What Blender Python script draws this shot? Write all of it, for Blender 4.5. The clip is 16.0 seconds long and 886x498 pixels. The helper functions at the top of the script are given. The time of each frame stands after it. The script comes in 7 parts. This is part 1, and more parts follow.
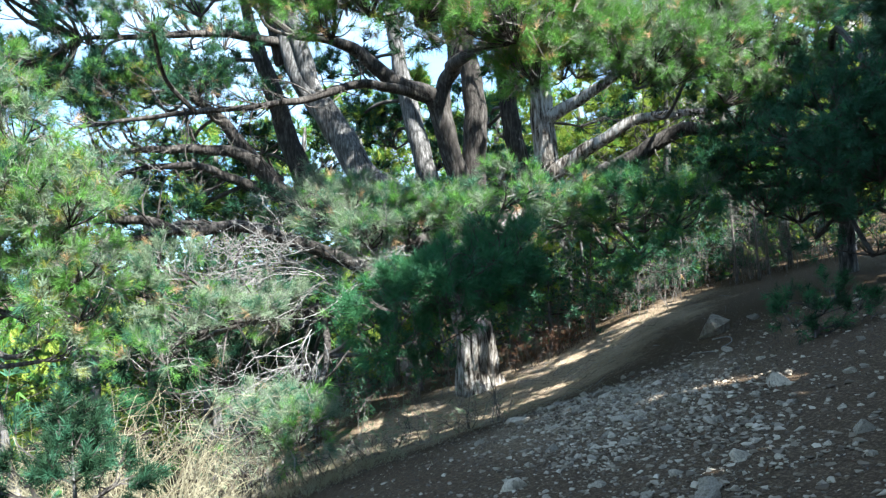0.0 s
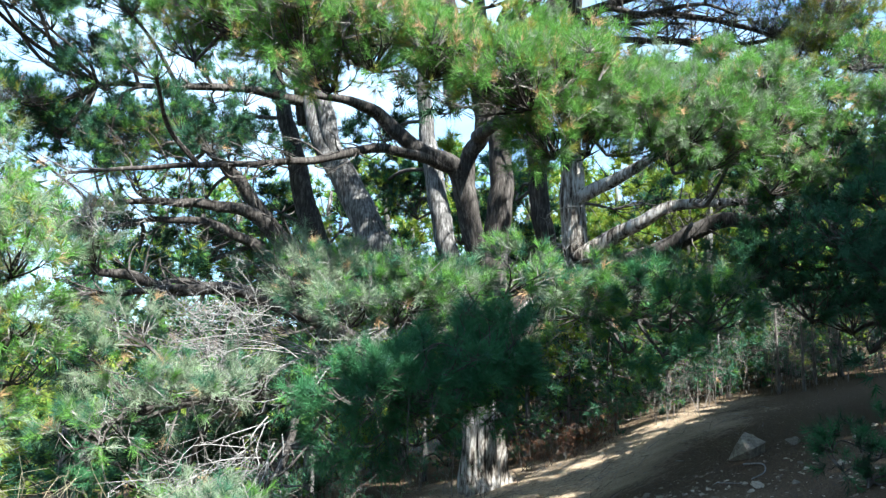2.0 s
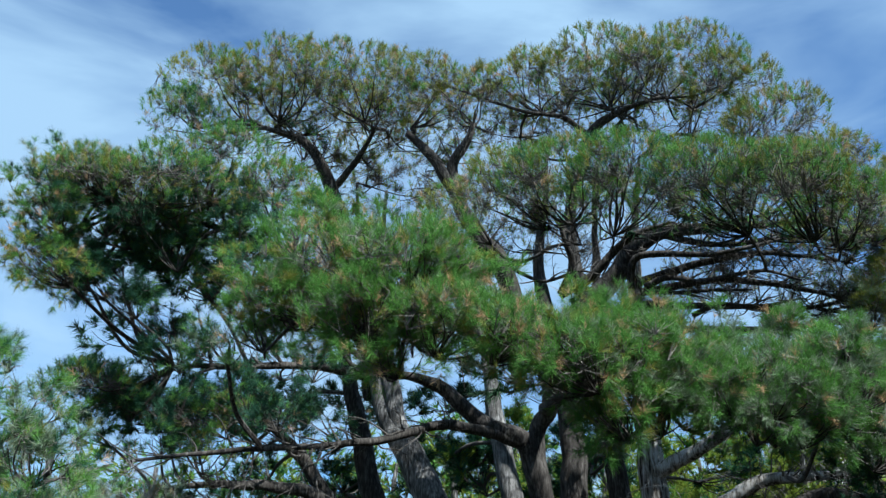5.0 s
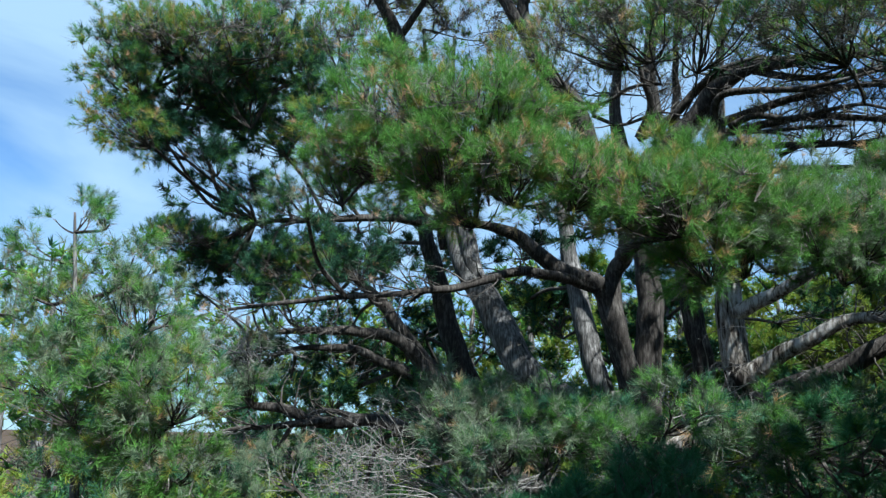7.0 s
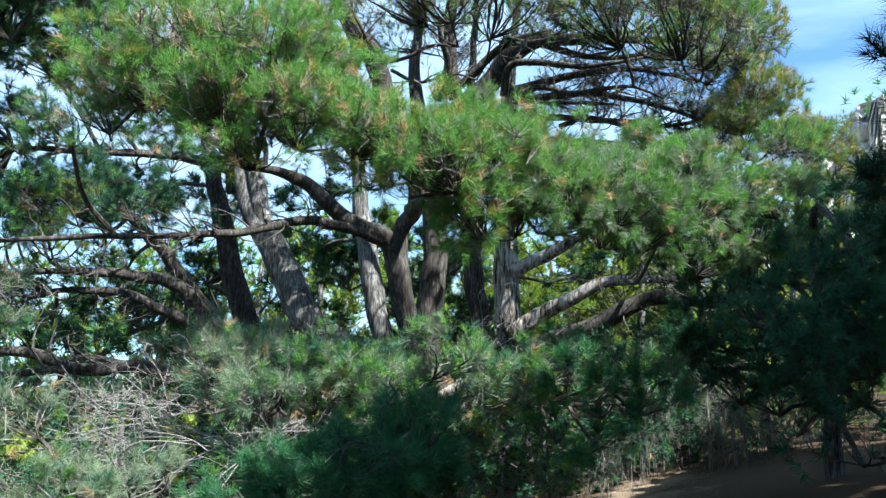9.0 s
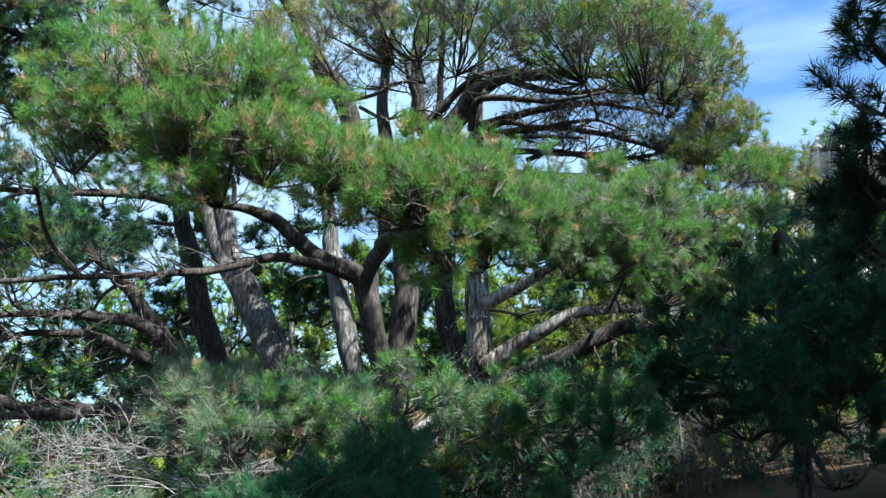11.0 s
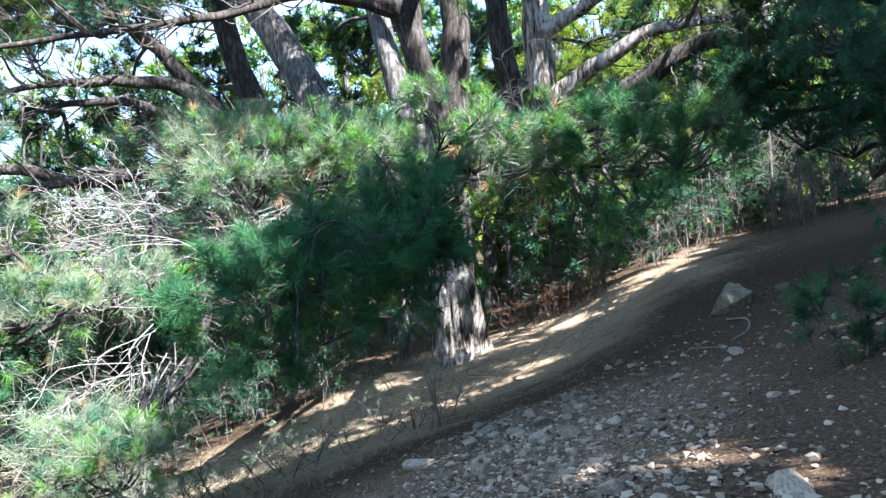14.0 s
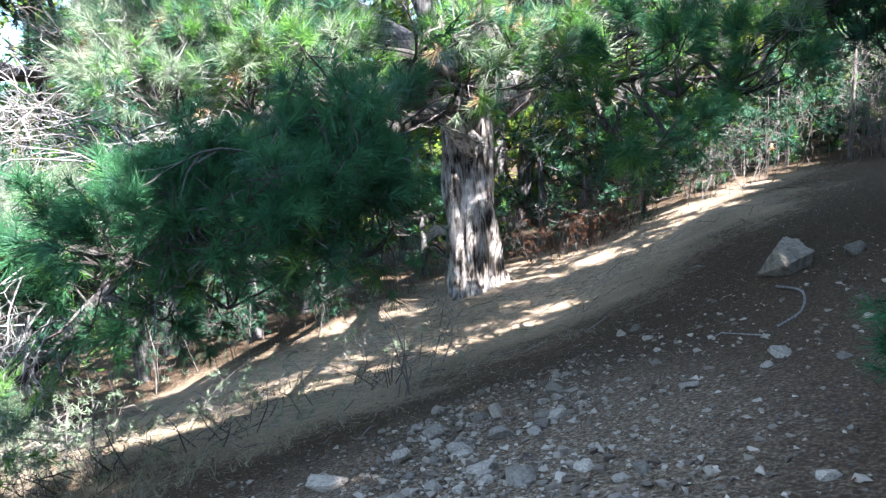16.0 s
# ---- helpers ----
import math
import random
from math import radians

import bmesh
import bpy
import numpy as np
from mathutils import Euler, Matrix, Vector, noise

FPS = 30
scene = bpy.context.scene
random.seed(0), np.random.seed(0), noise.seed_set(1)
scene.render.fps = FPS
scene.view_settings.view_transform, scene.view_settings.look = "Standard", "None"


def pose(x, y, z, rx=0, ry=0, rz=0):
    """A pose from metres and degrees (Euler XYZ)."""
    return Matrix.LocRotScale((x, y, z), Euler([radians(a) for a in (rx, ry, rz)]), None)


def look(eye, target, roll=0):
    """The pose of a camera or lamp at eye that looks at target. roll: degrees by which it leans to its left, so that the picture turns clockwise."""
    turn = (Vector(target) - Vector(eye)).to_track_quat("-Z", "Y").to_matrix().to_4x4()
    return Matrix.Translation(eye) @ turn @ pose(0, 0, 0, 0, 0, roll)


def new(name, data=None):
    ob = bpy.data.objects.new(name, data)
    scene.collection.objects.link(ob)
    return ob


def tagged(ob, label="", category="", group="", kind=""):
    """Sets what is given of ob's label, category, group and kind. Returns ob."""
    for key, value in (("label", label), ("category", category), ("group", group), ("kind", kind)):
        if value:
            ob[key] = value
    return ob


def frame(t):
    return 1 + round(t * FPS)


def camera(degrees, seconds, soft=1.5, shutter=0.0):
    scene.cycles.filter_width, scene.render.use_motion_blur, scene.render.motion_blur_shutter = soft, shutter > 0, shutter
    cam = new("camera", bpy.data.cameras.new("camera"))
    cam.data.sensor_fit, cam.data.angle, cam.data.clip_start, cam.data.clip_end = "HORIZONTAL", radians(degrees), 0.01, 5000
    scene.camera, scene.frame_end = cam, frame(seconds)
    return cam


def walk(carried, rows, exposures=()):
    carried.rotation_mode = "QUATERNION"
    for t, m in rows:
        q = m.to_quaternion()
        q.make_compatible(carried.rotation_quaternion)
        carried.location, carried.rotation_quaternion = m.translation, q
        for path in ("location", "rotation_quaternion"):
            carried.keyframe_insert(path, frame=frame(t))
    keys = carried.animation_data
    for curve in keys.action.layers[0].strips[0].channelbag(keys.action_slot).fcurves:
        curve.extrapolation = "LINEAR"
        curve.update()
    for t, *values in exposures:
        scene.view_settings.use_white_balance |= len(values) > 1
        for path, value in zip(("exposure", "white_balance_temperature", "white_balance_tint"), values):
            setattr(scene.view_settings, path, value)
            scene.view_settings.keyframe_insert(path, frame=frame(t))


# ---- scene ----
cam = camera(61.5, 16.0, 1.35)
SUN, SKY = 5.0, 0.032
EXPOSURES = [(0.0, 2.42, 6250, 6), (1.0, 2.5, 6250, 6), (1.5, 2.45, 6250, 6), (3.0, 1.9, 6400, 6), (4.0, 1.10, 5950, 4), (6.5, 0.97, 5950, 3), (8.5, 1.90, 6200, 5), (10.0, 1.84, 6250, 5), (12.5, 1.50, 6300, 6), (13.5, 2.50, 6200, 11), (14.5, 2.86, 6150, 16), (15.5, 3.10, 6200, 18), (16.0, 3.18, 6200, 18)]

ROWS = [
    (0.0, 0.223, 0.269, 1.505, 90.03, 3.74, 0.56),
    (0.5, 0.437, 0.566, 1.516, 89.45, 1.45, 1.00),
    (1.0, 0.601, 0.906, 1.606, 88.84, 1.25, 1.79),
    (1.5, 0.826, 1.270, 1.614, 89.57, 1.51, 3.64),
    (2.0, 0.871, 1.630, 1.654, 95.71, -0.78, 3.57),
    (2.5, 0.932, 1.863, 1.689, 101.23, -0.48, 3.93),
    (3.0, 1.121, 1.872, 1.685, 106.71, -1.66, 4.31),
    (3.5, 1.094, 1.833, 1.778, 111.73, -1.52, 3.96),
    (4.0, 0.978, 1.790, 1.929, 115.64, -0.63, 4.25),
    (6.5, 0.836, 1.662, 2.139, 108.61, -1.18, 14.98),
    (7.0, 0.794, 1.822, 2.099, 103.68, -0.67, 14.54),
    (7.5, 0.768, 1.828, 2.024, 100.55, -0.55, 13.36),
    (8.0, 0.796, 1.802, 1.983, 100.14, -1.09, 10.62),
    (8.5, 0.915, 1.924, 1.987, 100.46, -0.92, 4.99),
    (9.0, 1.071, 1.920, 1.995, 100.49, -0.78, -1.00),
    (9.5, 1.125, 1.931, 2.037, 101.05, -0.48, -4.21),
    (10.0, 1.119, 1.877, 2.073, 102.64, 0.21, -3.67),
    (12.5, 1.173, 1.944, 1.775, 103.35, 1.50, 0.56),
    (13.0, 1.404, 2.390, 1.790, 93.01, 2.28, 2.82),
    (13.5, 1.518, 2.877, 1.749, 86.15, 1.43, 2.06),
    (14.0, 1.744, 3.360, 1.672, 85.10, 4.70, 3.89),
    (14.5, 1.874, 3.851, 1.699, 82.87, 3.50, 6.14),
    (15.0, 2.102, 4.333, 1.749, 81.48, 2.61, 6.88),
    (15.5, 2.331, 4.780, 1.784, 79.89, 5.31, 8.04),
    (16.0, 2.388, 5.322, 1.733, 78.01, 2.43, 8.35),
]
walk(cam, [(t, pose(x, y, z, rx, ry, rz)) for t, x, y, z, rx, ry, rz in ROWS], EXPOSURES)

# ---- sky and sun ----
SUN_WAY = Vector((0.53, -0.55, 0.95)).normalized()
world = bpy.data.worlds.new("sky")
scene.world = world
world.use_nodes = True
wt = world.node_tree
wt.nodes.clear()


def wn(kind, **kw):
    n = wt.nodes.new(kind)
    for k, v in kw.items():
        n.inputs[k].default_value = v
    return n


sky = wn("ShaderNodeTexSky")
sky.sky_type = "NISHITA"
sky.sun_disc = False
sky.sun_elevation = math.asin(SUN_WAY.z)
sky.sun_rotation = math.atan2(SUN_WAY.x, SUN_WAY.y)
sky.air_density, sky.dust_density, sky.ozone_density = 1.0, 0.1, 1.6
coords = wn("ShaderNodeTexCoord")
stretch = wn("ShaderNodeMapping")
stretch.inputs["Scale"].default_value = (1.1, 1.6, 3.6)
stretch.inputs["Rotation"].default_value = (0.5, 0.3, 0.4)
cirrus = wn("ShaderNodeTexNoise", Scale=1.7, Detail=6.0, Roughness=0.5, Distortion=0.35)
veil = wn("ShaderNodeValToRGB")
veil.color_ramp.elements[0].position, veil.color_ramp.elements[0].color = 0.34, (0.12, 0.12, 0.12, 1)
veil.color_ramp.elements[1].position, veil.color_ramp.elements[1].color = 0.57, (0.92, 0.92, 0.92, 1)
mixsky = wt.nodes.new("ShaderNodeMix")
mixsky.data_type = "RGBA"
back = wn("ShaderNodeBackground", Strength=SKY)
wout = wn("ShaderNodeOutputWorld")
wt.links.new(coords.outputs["Generated"], stretch.inputs["Vector"])
wt.links.new(stretch.outputs[0], cirrus.inputs["Vector"])
wt.links.new(cirrus.outputs["Fac"], veil.inputs["Fac"])
wt.links.new(veil.outputs["Color"], mixsky.inputs["Factor"])
azure = wt.nodes.new("ShaderNodeMix")
azure.data_type, azure.blend_type = "RGBA", "MULTIPLY"
azure.inputs["Factor"].default_value = 1.0
azure.inputs["B"].default_value = (1.12, 1.85, 2.6, 1)
wt.links.new(sky.outputs["Color"], azure.inputs["A"])
wt.links.new(azure.outputs["Result"], mixsky.inputs["A"])
mixsky.inputs["B"].default_value = (8.0, 11.3, 15.0, 1)
wt.links.new(mixsky.outputs["Result"], back.inputs["Color"])
wt.links.new(back.outputs[0], wout.inputs["Surface"])

sun = new("sun", bpy.data.lights.new("sun", "SUN"))
sun.data.energy, sun.data.angle, sun.data.color = SUN, radians(0.53), (1.0, 0.975, 0.93)
sun.matrix_world = look((0, 0, 40), Vector((0, 0, 40)) - SUN_WAY)


# ---- materials ----
def material(name):
    m = bpy.data.materials.new(name)
    m.use_nodes = True
    return m, m.node_tree.nodes, m.node_tree.links, m.node_tree.nodes["Principled BSDF"]


def ramp(nodes, stops):
    r = nodes.new("ShaderNodeValToRGB")
    e = r.color_ramp.elements
    while len(e) < len(stops):
        e.new(0.5)
    for k, (at, c) in zip(e, stops):
        k.position, k.color = at, (*c, 1)
    return r


def noise_node(nodes, scale, detail=4.0, rough=0.55):
    n = nodes.new("ShaderNodeTexNoise")
    n.inputs["Scale"].default_value, n.inputs["Detail"].default_value, n.inputs["Roughness"].default_value = scale, detail, rough
    return n


def needle_material(name, low, high, glow=0.27):
    """Needles: each shoot and each needle a little different, light shines through them."""
    m, nodes, links, p = material(name)
    isl = nodes.new("ShaderNodeNewGeometry")
    co = nodes.new("ShaderNodeTexCoord")
    shoot = noise_node(nodes, 4.5, 2.0, 0.5)
    links.new(co.outputs["Object"], shoot.inputs["Vector"])
    tone = nodes.new("ShaderNodeMapRange")
    tone.inputs["From Min"].default_value, tone.inputs["From Max"].default_value = 0.30, 0.70
    links.new(shoot.outputs["Fac"], tone.inputs["Value"])
    both = nodes.new("ShaderNodeMix")
    both.inputs["Factor"].default_value = 0.40
    links.new(tone.outputs[0], both.inputs["A"])
    links.new(isl.outputs["Random Per Island"], both.inputs["B"])
    r = ramp(nodes, [(0.0, low), (1.0, high)])
    links.new(both.outputs["Result"], r.inputs["Fac"])
    links.new(r.outputs["Color"], p.inputs["Base Color"])
    p.inputs["Roughness"].default_value = 0.55
    p.inputs["Specular IOR Level"].default_value = 0.15
    tr = nodes.new("ShaderNodeBsdfTranslucent")
    links.new(r.outputs["Color"], tr.inputs["Color"])
    mix = nodes.new("ShaderNodeMixShader")
    mix.inputs["Fac"].default_value = glow
    links.new(p.outputs[0], mix.inputs[1])
    links.new(tr.outputs[0], mix.inputs[2])
    links.new(mix.outputs[0], nodes["Material Output"].inputs["Surface"])
    return m


def bark_material(name, dark, mid, pale, scale=1.0, bump=0.6, lo=0.30, hi=0.72, blotch=0.35):
    m, nodes, links, p = material(name)
    co = nodes.new("ShaderNodeTexCoord")
    mp = nodes.new("ShaderNodeMapping")
    mp.inputs["Scale"].default_value = (9 * scale, 9 * scale, 1.6 * scale)
    links.new(co.outputs["Object"], mp.inputs["Vector"])
    fibre = noise_node(nodes, 1.6, 7.0, 0.65)
    links.new(mp.outputs[0], fibre.inputs["Vector"])
    patch = noise_node(nodes, 1.3 * scale, 3.0)
    links.new(co.outputs["Object"], patch.inputs["Vector"])
    r = ramp(nodes, [(lo, dark), (0.5, mid), (hi, pale)])
    add = nodes.new("ShaderNodeMath")
    add.operation = "MULTIPLY_ADD"
    add.inputs[1].default_value, add.inputs[2].default_value = blotch, -blotch / 2
    links.new(patch.outputs["Fac"], add.inputs[0])
    tot = nodes.new("ShaderNodeMath")
    links.new(fibre.outputs["Fac"], tot.inputs[0])
    links.new(add.outputs[0], tot.inputs[1])
    links.new(tot.outputs[0], r.inputs["Fac"])
    links.new(r.outputs["Color"], p.inputs["Base Color"])
    p.inputs["Roughness"].default_value = 0.9
    p.inputs["Specular IOR Level"].default_value = 0.2
    b = nodes.new("ShaderNodeBump")
    b.inputs["Strength"].default_value, b.inputs["Distance"].default_value = bump, 0.03
    links.new(fibre.outputs["Fac"], b.inputs["Height"])
    links.new(b.outputs[0], p.inputs["Normal"])
    return m


def rock_material(name, dark, pale, stain, scale=6.0):
    m, nodes, links, p = material(name)
    co = nodes.new("ShaderNodeTexCoord")
    info = nodes.new("ShaderNodeObjectInfo")
    off = nodes.new("ShaderNodeVectorMath")
    off.operation = "ADD"
    links.new(co.outputs["Object"], off.inputs[0])
    links.new(info.outputs["Random"], off.inputs[1])
    big = noise_node(nodes, scale, 6.0, 0.62)
    links.new(off.outputs[0], big.inputs["Vector"])
    r = ramp(nodes, [(0.28, dark), (0.55, pale), (0.78, stain)])
    links.new(big.outputs["Fac"], r.inputs["Fac"])
    hsv = nodes.new("ShaderNodeHueSaturation")
    span = nodes.new("ShaderNodeMapRange")
    span.inputs["To Min"].default_value, span.inputs["To Max"].default_value = 0.45, 1.2
    links.new(info.outputs["Random"], span.inputs["Value"])
    links.new(span.outputs[0], hsv.inputs["Value"])
    links.new(r.outputs["Color"], hsv.inputs["Color"])
    links.new(hsv.outputs["Color"], p.inputs["Base Color"])
    p.inputs["Roughness"].default_value = 0.88
    b = nodes.new("ShaderNodeBump")
    b.inputs["Strength"].default_value, b.inputs["Distance"].default_value = 0.5, 0.02
    fine = noise_node(nodes, scale * 6, 5.0)
    links.new(co.outputs["Object"], fine.inputs["Vector"])
    links.new(fine.outputs["Fac"], b.inputs["Height"])
    links.new(b.outputs[0], p.inputs["Normal"])
    return m


def ground_material():
    """Dry needle litter over stony brown earth, with a tongue of pale grit."""
    m, nodes, links, p = material("stony_earth")
    co = nodes.new("ShaderNodeTexCoord")
    broad = noise_node(nodes, 0.45, 5.0)
    grain = noise_node(nodes, 9.0, 8.0, 0.7)
    fine = noise_node(nodes, 38.0, 7.0, 0.75)
    for n in (broad, grain, fine):
        links.new(co.outputs["Object"], n.inputs["Vector"])
    litter = ramp(nodes, [(0.33, (0.080, 0.052, 0.033)), (0.5, (0.300, 0.222, 0.150)), (0.64, (0.540, 0.440, 0.330))])
    blend = nodes.new("ShaderNodeMix")
    blend.inputs["Factor"].default_value = 0.5
    links.new(grain.outputs["Fac"], blend.inputs["A"])
    links.new(fine.outputs["Fac"], blend.inputs["B"])
    links.new(blend.outputs["Result"], litter.inputs["Fac"])
    earth = ramp(nodes, [(0.3, (0.020, 0.012, 0.007)), (0.52, (0.062, 0.040, 0.024)), (0.70, (0.180, 0.130, 0.085))])
    links.new(fine.outputs["Fac"], earth.inputs["Fac"])
    dust = ramp(nodes, [(0.36, (0.030, 0.020, 0.012)), (0.50, (0.120, 0.084, 0.053)), (0.64, (0.320, 0.245, 0.170))])
    links.new(fine.outputs["Fac"], dust.inputs["Fac"])
    # trodden, dusty ground round the tongue of scree
    patch = nodes.new("ShaderNodeMapping")
    patch.vector_type = "TEXTURE"
    patch.inputs["Location"].default_value, patch.inputs["Rotation"].default_value, patch.inputs["Scale"].default_value = (1.9, 9.3, 0.0), (0, 0, radians(-20)), (1.7, 2.6, 30.0)
    links.new(co.outputs["Object"], patch.inputs["Vector"])
    reach = nodes.new("ShaderNodeVectorMath")
    reach.operation = "LENGTH"
    links.new(patch.outputs[0], reach.inputs[0])
    uneven = nodes.new("ShaderNodeMath")
    uneven.operation = "MULTIPLY_ADD"
    uneven.inputs[1].default_value = 1.1
    links.new(grain.outputs["Fac"], uneven.inputs[0])
    links.new(reach.outputs["Value"], uneven.inputs[2])
    dusty = ramp(nodes, [(0.72, (1, 1, 1)), (1.0, (0.06, 0.06, 0.06))])
    halve = nodes.new("ShaderNodeMath")
    halve.operation = "MULTIPLY"
    halve.inputs[1].default_value = 0.6
    links.new(uneven.outputs[0], halve.inputs[0])
    links.new(halve.outputs[0], dusty.inputs["Fac"])
    soil = nodes.new("ShaderNodeMix")
    soil.data_type = "RGBA"
    links.new(dusty.outputs["Color"], soil.inputs["Factor"])
    links.new(earth.outputs["Color"], soil.inputs["A"])
    links.new(dust.outputs["Color"], soil.inputs["B"])
    where = ramp(nodes, [(0.66, (0, 0, 0)), (0.96, (1, 1, 1))])
    # needles lie under the rim of the old pine's crown, in a long uneven oval
    oval = nodes.new("ShaderNodeMapping")
    oval.vector_type = "TEXTURE"
    oval.inputs["Location"].default_value, oval.inputs["Rotation"].default_value, oval.inputs["Scale"].default_value = (0.3, 17.4, -1.0), (0, 0, radians(45)), (10.0, 4.3, 30.0)
    links.new(co.outputs["Object"], oval.inputs["Vector"])
    far_ = nodes.new("ShaderNodeVectorMath")
    far_.operation = "LENGTH"
    links.new(oval.outputs[0], far_.inputs[0])
    rim = nodes.new("ShaderNodeMath")
    rim.operation = "MULTIPLY_ADD"
    rim.inputs[1].default_value, rim.inputs[2].default_value = 0.75, -0.75
    links.new(far_.outputs["Value"], rim.inputs[0])
    both = nodes.new("ShaderNodeMath")
    links.new(rim.outputs[0], both.inputs[0])
    links.new(broad.outputs["Fac"], both.inputs[1])
    ragged = nodes.new("ShaderNodeMath")
    ragged.operation = "MULTIPLY_ADD"
    ragged.inputs[1].default_value = 0.9
    links.new(grain.outputs["Fac"], ragged.inputs[0])
    links.new(both.outputs[0], ragged.inputs[2])
    links.new(ragged.outputs[0], where.inputs["Fac"])
    mix = nodes.new("ShaderNodeMix")
    mix.data_type = "RGBA"
    links.new(where.outputs["Color"], mix.inputs["Factor"])
    links.new(litter.outputs["Color"], mix.inputs["A"])
    links.new(soil.outputs["Result"], mix.inputs["B"])
    links.new(mix.outputs["Result"], p.inputs["Base Color"])
    p.inputs["Roughness"].default_value = 0.95
    p.inputs["Specular IOR Level"].default_value = 0.15
    b = nodes.new("ShaderNodeBump")
    b.inputs["Strength"].default_value, b.inputs["Distance"].default_value = 0.7, 0.04
    links.new(grain.outputs["Fac"], b.inputs["Height"])
    b2 = nodes.new("ShaderNodeBump")
    b2.inputs["Strength"].default_value, b2.inputs["Distance"].default_value = 0.7, 0.015
    links.new(fine.outputs["Fac"], b2.inputs["Height"])
    links.new(b.outputs[0], b2.inputs["Normal"])
    links.new(b2.outputs[0], p.inputs["Normal"])
    return m


GREEN = needle_material("needles_green", (0.052, 0.152, 0.026), (0.176, 0.368, 0.084), 0.36)
OLIVE = needle_material("needles_olive", (0.125, 0.150, 0.022), (0.320, 0.325, 0.075))
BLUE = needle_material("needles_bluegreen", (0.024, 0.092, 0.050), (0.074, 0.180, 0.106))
TEAL = needle_material("needles_teal", (0.022, 0.100, 0.040), (0.070, 0.205, 0.086), 0.32)
PALE = needle_material("needles_pale", (0.120, 0.185, 0.110), (0.260, 0.315, 0.210))
DULL_RUST = needle_material("withered_leaves", (0.065, 0.030, 0.016), (0.130, 0.065, 0.036), 0.2)
RUST = needle_material("needles_rust", (0.310, 0.185, 0.090), (0.540, 0.385, 0.225))
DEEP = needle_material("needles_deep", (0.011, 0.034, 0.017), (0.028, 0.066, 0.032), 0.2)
LIME = needle_material("leaves_lime", (0.130, 0.195, 0.026), (0.290, 0.355, 0.060), 0.45)
STRAW = needle_material("dry_straw", (0.240, 0.215, 0.135), (0.390, 0.355, 0.250), 0.3)
DARK_TWIG = bark_material("twig_dark", (0.025, 0.021, 0.018), (0.07, 0.062, 0.056), (0.16, 0.15, 0.14), 2.0, 0.2)
BARK = bark_material("bark_grey", (0.020, 0.018, 0.017), (0.102, 0.098, 0.096), (0.320, 0.312, 0.305), 1.3, 0.9, 0.32, 0.72)
LIMB_BARK = bark_material("bark_dark_grey", (0.015, 0.013, 0.012), (0.046, 0.040, 0.036), (0.150, 0.138, 0.128), 1.3, 0.9, 0.30, 0.74)
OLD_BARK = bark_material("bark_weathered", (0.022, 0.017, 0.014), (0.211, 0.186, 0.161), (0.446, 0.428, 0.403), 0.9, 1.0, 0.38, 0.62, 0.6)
TWIG = bark_material("twig_grey", (0.070, 0.062, 0.056), (0.156, 0.140, 0.129), (0.296, 0.281, 0.261), 2.0, 0.2)
DEADWOOD = bark_material("deadwood_silver", (0.100, 0.094, 0.088), (0.205, 0.196, 0.187), (0.330, 0.318, 0.306), 2.0, 0.3)
ROCK = rock_material("limestone", (0.120, 0.094, 0.070), (0.330, 0.275, 0.210), (0.440, 0.372, 0.285))
CLIFF = rock_material("cliff_limestone", (0.190, 0.180, 0.165), (0.480, 0.460, 0.430), (0.580, 0.550, 0.510), 0.16)


def grit_material(name, pale):
    """Loose chips: each one its own tone between brown earth and pale limestone."""
    m, nodes, links, p = material(name)
    isl = nodes.new("ShaderNodeNewGeometry")
    r = ramp(nodes, [(k, tuple(c * pale for c in tone)) for k, tone in ((0.0, (0.060, 0.043, 0.030)), (0.45, (0.125, 0.096, 0.068)), (0.8, (0.222, 0.182, 0.136)), (1.0, (0.310, 0.260, 0.200)))])
    links.new(isl.outputs["Random Per Island"], r.inputs["Fac"])
    links.new(r.outputs["Color"], p.inputs["Base Color"])
    p.inputs["Roughness"].default_value = 0.9
    return m


GRIT = grit_material("grit", 0.6)
SCREE = grit_material("scree", 1.25)
EARTH = ground_material()


# ---- mesh tools ----
class Heap:
    """Triangles gathered for one mesh."""

    def __init__(self):
        self.v, self.f, self.m, self.n = [], [], [], 0

    def add(self, v, f, m=0):
        self.v.append(np.asarray(v, dtype=np.float32))
        self.f.append(np.asarray(f, dtype=np.int32) + self.n)
        self.m.append(np.broadcast_to(np.asarray(m, dtype=np.int32), (len(f),)))
        self.n += len(v)

    def mesh(self, name, mats, smooth=False):
        v, f, mi = np.concatenate(self.v), np.concatenate(self.f), np.concatenate(self.m)
        me = bpy.data.meshes.new(name)
        me.vertices.add(len(v))
        me.vertices.foreach_set("co", v.ravel())
        me.loops.add(f.size)
        me.loops.foreach_set("vertex_index", f.ravel())
        me.polygons.add(len(f))
        me.polygons.foreach_set("loop_start", np.arange(0, f.size, 3, dtype=np.int32))
        me.polygons.foreach_set("loop_total", np.full(len(f), 3, dtype=np.int32))
        for k in mats:
            me.materials.append(k)
        me.polygons.foreach_set("material_index", np.ascontiguousarray(mi))
        me.polygons.foreach_set("use_smooth", np.full(len(f), smooth))
        me.update(calc_edges=True)
        return me


def put(name, heap, mats, parent=None, label="", smooth=False):
    ob = new(name, heap.mesh(name, mats, smooth))
    ob.parent = parent
    if label:
        ob["label"] = label
    return ob


def empty(name, at, label, category, group=""):
    ob = new(name)
    ob.location = at
    return tagged(ob, label, category, group)


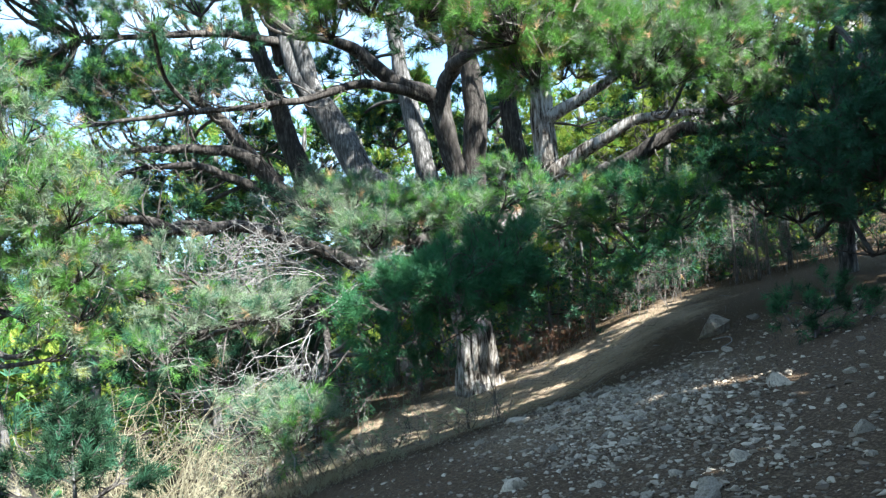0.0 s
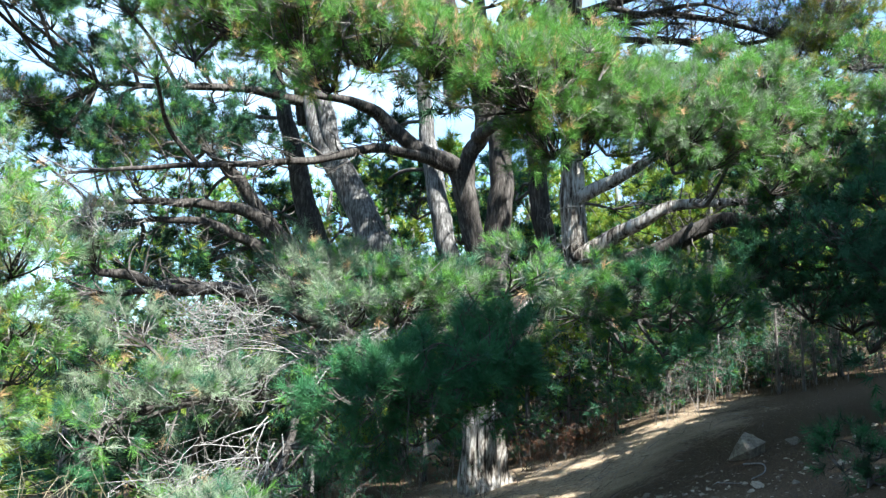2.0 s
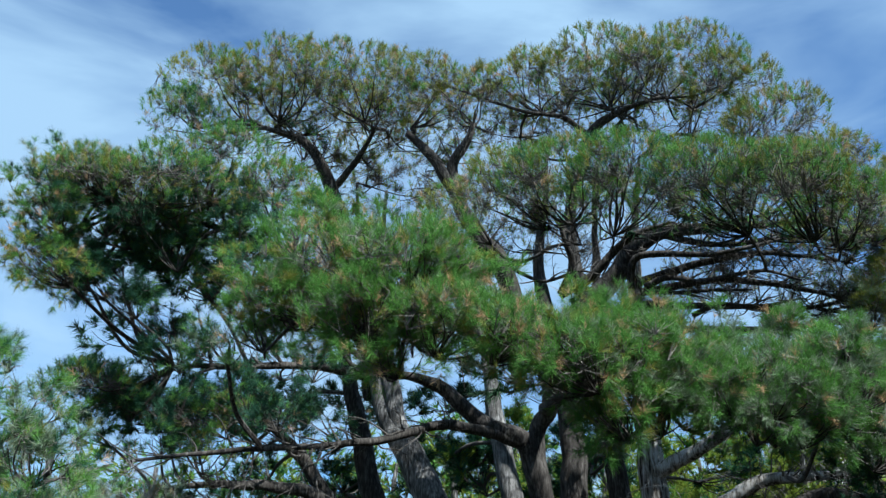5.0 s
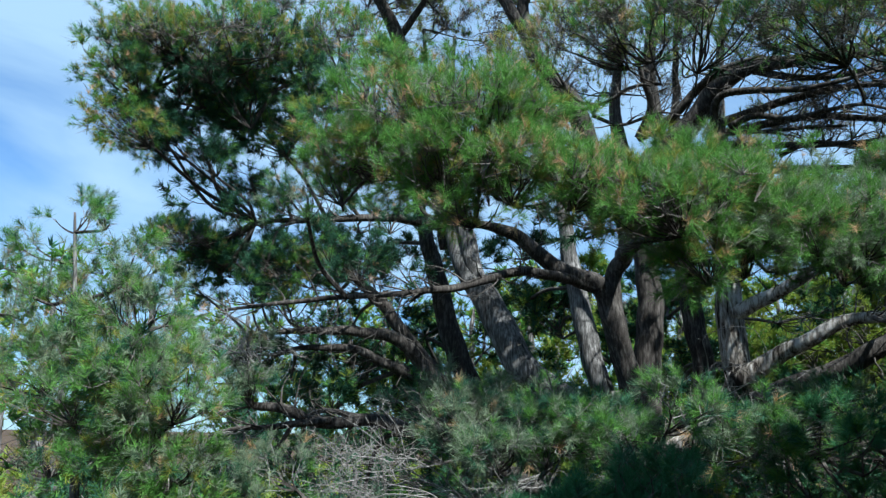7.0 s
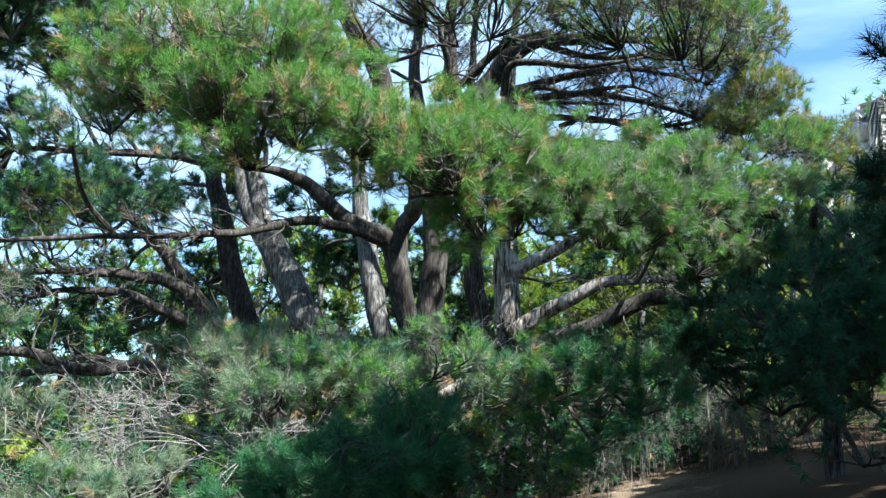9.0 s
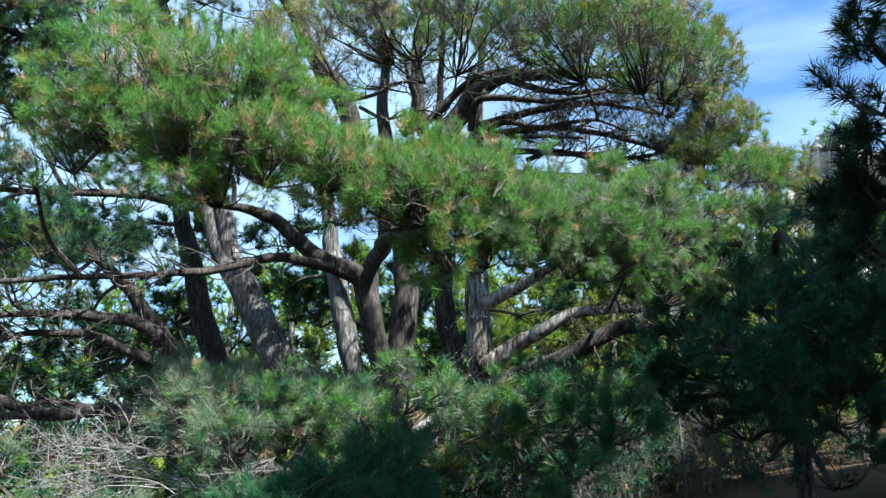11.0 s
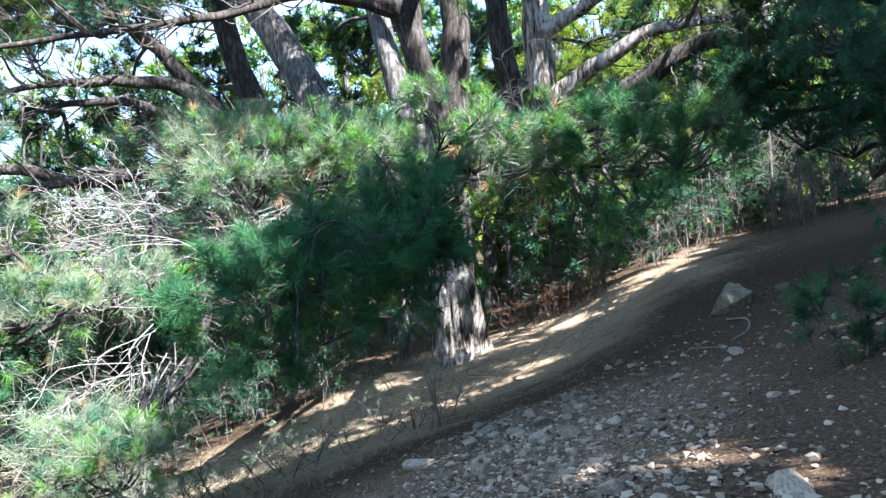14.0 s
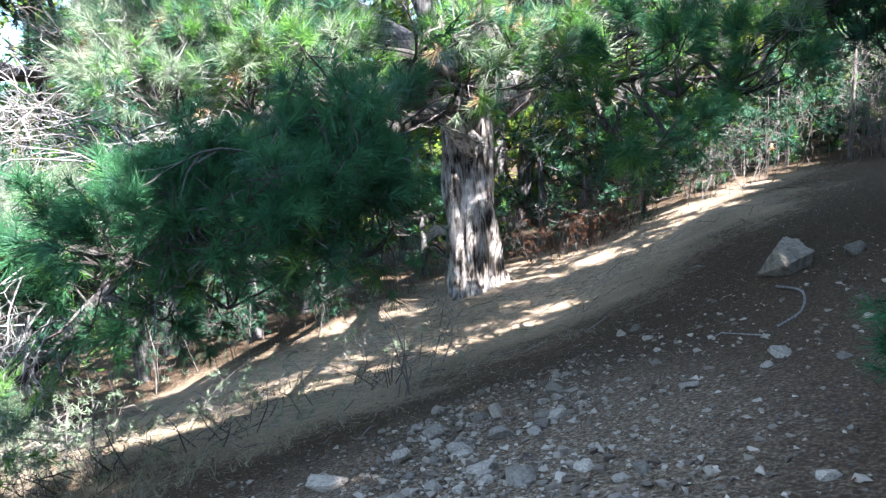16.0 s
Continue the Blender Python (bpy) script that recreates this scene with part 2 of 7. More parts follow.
def unit(a):
    return a / np.maximum(np.linalg.norm(a, axis=-1, keepdims=True), 1e-9)


def spline(pts, n):
    """A smooth line through the points (any number of columns)."""
    p = np.asarray(pts, dtype=float)
    p = np.vstack([2 * p[0] - p[1], p, 2 * p[-1] - p[-2]])
    out = []
    for s in np.linspace(0, len(p) - 3 - 1e-6, n):
        i, u = int(s), s - int(s)
        a, b, c, d = p[i:i + 4]
        out.append(0.5 * (2 * b + (c - a) * u + (2 * a - 5 * b + 4 * c - d) * u * u + (3 * b - a - 3 * c + d) * u ** 3))
    return np.array(out)


def tube(line, radii, sides, ridge=None):
    """A closed tapering tube along a line; ridge: an array (rings, sides) of factors on the radius."""
    line, radii = np.asarray(line, float), np.asarray(radii, float)
    n = len(line)
    tan = unit(np.gradient(line, axis=0))
    up = np.array([0.0, 0.0, 1.0]) if abs(tan[0, 2]) < 0.9 else np.array([1.0, 0.0, 0.0])
    side = unit(np.cross(tan[0], up))
    a = np.linspace(0, 2 * np.pi, sides, endpoint=False)
    rings = []
    for k in range(n):
        side = unit(side - tan[k] * np.dot(side, tan[k]))
        other = np.cross(tan[k], side)
        r = radii[k] * (ridge[k] if ridge is not None else 1.0)
        rings.append(line[k] + np.outer(np.cos(a) * r, side) + np.outer(np.sin(a) * r, other))
    v = np.vstack(rings + [line[:1], line[-1:]])
    f = []
    i = np.arange(sides)
    j = (i + 1) % sides
    for k in range(n - 1):
        b, t = k * sides, (k + 1) * sides
        f += [np.stack([b + i, b + j, t + j], 1), np.stack([b + i, t + j, t + i], 1)]
    f += [np.stack([j, i, np.full(sides, n * sides)], 1), np.stack([(n - 1) * sides + i, (n - 1) * sides + j, np.full(sides, n * sides + 1)], 1)]
    return v, np.vstack(f)


def sticks(a, b, r, rng):
    """Many thin straight three-sided twigs."""
    a, b = np.asarray(a, float), np.asarray(b, float)
    s = unit(np.cross(b - a, rng.normal(size=(len(a), 3))))
    o = unit(np.cross(b - a, s))
    v = np.stack([a + (s * math.cos(k) + o * math.sin(k)) * r for k in (0.0, 2.094, 4.189)] + [b], 1).reshape(-1, 3)
    f = np.array([(0, 1, 3), (1, 2, 3), (2, 0, 3)])
    return v, (f[None] + 4 * np.arange(len(a))[:, None, None]).reshape(-1, 3)


def twigs(a, b, r, rng, sag=0.12):
    """Many thin three-sided twigs from the points a to the points b, bent once on the way."""
    a, b = np.asarray(a, float), np.asarray(b, float)
    n = len(a)
    length = np.linalg.norm(b - a, axis=1, keepdims=True)
    mid = (a + b) / 2 + rng.normal(size=(n, 3)) * length * sag
    d = unit(b - a)
    s = unit(np.cross(d, rng.normal(size=(n, 3))))
    o = np.cross(d, s)
    r = np.broadcast_to(np.asarray(r, float), (n,))[:, None]
    rows_ = []
    for c, k in ((a, 1.0), (mid, 0.75)):
        for ang in (0.0, 2.094, 4.189):
            rows_.append(c + (s * math.cos(ang) + o * math.sin(ang)) * r * k)
    rows_.append(b)
    v = np.stack(rows_, 1).reshape(-1, 3)
    f = np.array([(0, 1, 4), (0, 4, 3), (1, 2, 5), (1, 5, 4), (2, 0, 3), (2, 3, 5), (3, 4, 6), (4, 5, 6), (5, 3, 6)])
    return v, (f[None] + 7 * np.arange(n)[:, None, None]).reshape(-1, 3)


def ribbons(a, b, r, rng, sag=0.12):
    """The finest twigs, thinner than a pencil lead: tapering strips bent once on the way."""
    a, b = np.asarray(a, float), np.asarray(b, float)
    n = len(a)
    length = np.linalg.norm(b - a, axis=1, keepdims=True)
    mid = a + (b - a) * rng.uniform(0.35, 0.65, (n, 1)) + rng.normal(size=(n, 3)) * length * sag
    s = unit(np.cross(b - a, rng.normal(size=(n, 3)))) * r
    v = np.stack([a - s, a + s, mid - s * 0.75, mid + s * 0.75, b], 1).reshape(-1, 3)
    f = np.array([(0, 1, 3), (0, 3, 2), (2, 3, 4)])
    return v, (f[None] + 5 * np.arange(n)[:, None, None]).reshape(-1, 3)


def tufts(at, way, rng, count, length, width, spread=(0.25, 1.25), stem=0.10):
    """Needles round shoot tips: thin blades that fan out round each way."""
    n = len(at)
    p, w = np.repeat(at, count, 0), np.repeat(way, count, 0)
    k = n * count
    back_ = rng.random(k) ** 1.5
    th = spread[0] + (spread[1] - spread[0]) * np.clip(rng.random(k) * 0.75 + back_ * 0.35, 0, 1)
    s = unit(np.cross(w, rng.normal(size=(k, 3))))
    d = unit(w * np.cos(th)[:, None] + s * np.sin(th)[:, None])
    d[:, 2] -= 0.08
    root = p - w * (back_ * stem)[:, None]
    tip = root + d * (length * rng.uniform(0.75, 1.12, k))[:, None]
    q = unit(np.cross(d, rng.normal(size=(k, 3)))) * (width / 2)
    v = np.stack([root - q, root + q, tip], 1).reshape(-1, 3)
    return v, np.arange(3 * k).reshape(-1, 3)


def soft_noise(x, y, z, seed=0.0):
    return noise.noise(Vector((x + seed, y - seed, z + 3.1 * seed)))


# ---- ground ----
def ease(a, b, v):
    u = min(1.0, max(0.0, (v - a) / (b - a)))
    return u * u * (3 - 2 * u)


def ground_z(x, y):
    z = 0.24 * 25 * math.tanh(x / 25) - 0.085 * 30 * math.tanh(y / 30)
    # the slope steepens below the path and levels out under the old pine
    z -= ease(6.5, 17.5, y) * (1 - 0.6 * ease(2.0, 6.0, x)) * (1 - ease(30, 60, y))
    far = max(0.0, math.hypot(x, y) - 30.0)
    bump_ = 0.10 * soft_noise(x * 0.22, y * 0.22, 0, 4.2) + 0.035 * soft_noise(x * 0.9, y * 0.9, 0, 8.1)
    hill = 26.0 * (1 - math.exp(-(far / 90.0) ** 2)) * (0.5 + 0.5 * math.tanh((x - 0.15 * y) / 60.0))
    return z + bump_ + hill


def ground():
    n = 180
    g = np.sinh(np.linspace(-5.6, 5.6, n)) / math.sinh(5.6)
    xs, ys = 1500 * g + 1.5, 1500 * g + 9.0
    v = np.array([(x, y, ground_z(x, y)) for y in ys for x in xs])
    i = (np.arange(n - 1)[:, None] * n + np.arange(n - 1)[None]).ravel()
    h = Heap()
    h.add(v, np.vstack([np.stack([i, i + 1, i + n + 1], 1), np.stack([i, i + n + 1, i + n], 1)]))
    ob = put("ground", h, [EARTH], smooth=True)
    return tagged(ob, "brown stony hillside with dry needle litter", "ground", kind="structure")


GROUND = ground()


# ---- pines ----
class Pine:
    """A pine: an Empty with trunk and limbs, and clumps of foliage that grow from the nearest limb."""

    def __init__(self, at, label, seed, group="", name="pine_tree"):
        self.root = empty(name, at, label, "tree", group)
        self.at = np.array(at, float)
        self.rng = np.random.default_rng(seed)
        self.joints = []

    def limb(self, name, pts, bark=None, sides=12, gnarl=0.10, label="", fuzz=0.0):
        q = np.asarray(pts, float)
        length = np.linalg.norm(np.diff(q[:, :3], axis=0), axis=1).sum()
        n = int(max(6, min(60, length / 0.14)))
        s = spline(q, n)
        line, r = s[:, :3], np.maximum(s[:, 3], 0.006)
        wob = np.array([noise.noise_vector(Vector(p * 1.7)) for p in line])
        line = line + wob * np.minimum(r, 0.10)[:, None] * 0.5
        ang = np.linspace(0, 2 * np.pi, sides, endpoint=False)
        ridge = np.array([[1 + gnarl * soft_noise(2.2 * math.cos(a), 2.2 * math.sin(a), k * 0.10, 5.0) + gnarl * 0.8 * soft_noise(4.5 * math.cos(a), 4.5 * math.sin(a), k * 0.05, 9.0) for a in ang] for k in range(n)])
        h = Heap()
        h.add(*tube(line - self.at, r, sides, ridge))
        self.joints += [tuple(p) + (k,) for p, k in zip(line[n // 4:], r[n // 4:])]
        ob = put(name, h, [bark or BARK], self.root, label, smooth=True)
        if fuzz:
            self.side_branches(ob, line, r, int(length * fuzz))
        return ob

    def side_branches(self, ob, line, r, n):
        """Bare crooked side branches with finer twigs, along the outer part of a limb."""
        rng, h = self.rng, Heap()
        a, b = [], []
        for _ in range(n):
            k = int(rng.integers(len(line) // 4, len(line) - 1))
            along = unit(line[k] - line[k - 1])
            way = unit(along * rng.uniform(0.2, 1.0) + rng.normal(size=3) * 0.55 + np.array([0, 0, 0.12]))
            reach = rng.uniform(0.35, 1.25)
            rr = min(r[k] * 0.5, 0.022)
            q = [line[k]]
            for _s in range(3):
                way = unit(way + rng.normal(size=3) * 0.28)
                q.append(q[-1] + way * reach / 3)
            c = spline([(*p, rr * s) for p, s in zip(q, (1.0, 0.75, 0.5, 0.2))], 9)
            v, f = tube(c[:, :3], c[:, 3], 4)
            h.add(v - self.at, f)
            for i in (3, 4, 5, 6, 7, 8):
                a.append(c[i, :3])
                b.append(c[i, :3] + unit(c[i, :3] - c[i - 1, :3] + rng.normal(size=3) * 0.06) * 0.0 + unit(way + rng.normal(size=3) * 0.7) * rng.uniform(0.12, 0.42))
        v, f = ribbons(a, b, 0.006, rng, 0.15)
        h.add(v - self.at, f)
        tagged(put("side_branch", h, [DARK_TWIG], ob), kind="stuff")

    def clump(self, c, rad, n, looks=((GREEN, 1.0),), bare=0.25, length=0.172, count=40, width=0.0062, up=0.45, twig=None, sub=0.35):
        """A crown of shoots inside an ellipsoid: boughs fan out from where it joins a limb, side shoots fork off them,
        and every tip bears a tuft of needles; some twigs are bare."""
        rng, c, rad = self.rng, np.array(c, float), np.array(rad, float)
        n = int(n * 0.8) if width < 0.02 else n
        if c[1] > 14 and width < 0.008:
            count, width = int(count * 0.78), width * 1.26
        base = c - np.array([0, 0, rad[2] * 0.55])
        reach = None
        if self.joints:
            j = np.array(self.joints)
            d = np.linalg.norm((j[:, :3] - base) * (1, 1, 1.9), axis=1)
            out_j, out_b = np.hypot(*(j[:, :2] - self.at[:2]).T), np.hypot(*(base[:2] - self.at[:2]))
            near = j[(d + 1.2 * np.maximum(0, out_j - out_b + 0.45 * d)).argmin()]
            reach = near[:3]
            base = base + np.clip((reach - base) * (1, 1, 0) * 0.5, -rad * 0.5, rad * 0.5)
        # boughs
        m = max(4, int(n / 13))
        u = unit(rng.normal(size=(m, 3)))
        u[:, 2] = np.where(u[:, 2] < -0.25, -u[:, 2] * 0.5, u[:, 2])
        end = c + u * rad * (rng.random((m, 1)) ** 0.4) * 0.85
        span = np.linalg.norm(end - base, axis=1, keepdims=True)
        ctrl = base + (end - base) * 0.55 + rng.normal(size=(m, 3)) * 0.14 * span - np.array([0, 0, 0.14]) * span

        def on(k, t):
            return base * (1 - t) ** 2 + ctrl[k] * 2 * t * (1 - t) + end[k] * t * t

        # side shoots
        m2 = max(6, int(n / 7))
        k = rng.integers(0, m, m2)
        t = rng.uniform(0.3, 1.0, (m2, 1)) ** 0.8
        fork = on(k, t)
        lead = unit(on(k, np.minimum(t + 0.05, 1.05)) - fork)
        way2 = unit(lead * 0.6 + unit((fork - c) / rad) * 0.5 + rng.normal(size=(m2, 3)) * 0.5 + np.array([0, 0, 0.2]))
        node = fork + way2 * rng.uniform(0.3, 1.2, (m2, 1)) * sub
        far = np.linalg.norm((node - c) / rad, axis=1, keepdims=True)
        node = c + (node - c) * np.minimum(1.0, 1.05 / np.maximum(far, 1e-6))
        # tips and needles
        pick = rng.integers(0, m2, n)
        off = unit(way2[pick] * 0.5 + unit((node[pick] - c) / rad) * 0.4 + rng.normal(size=(n, 3)) * 0.5 + np.array([0, 0, up]))
        tip = node[pick] + off * rng.uniform(0.15, 0.95, (n, 1)) * sub
        way = unit(off + rng.normal(size=(n, 3)) * 0.15 + np.array([0, 0, 0.25 * up]))
        share = np.array([s for _, s in looks])
        kind = rng.choice(len(looks), n, p=share / share.sum())
        h = Heap()
        for q in range(len(looks)):
            sel = kind == q
            if sel.any():
                v, f = tufts(tip[sel], way[sel], rng, count, length, width)
                h.add(v - self.at, f, q)
        fol = put("foliage", h, [a for a, _ in looks], self.root)
        # wood
        h = Heap()
        if width < 0.02:
            v, f = sticks(node[pick], tip, 0.0045, rng)
            h.add(v - self.at, f)
        v, f = twigs(fork, node, 0.007, rng, 0.13) if width < 0.02 and c[1] < 14 else ribbons(fork[::2], node[::2], 0.008, rng, 0.13)
        h.add(v - self.at, f)
        nb = int(n * bare * 0.5)
        if nb:
            pb = rng.integers(0, m2, nb)
            sway = unit(way2[pb] * 0.8 + rng.normal(size=(nb, 3)) * 0.55 + np.array([0, 0, 0.15]))
            v, f = ribbons(node[pb], node[pb] + sway * rng.uniform(0.4, 1.5, (nb, 1)) * sub, 0.006, rng, 0.16)
            h.add(v - self.at, f)
        stem_r = 0.018
        if reach is not None:
            gap = float(np.linalg.norm(reach - base))
            bend = (reach + base) / 2 + rng.normal(size=3) * 0.10 * gap + np.array([0, 0, 0.08 * gap if reach[2] > base[2] else -0.08 * gap])
            stem_r = float(np.clip(0.02 + 0.012 * gap, 0.02, min(0.07, near[3])))
            s = spline([(*reach, stem_r * 1.2), (*bend, stem_r), (*base, stem_r * 0.75)], 12)
            v, f = tube(s[:, :3], s[:, 3], 6)
            h.add(v - self.at, f, 1)
        for q in range(m if width < 0.1 else 0):
            line = np.array([on(q, w) for w in np.linspace(0, 1, 6)])
            v, f = tube(line, np.linspace(min(stem_r, 0.018), 0.006, 6), 3)
            h.add(v - self.at, f, 1)
        tagged(put("twig_mass", h, [twig or TWIG, LIMB_BARK if twig is not DARK_TWIG else DARK_TWIG], fol), kind="stuff")
        return fol

    def canopy(self, c, rad, n, looks, bare=1.0, length=0.16, count=29, width=0.0068, thick=0.42):
        """A flat-topped plate of the crown: upright shoots over a dome, held up by a fan of bare grey branchlets."""
        rng, c, rad = self.rng, np.array(c, float), np.array(rad, float)
        if c[1] > 14:
            count, width = int(count * 0.8), width * 1.22
            n = int(n * 1.2)
        a, r = rng.uniform(0, 2 * math.pi, n), np.sqrt(rng.random(n)) * 1.02
        flat = np.stack([np.cos(a) * r, np.sin(a) * r], 1)
        wave = np.array([soft_noise(p * 2.1, q * 2.1, 0.0, c[0]) for p, q in flat])
        top = (np.sqrt(np.maximum(0, 1.06 - r * r)) - 0.3 + 0.28 * wave) * rad[2]
        tip = c + np.stack([flat[:, 0] * rad[0], flat[:, 1] * rad[1], top - rng.random(n) ** 2.2 * thick], 1)
        out_ = np.concatenate([flat, np.zeros((n, 1))], 1)
        way = unit(out_ * 0.55 + np.array([0, 0, 0.9]) + rng.normal(size=(n, 3)) * 0.28)
        base = c - np.array([0, 0, rad[2] * 0.6 + 0.15])
        j = np.array(self.joints)
        d = np.linalg.norm((j[:, :3] - base) * (1, 1, 1.6), axis=1)
        near = j[(d + 1.2 * np.maximum(0, j[:, 2] - base[2])).argmin()]
        base = base + np.clip((near[:3] - base) * 0.6, -rad * 0.8, rad * 0.8)
        share = np.array([s for _, s in looks])
        kind = rng.choice(len(looks), n, p=share / share.sum())
        h = Heap()
        for q in range(len(looks)):
            if (kind == q).any():
                v, f = tufts(tip[kind == q], way[kind == q], rng, count, length, width, (0.15, 1.1), 0.14)
                h.add(v - self.at, f, q)
        fol = put("foliage", h, [k for k, _ in looks], self.root)
        # branchlets: shoots from the tips meet in forks, forks meet in boughs
        m2, m = max(8, n // 6), max(5, n // 34)
        k2 = rng.integers(0, n, m2)
        node = tip[k2] - way[k2] * rng.uniform(0.25, 0.5, (m2, 1)) + rng.normal(size=(m2, 3)) * 0.06
        k1 = rng.integers(0, m2, m)
        knot = node[k1] + (base - node[k1]) * rng.uniform(0.18, 0.4, (m, 1)) - np.array([0, 0, 0.08])
        to_node = np.array([np.argmin(((node - p) ** 2).sum(1)) for p in tip])
        to_knot = np.array([np.argmin(((knot - p) ** 2).sum(1)) for p in node])
        h = Heap()
        v, f = sticks(node[to_node], tip, 0.007, rng)
        h.add(v - self.at, f)
        v, f = twigs(knot[to_knot], node, 0.0085, rng, 0.12)
        h.add(v - self.at, f)
        nb = int(n * bare)
        pb = rng.integers(0, m2, nb)
        s = rng.random((nb, 1)) ** 0.7
        foot = node[pb] * s + knot[to_knot[pb]] * (1 - s)
        way_b = unit(rng.normal(size=(nb, 3)) * 0.8 + unit((foot - base) * np.array([1, 1, 0.5])) * 0.7 + np.array([0, 0, 0.3]))
        v, f = ribbons(foot, foot + way_b * rng.uniform(0.15, 0.55, (nb, 1)), 0.0065, rng, 0.18)
        h.add(v - self.at, f, np.repeat(rng.integers(0, 2, nb) * 2, 3))
        stem_r = float(np.clip(near[3], 0.025, 0.06))
        sp = spline([(*near[:3], stem_r), (*((near[:3] + base) / 2 + rng.normal(size=3) * 0.08), stem_r * 0.9), (*base, stem_r * 0.8)], 9)
        v, f = tube(sp[:, :3], sp[:, 3], 6)
        h.add(v - self.at, f, 1)
        for e in knot:
            mid = base + (e - base) * 0.5 + rng.normal(size=3) * 0.09 - np.array([0, 0, 0.10])
            sp = spline([(*base, stem_r * 0.6), (*mid, 0.02), (*e, 0.010)], 7)
            v, f = tube(sp[:, :3], sp[:, 3], 4)
            h.add(v - self.at, f, 1)
        tagged(put("twig_mass", h, [TWIG, LIMB_BARK, DARK_TWIG], fol), kind="stuff")
        return fol


def sapling(foot, top, r, label, seed):
    """A slim pine with a leaning trunk, ready for its clumps."""
    x, y = foot
    z = ground_z(x, y)
    p = Pine((x, y, z), label, seed)
    mid = [(x * (1 - s) + top[0] * s, y * (1 - s) + top[1] * s, (z - 0.06) * (1 - s) + top[2] * s) for s in (0, 0.3, 0.65, 1)]
    p.limb("trunk", [(*m, r * k) for m, k in zip(mid, (1.25, 0.9, 0.6, 0.2))], sides=9)
    return p


def dead_spray(tree, a, b, n, wide, r):
    """A bare, silvery spray of dead branchlets from a towards b: crooked arching stems that fork and fork again."""
    rng, a, b = tree.rng, np.array(a, float), np.array(b, float)
    reach = np.linalg.norm(b - a)
    h = Heap()
    m = max(3, int(n * 0.5))
    root = a + (b - a) * 0.5 * rng.random((m, 1)) + rng.normal(size=(m, 3)) * wide * 0.12
    ends = b + rng.normal(size=(m, 3)) * wide * np.array([1, 1, 0.6])
    starts, tips = [], []
    for s, e in zip(root, ends):
        k_ = rng.uniform(0.45, 1.1)
        bow = np.cross(unit(e - s), unit(rng.normal(size=3))) * rng.uniform(0.1, 0.3) * reach
        mids = [s + (e - s) * w + bow * math.sin(w * 3.14) + rng.normal(size=3) * 0.07 * reach for w in (0.25, 0.5, 0.75)]
        c = spline([(*s, r * k_), *[(*q, r * k_ * w) for q, w in zip(mids, (0.8, 0.6, 0.4))], (*e, r * 0.15 * k_)], 13)
        v, f = tube(c[:, :3], c[:, 3], 4)
        h.add(v - tree.at, f)
        for k in range(3, 13):
            d = unit(c[k, :3] - c[k - 1, :3])
            starts.append(c[k, :3])
            tips.append(c[k, :3] + unit(d * 0.9 + rng.normal(size=3) * 0.5) * rng.uniform(0.12, 0.5))
    starts, tips = np.array(starts), np.array(tips)
    v, f = twigs(starts, tips, r * 0.34, rng, 0.16)
    h.add(v - tree.at, f)
    for w in (0.4, 0.7):
        half = starts + (tips - starts) * w
        v, f = ribbons(half, half + unit(tips - starts + rng.normal(size=tips.shape) * 0.22) * rng.uniform(0.08, 0.22, (len(half), 1)), r * 0.28, rng, 0.16)
        h.add(v - tree.at, f)
    return put("dead_branch", h, [DEADWOOD], tree.root, "bare silvery dead branch")


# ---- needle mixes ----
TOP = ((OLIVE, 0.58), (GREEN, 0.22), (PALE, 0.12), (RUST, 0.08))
FRONT = ((GREEN, 0.70), (OLIVE, 0.10), (PALE, 0.12), (RUST, 0.08))
LOBE = ((GREEN, 0.42), (OLIVE, 0.46), (BLUE, 0.06), (RUST, 0.06))
OLIVE_PALE = ((OLIVE, 0.55), (PALE, 0.25), (GREEN, 0.15), (RUST, 0.05))
FRINGE = ((PALE, 0.40), (OLIVE, 0.40), (GREEN, 0.20))
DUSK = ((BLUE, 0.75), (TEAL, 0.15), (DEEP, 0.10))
MIXED = ((GREEN, 0.52), (OLIVE, 0.26), (BLUE, 0.16), (RUST, 0.03), (PALE, 0.03))
COOL = ((GREEN, 0.42), (BLUE, 0.27), (PALE, 0.29), (RUST, 0.02))
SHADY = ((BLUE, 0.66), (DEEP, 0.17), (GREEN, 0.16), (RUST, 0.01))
PALEMIX = ((PALE, 0.66), (BLUE, 0.22), (GREEN, 0.09), (RUST, 0.03))
YOUNG = ((GREEN, 0.42), (OLIVE, 0.08), (PALE, 0.34), (BLUE, 0.14), (RUST, 0.02))
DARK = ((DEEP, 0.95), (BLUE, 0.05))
DARK_GREEN = ((TEAL, 0.55), (DEEP, 0.45))
LIT_WOODS = ((LIME, 0.55), (GREEN, 0.35), (OLIVE, 0.10))
FAR_WOODS = ((GREEN, 0.6), (BLUE, 0.3), (LIME, 0.1))
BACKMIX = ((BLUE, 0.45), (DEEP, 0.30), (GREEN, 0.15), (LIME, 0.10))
SKIRT = ((TEAL, 0.9), (BLUE, 0.1))
SKIRT2 = ((TEAL, 0.8), (GREEN, 0.2))
BACK_ROW = ((GREEN, 0.40), (BLUE, 0.15), (LIME, 0.45))
FRONT_PALE = ((GREEN, 0.56), (PALE, 0.39), (RUST, 0.05))


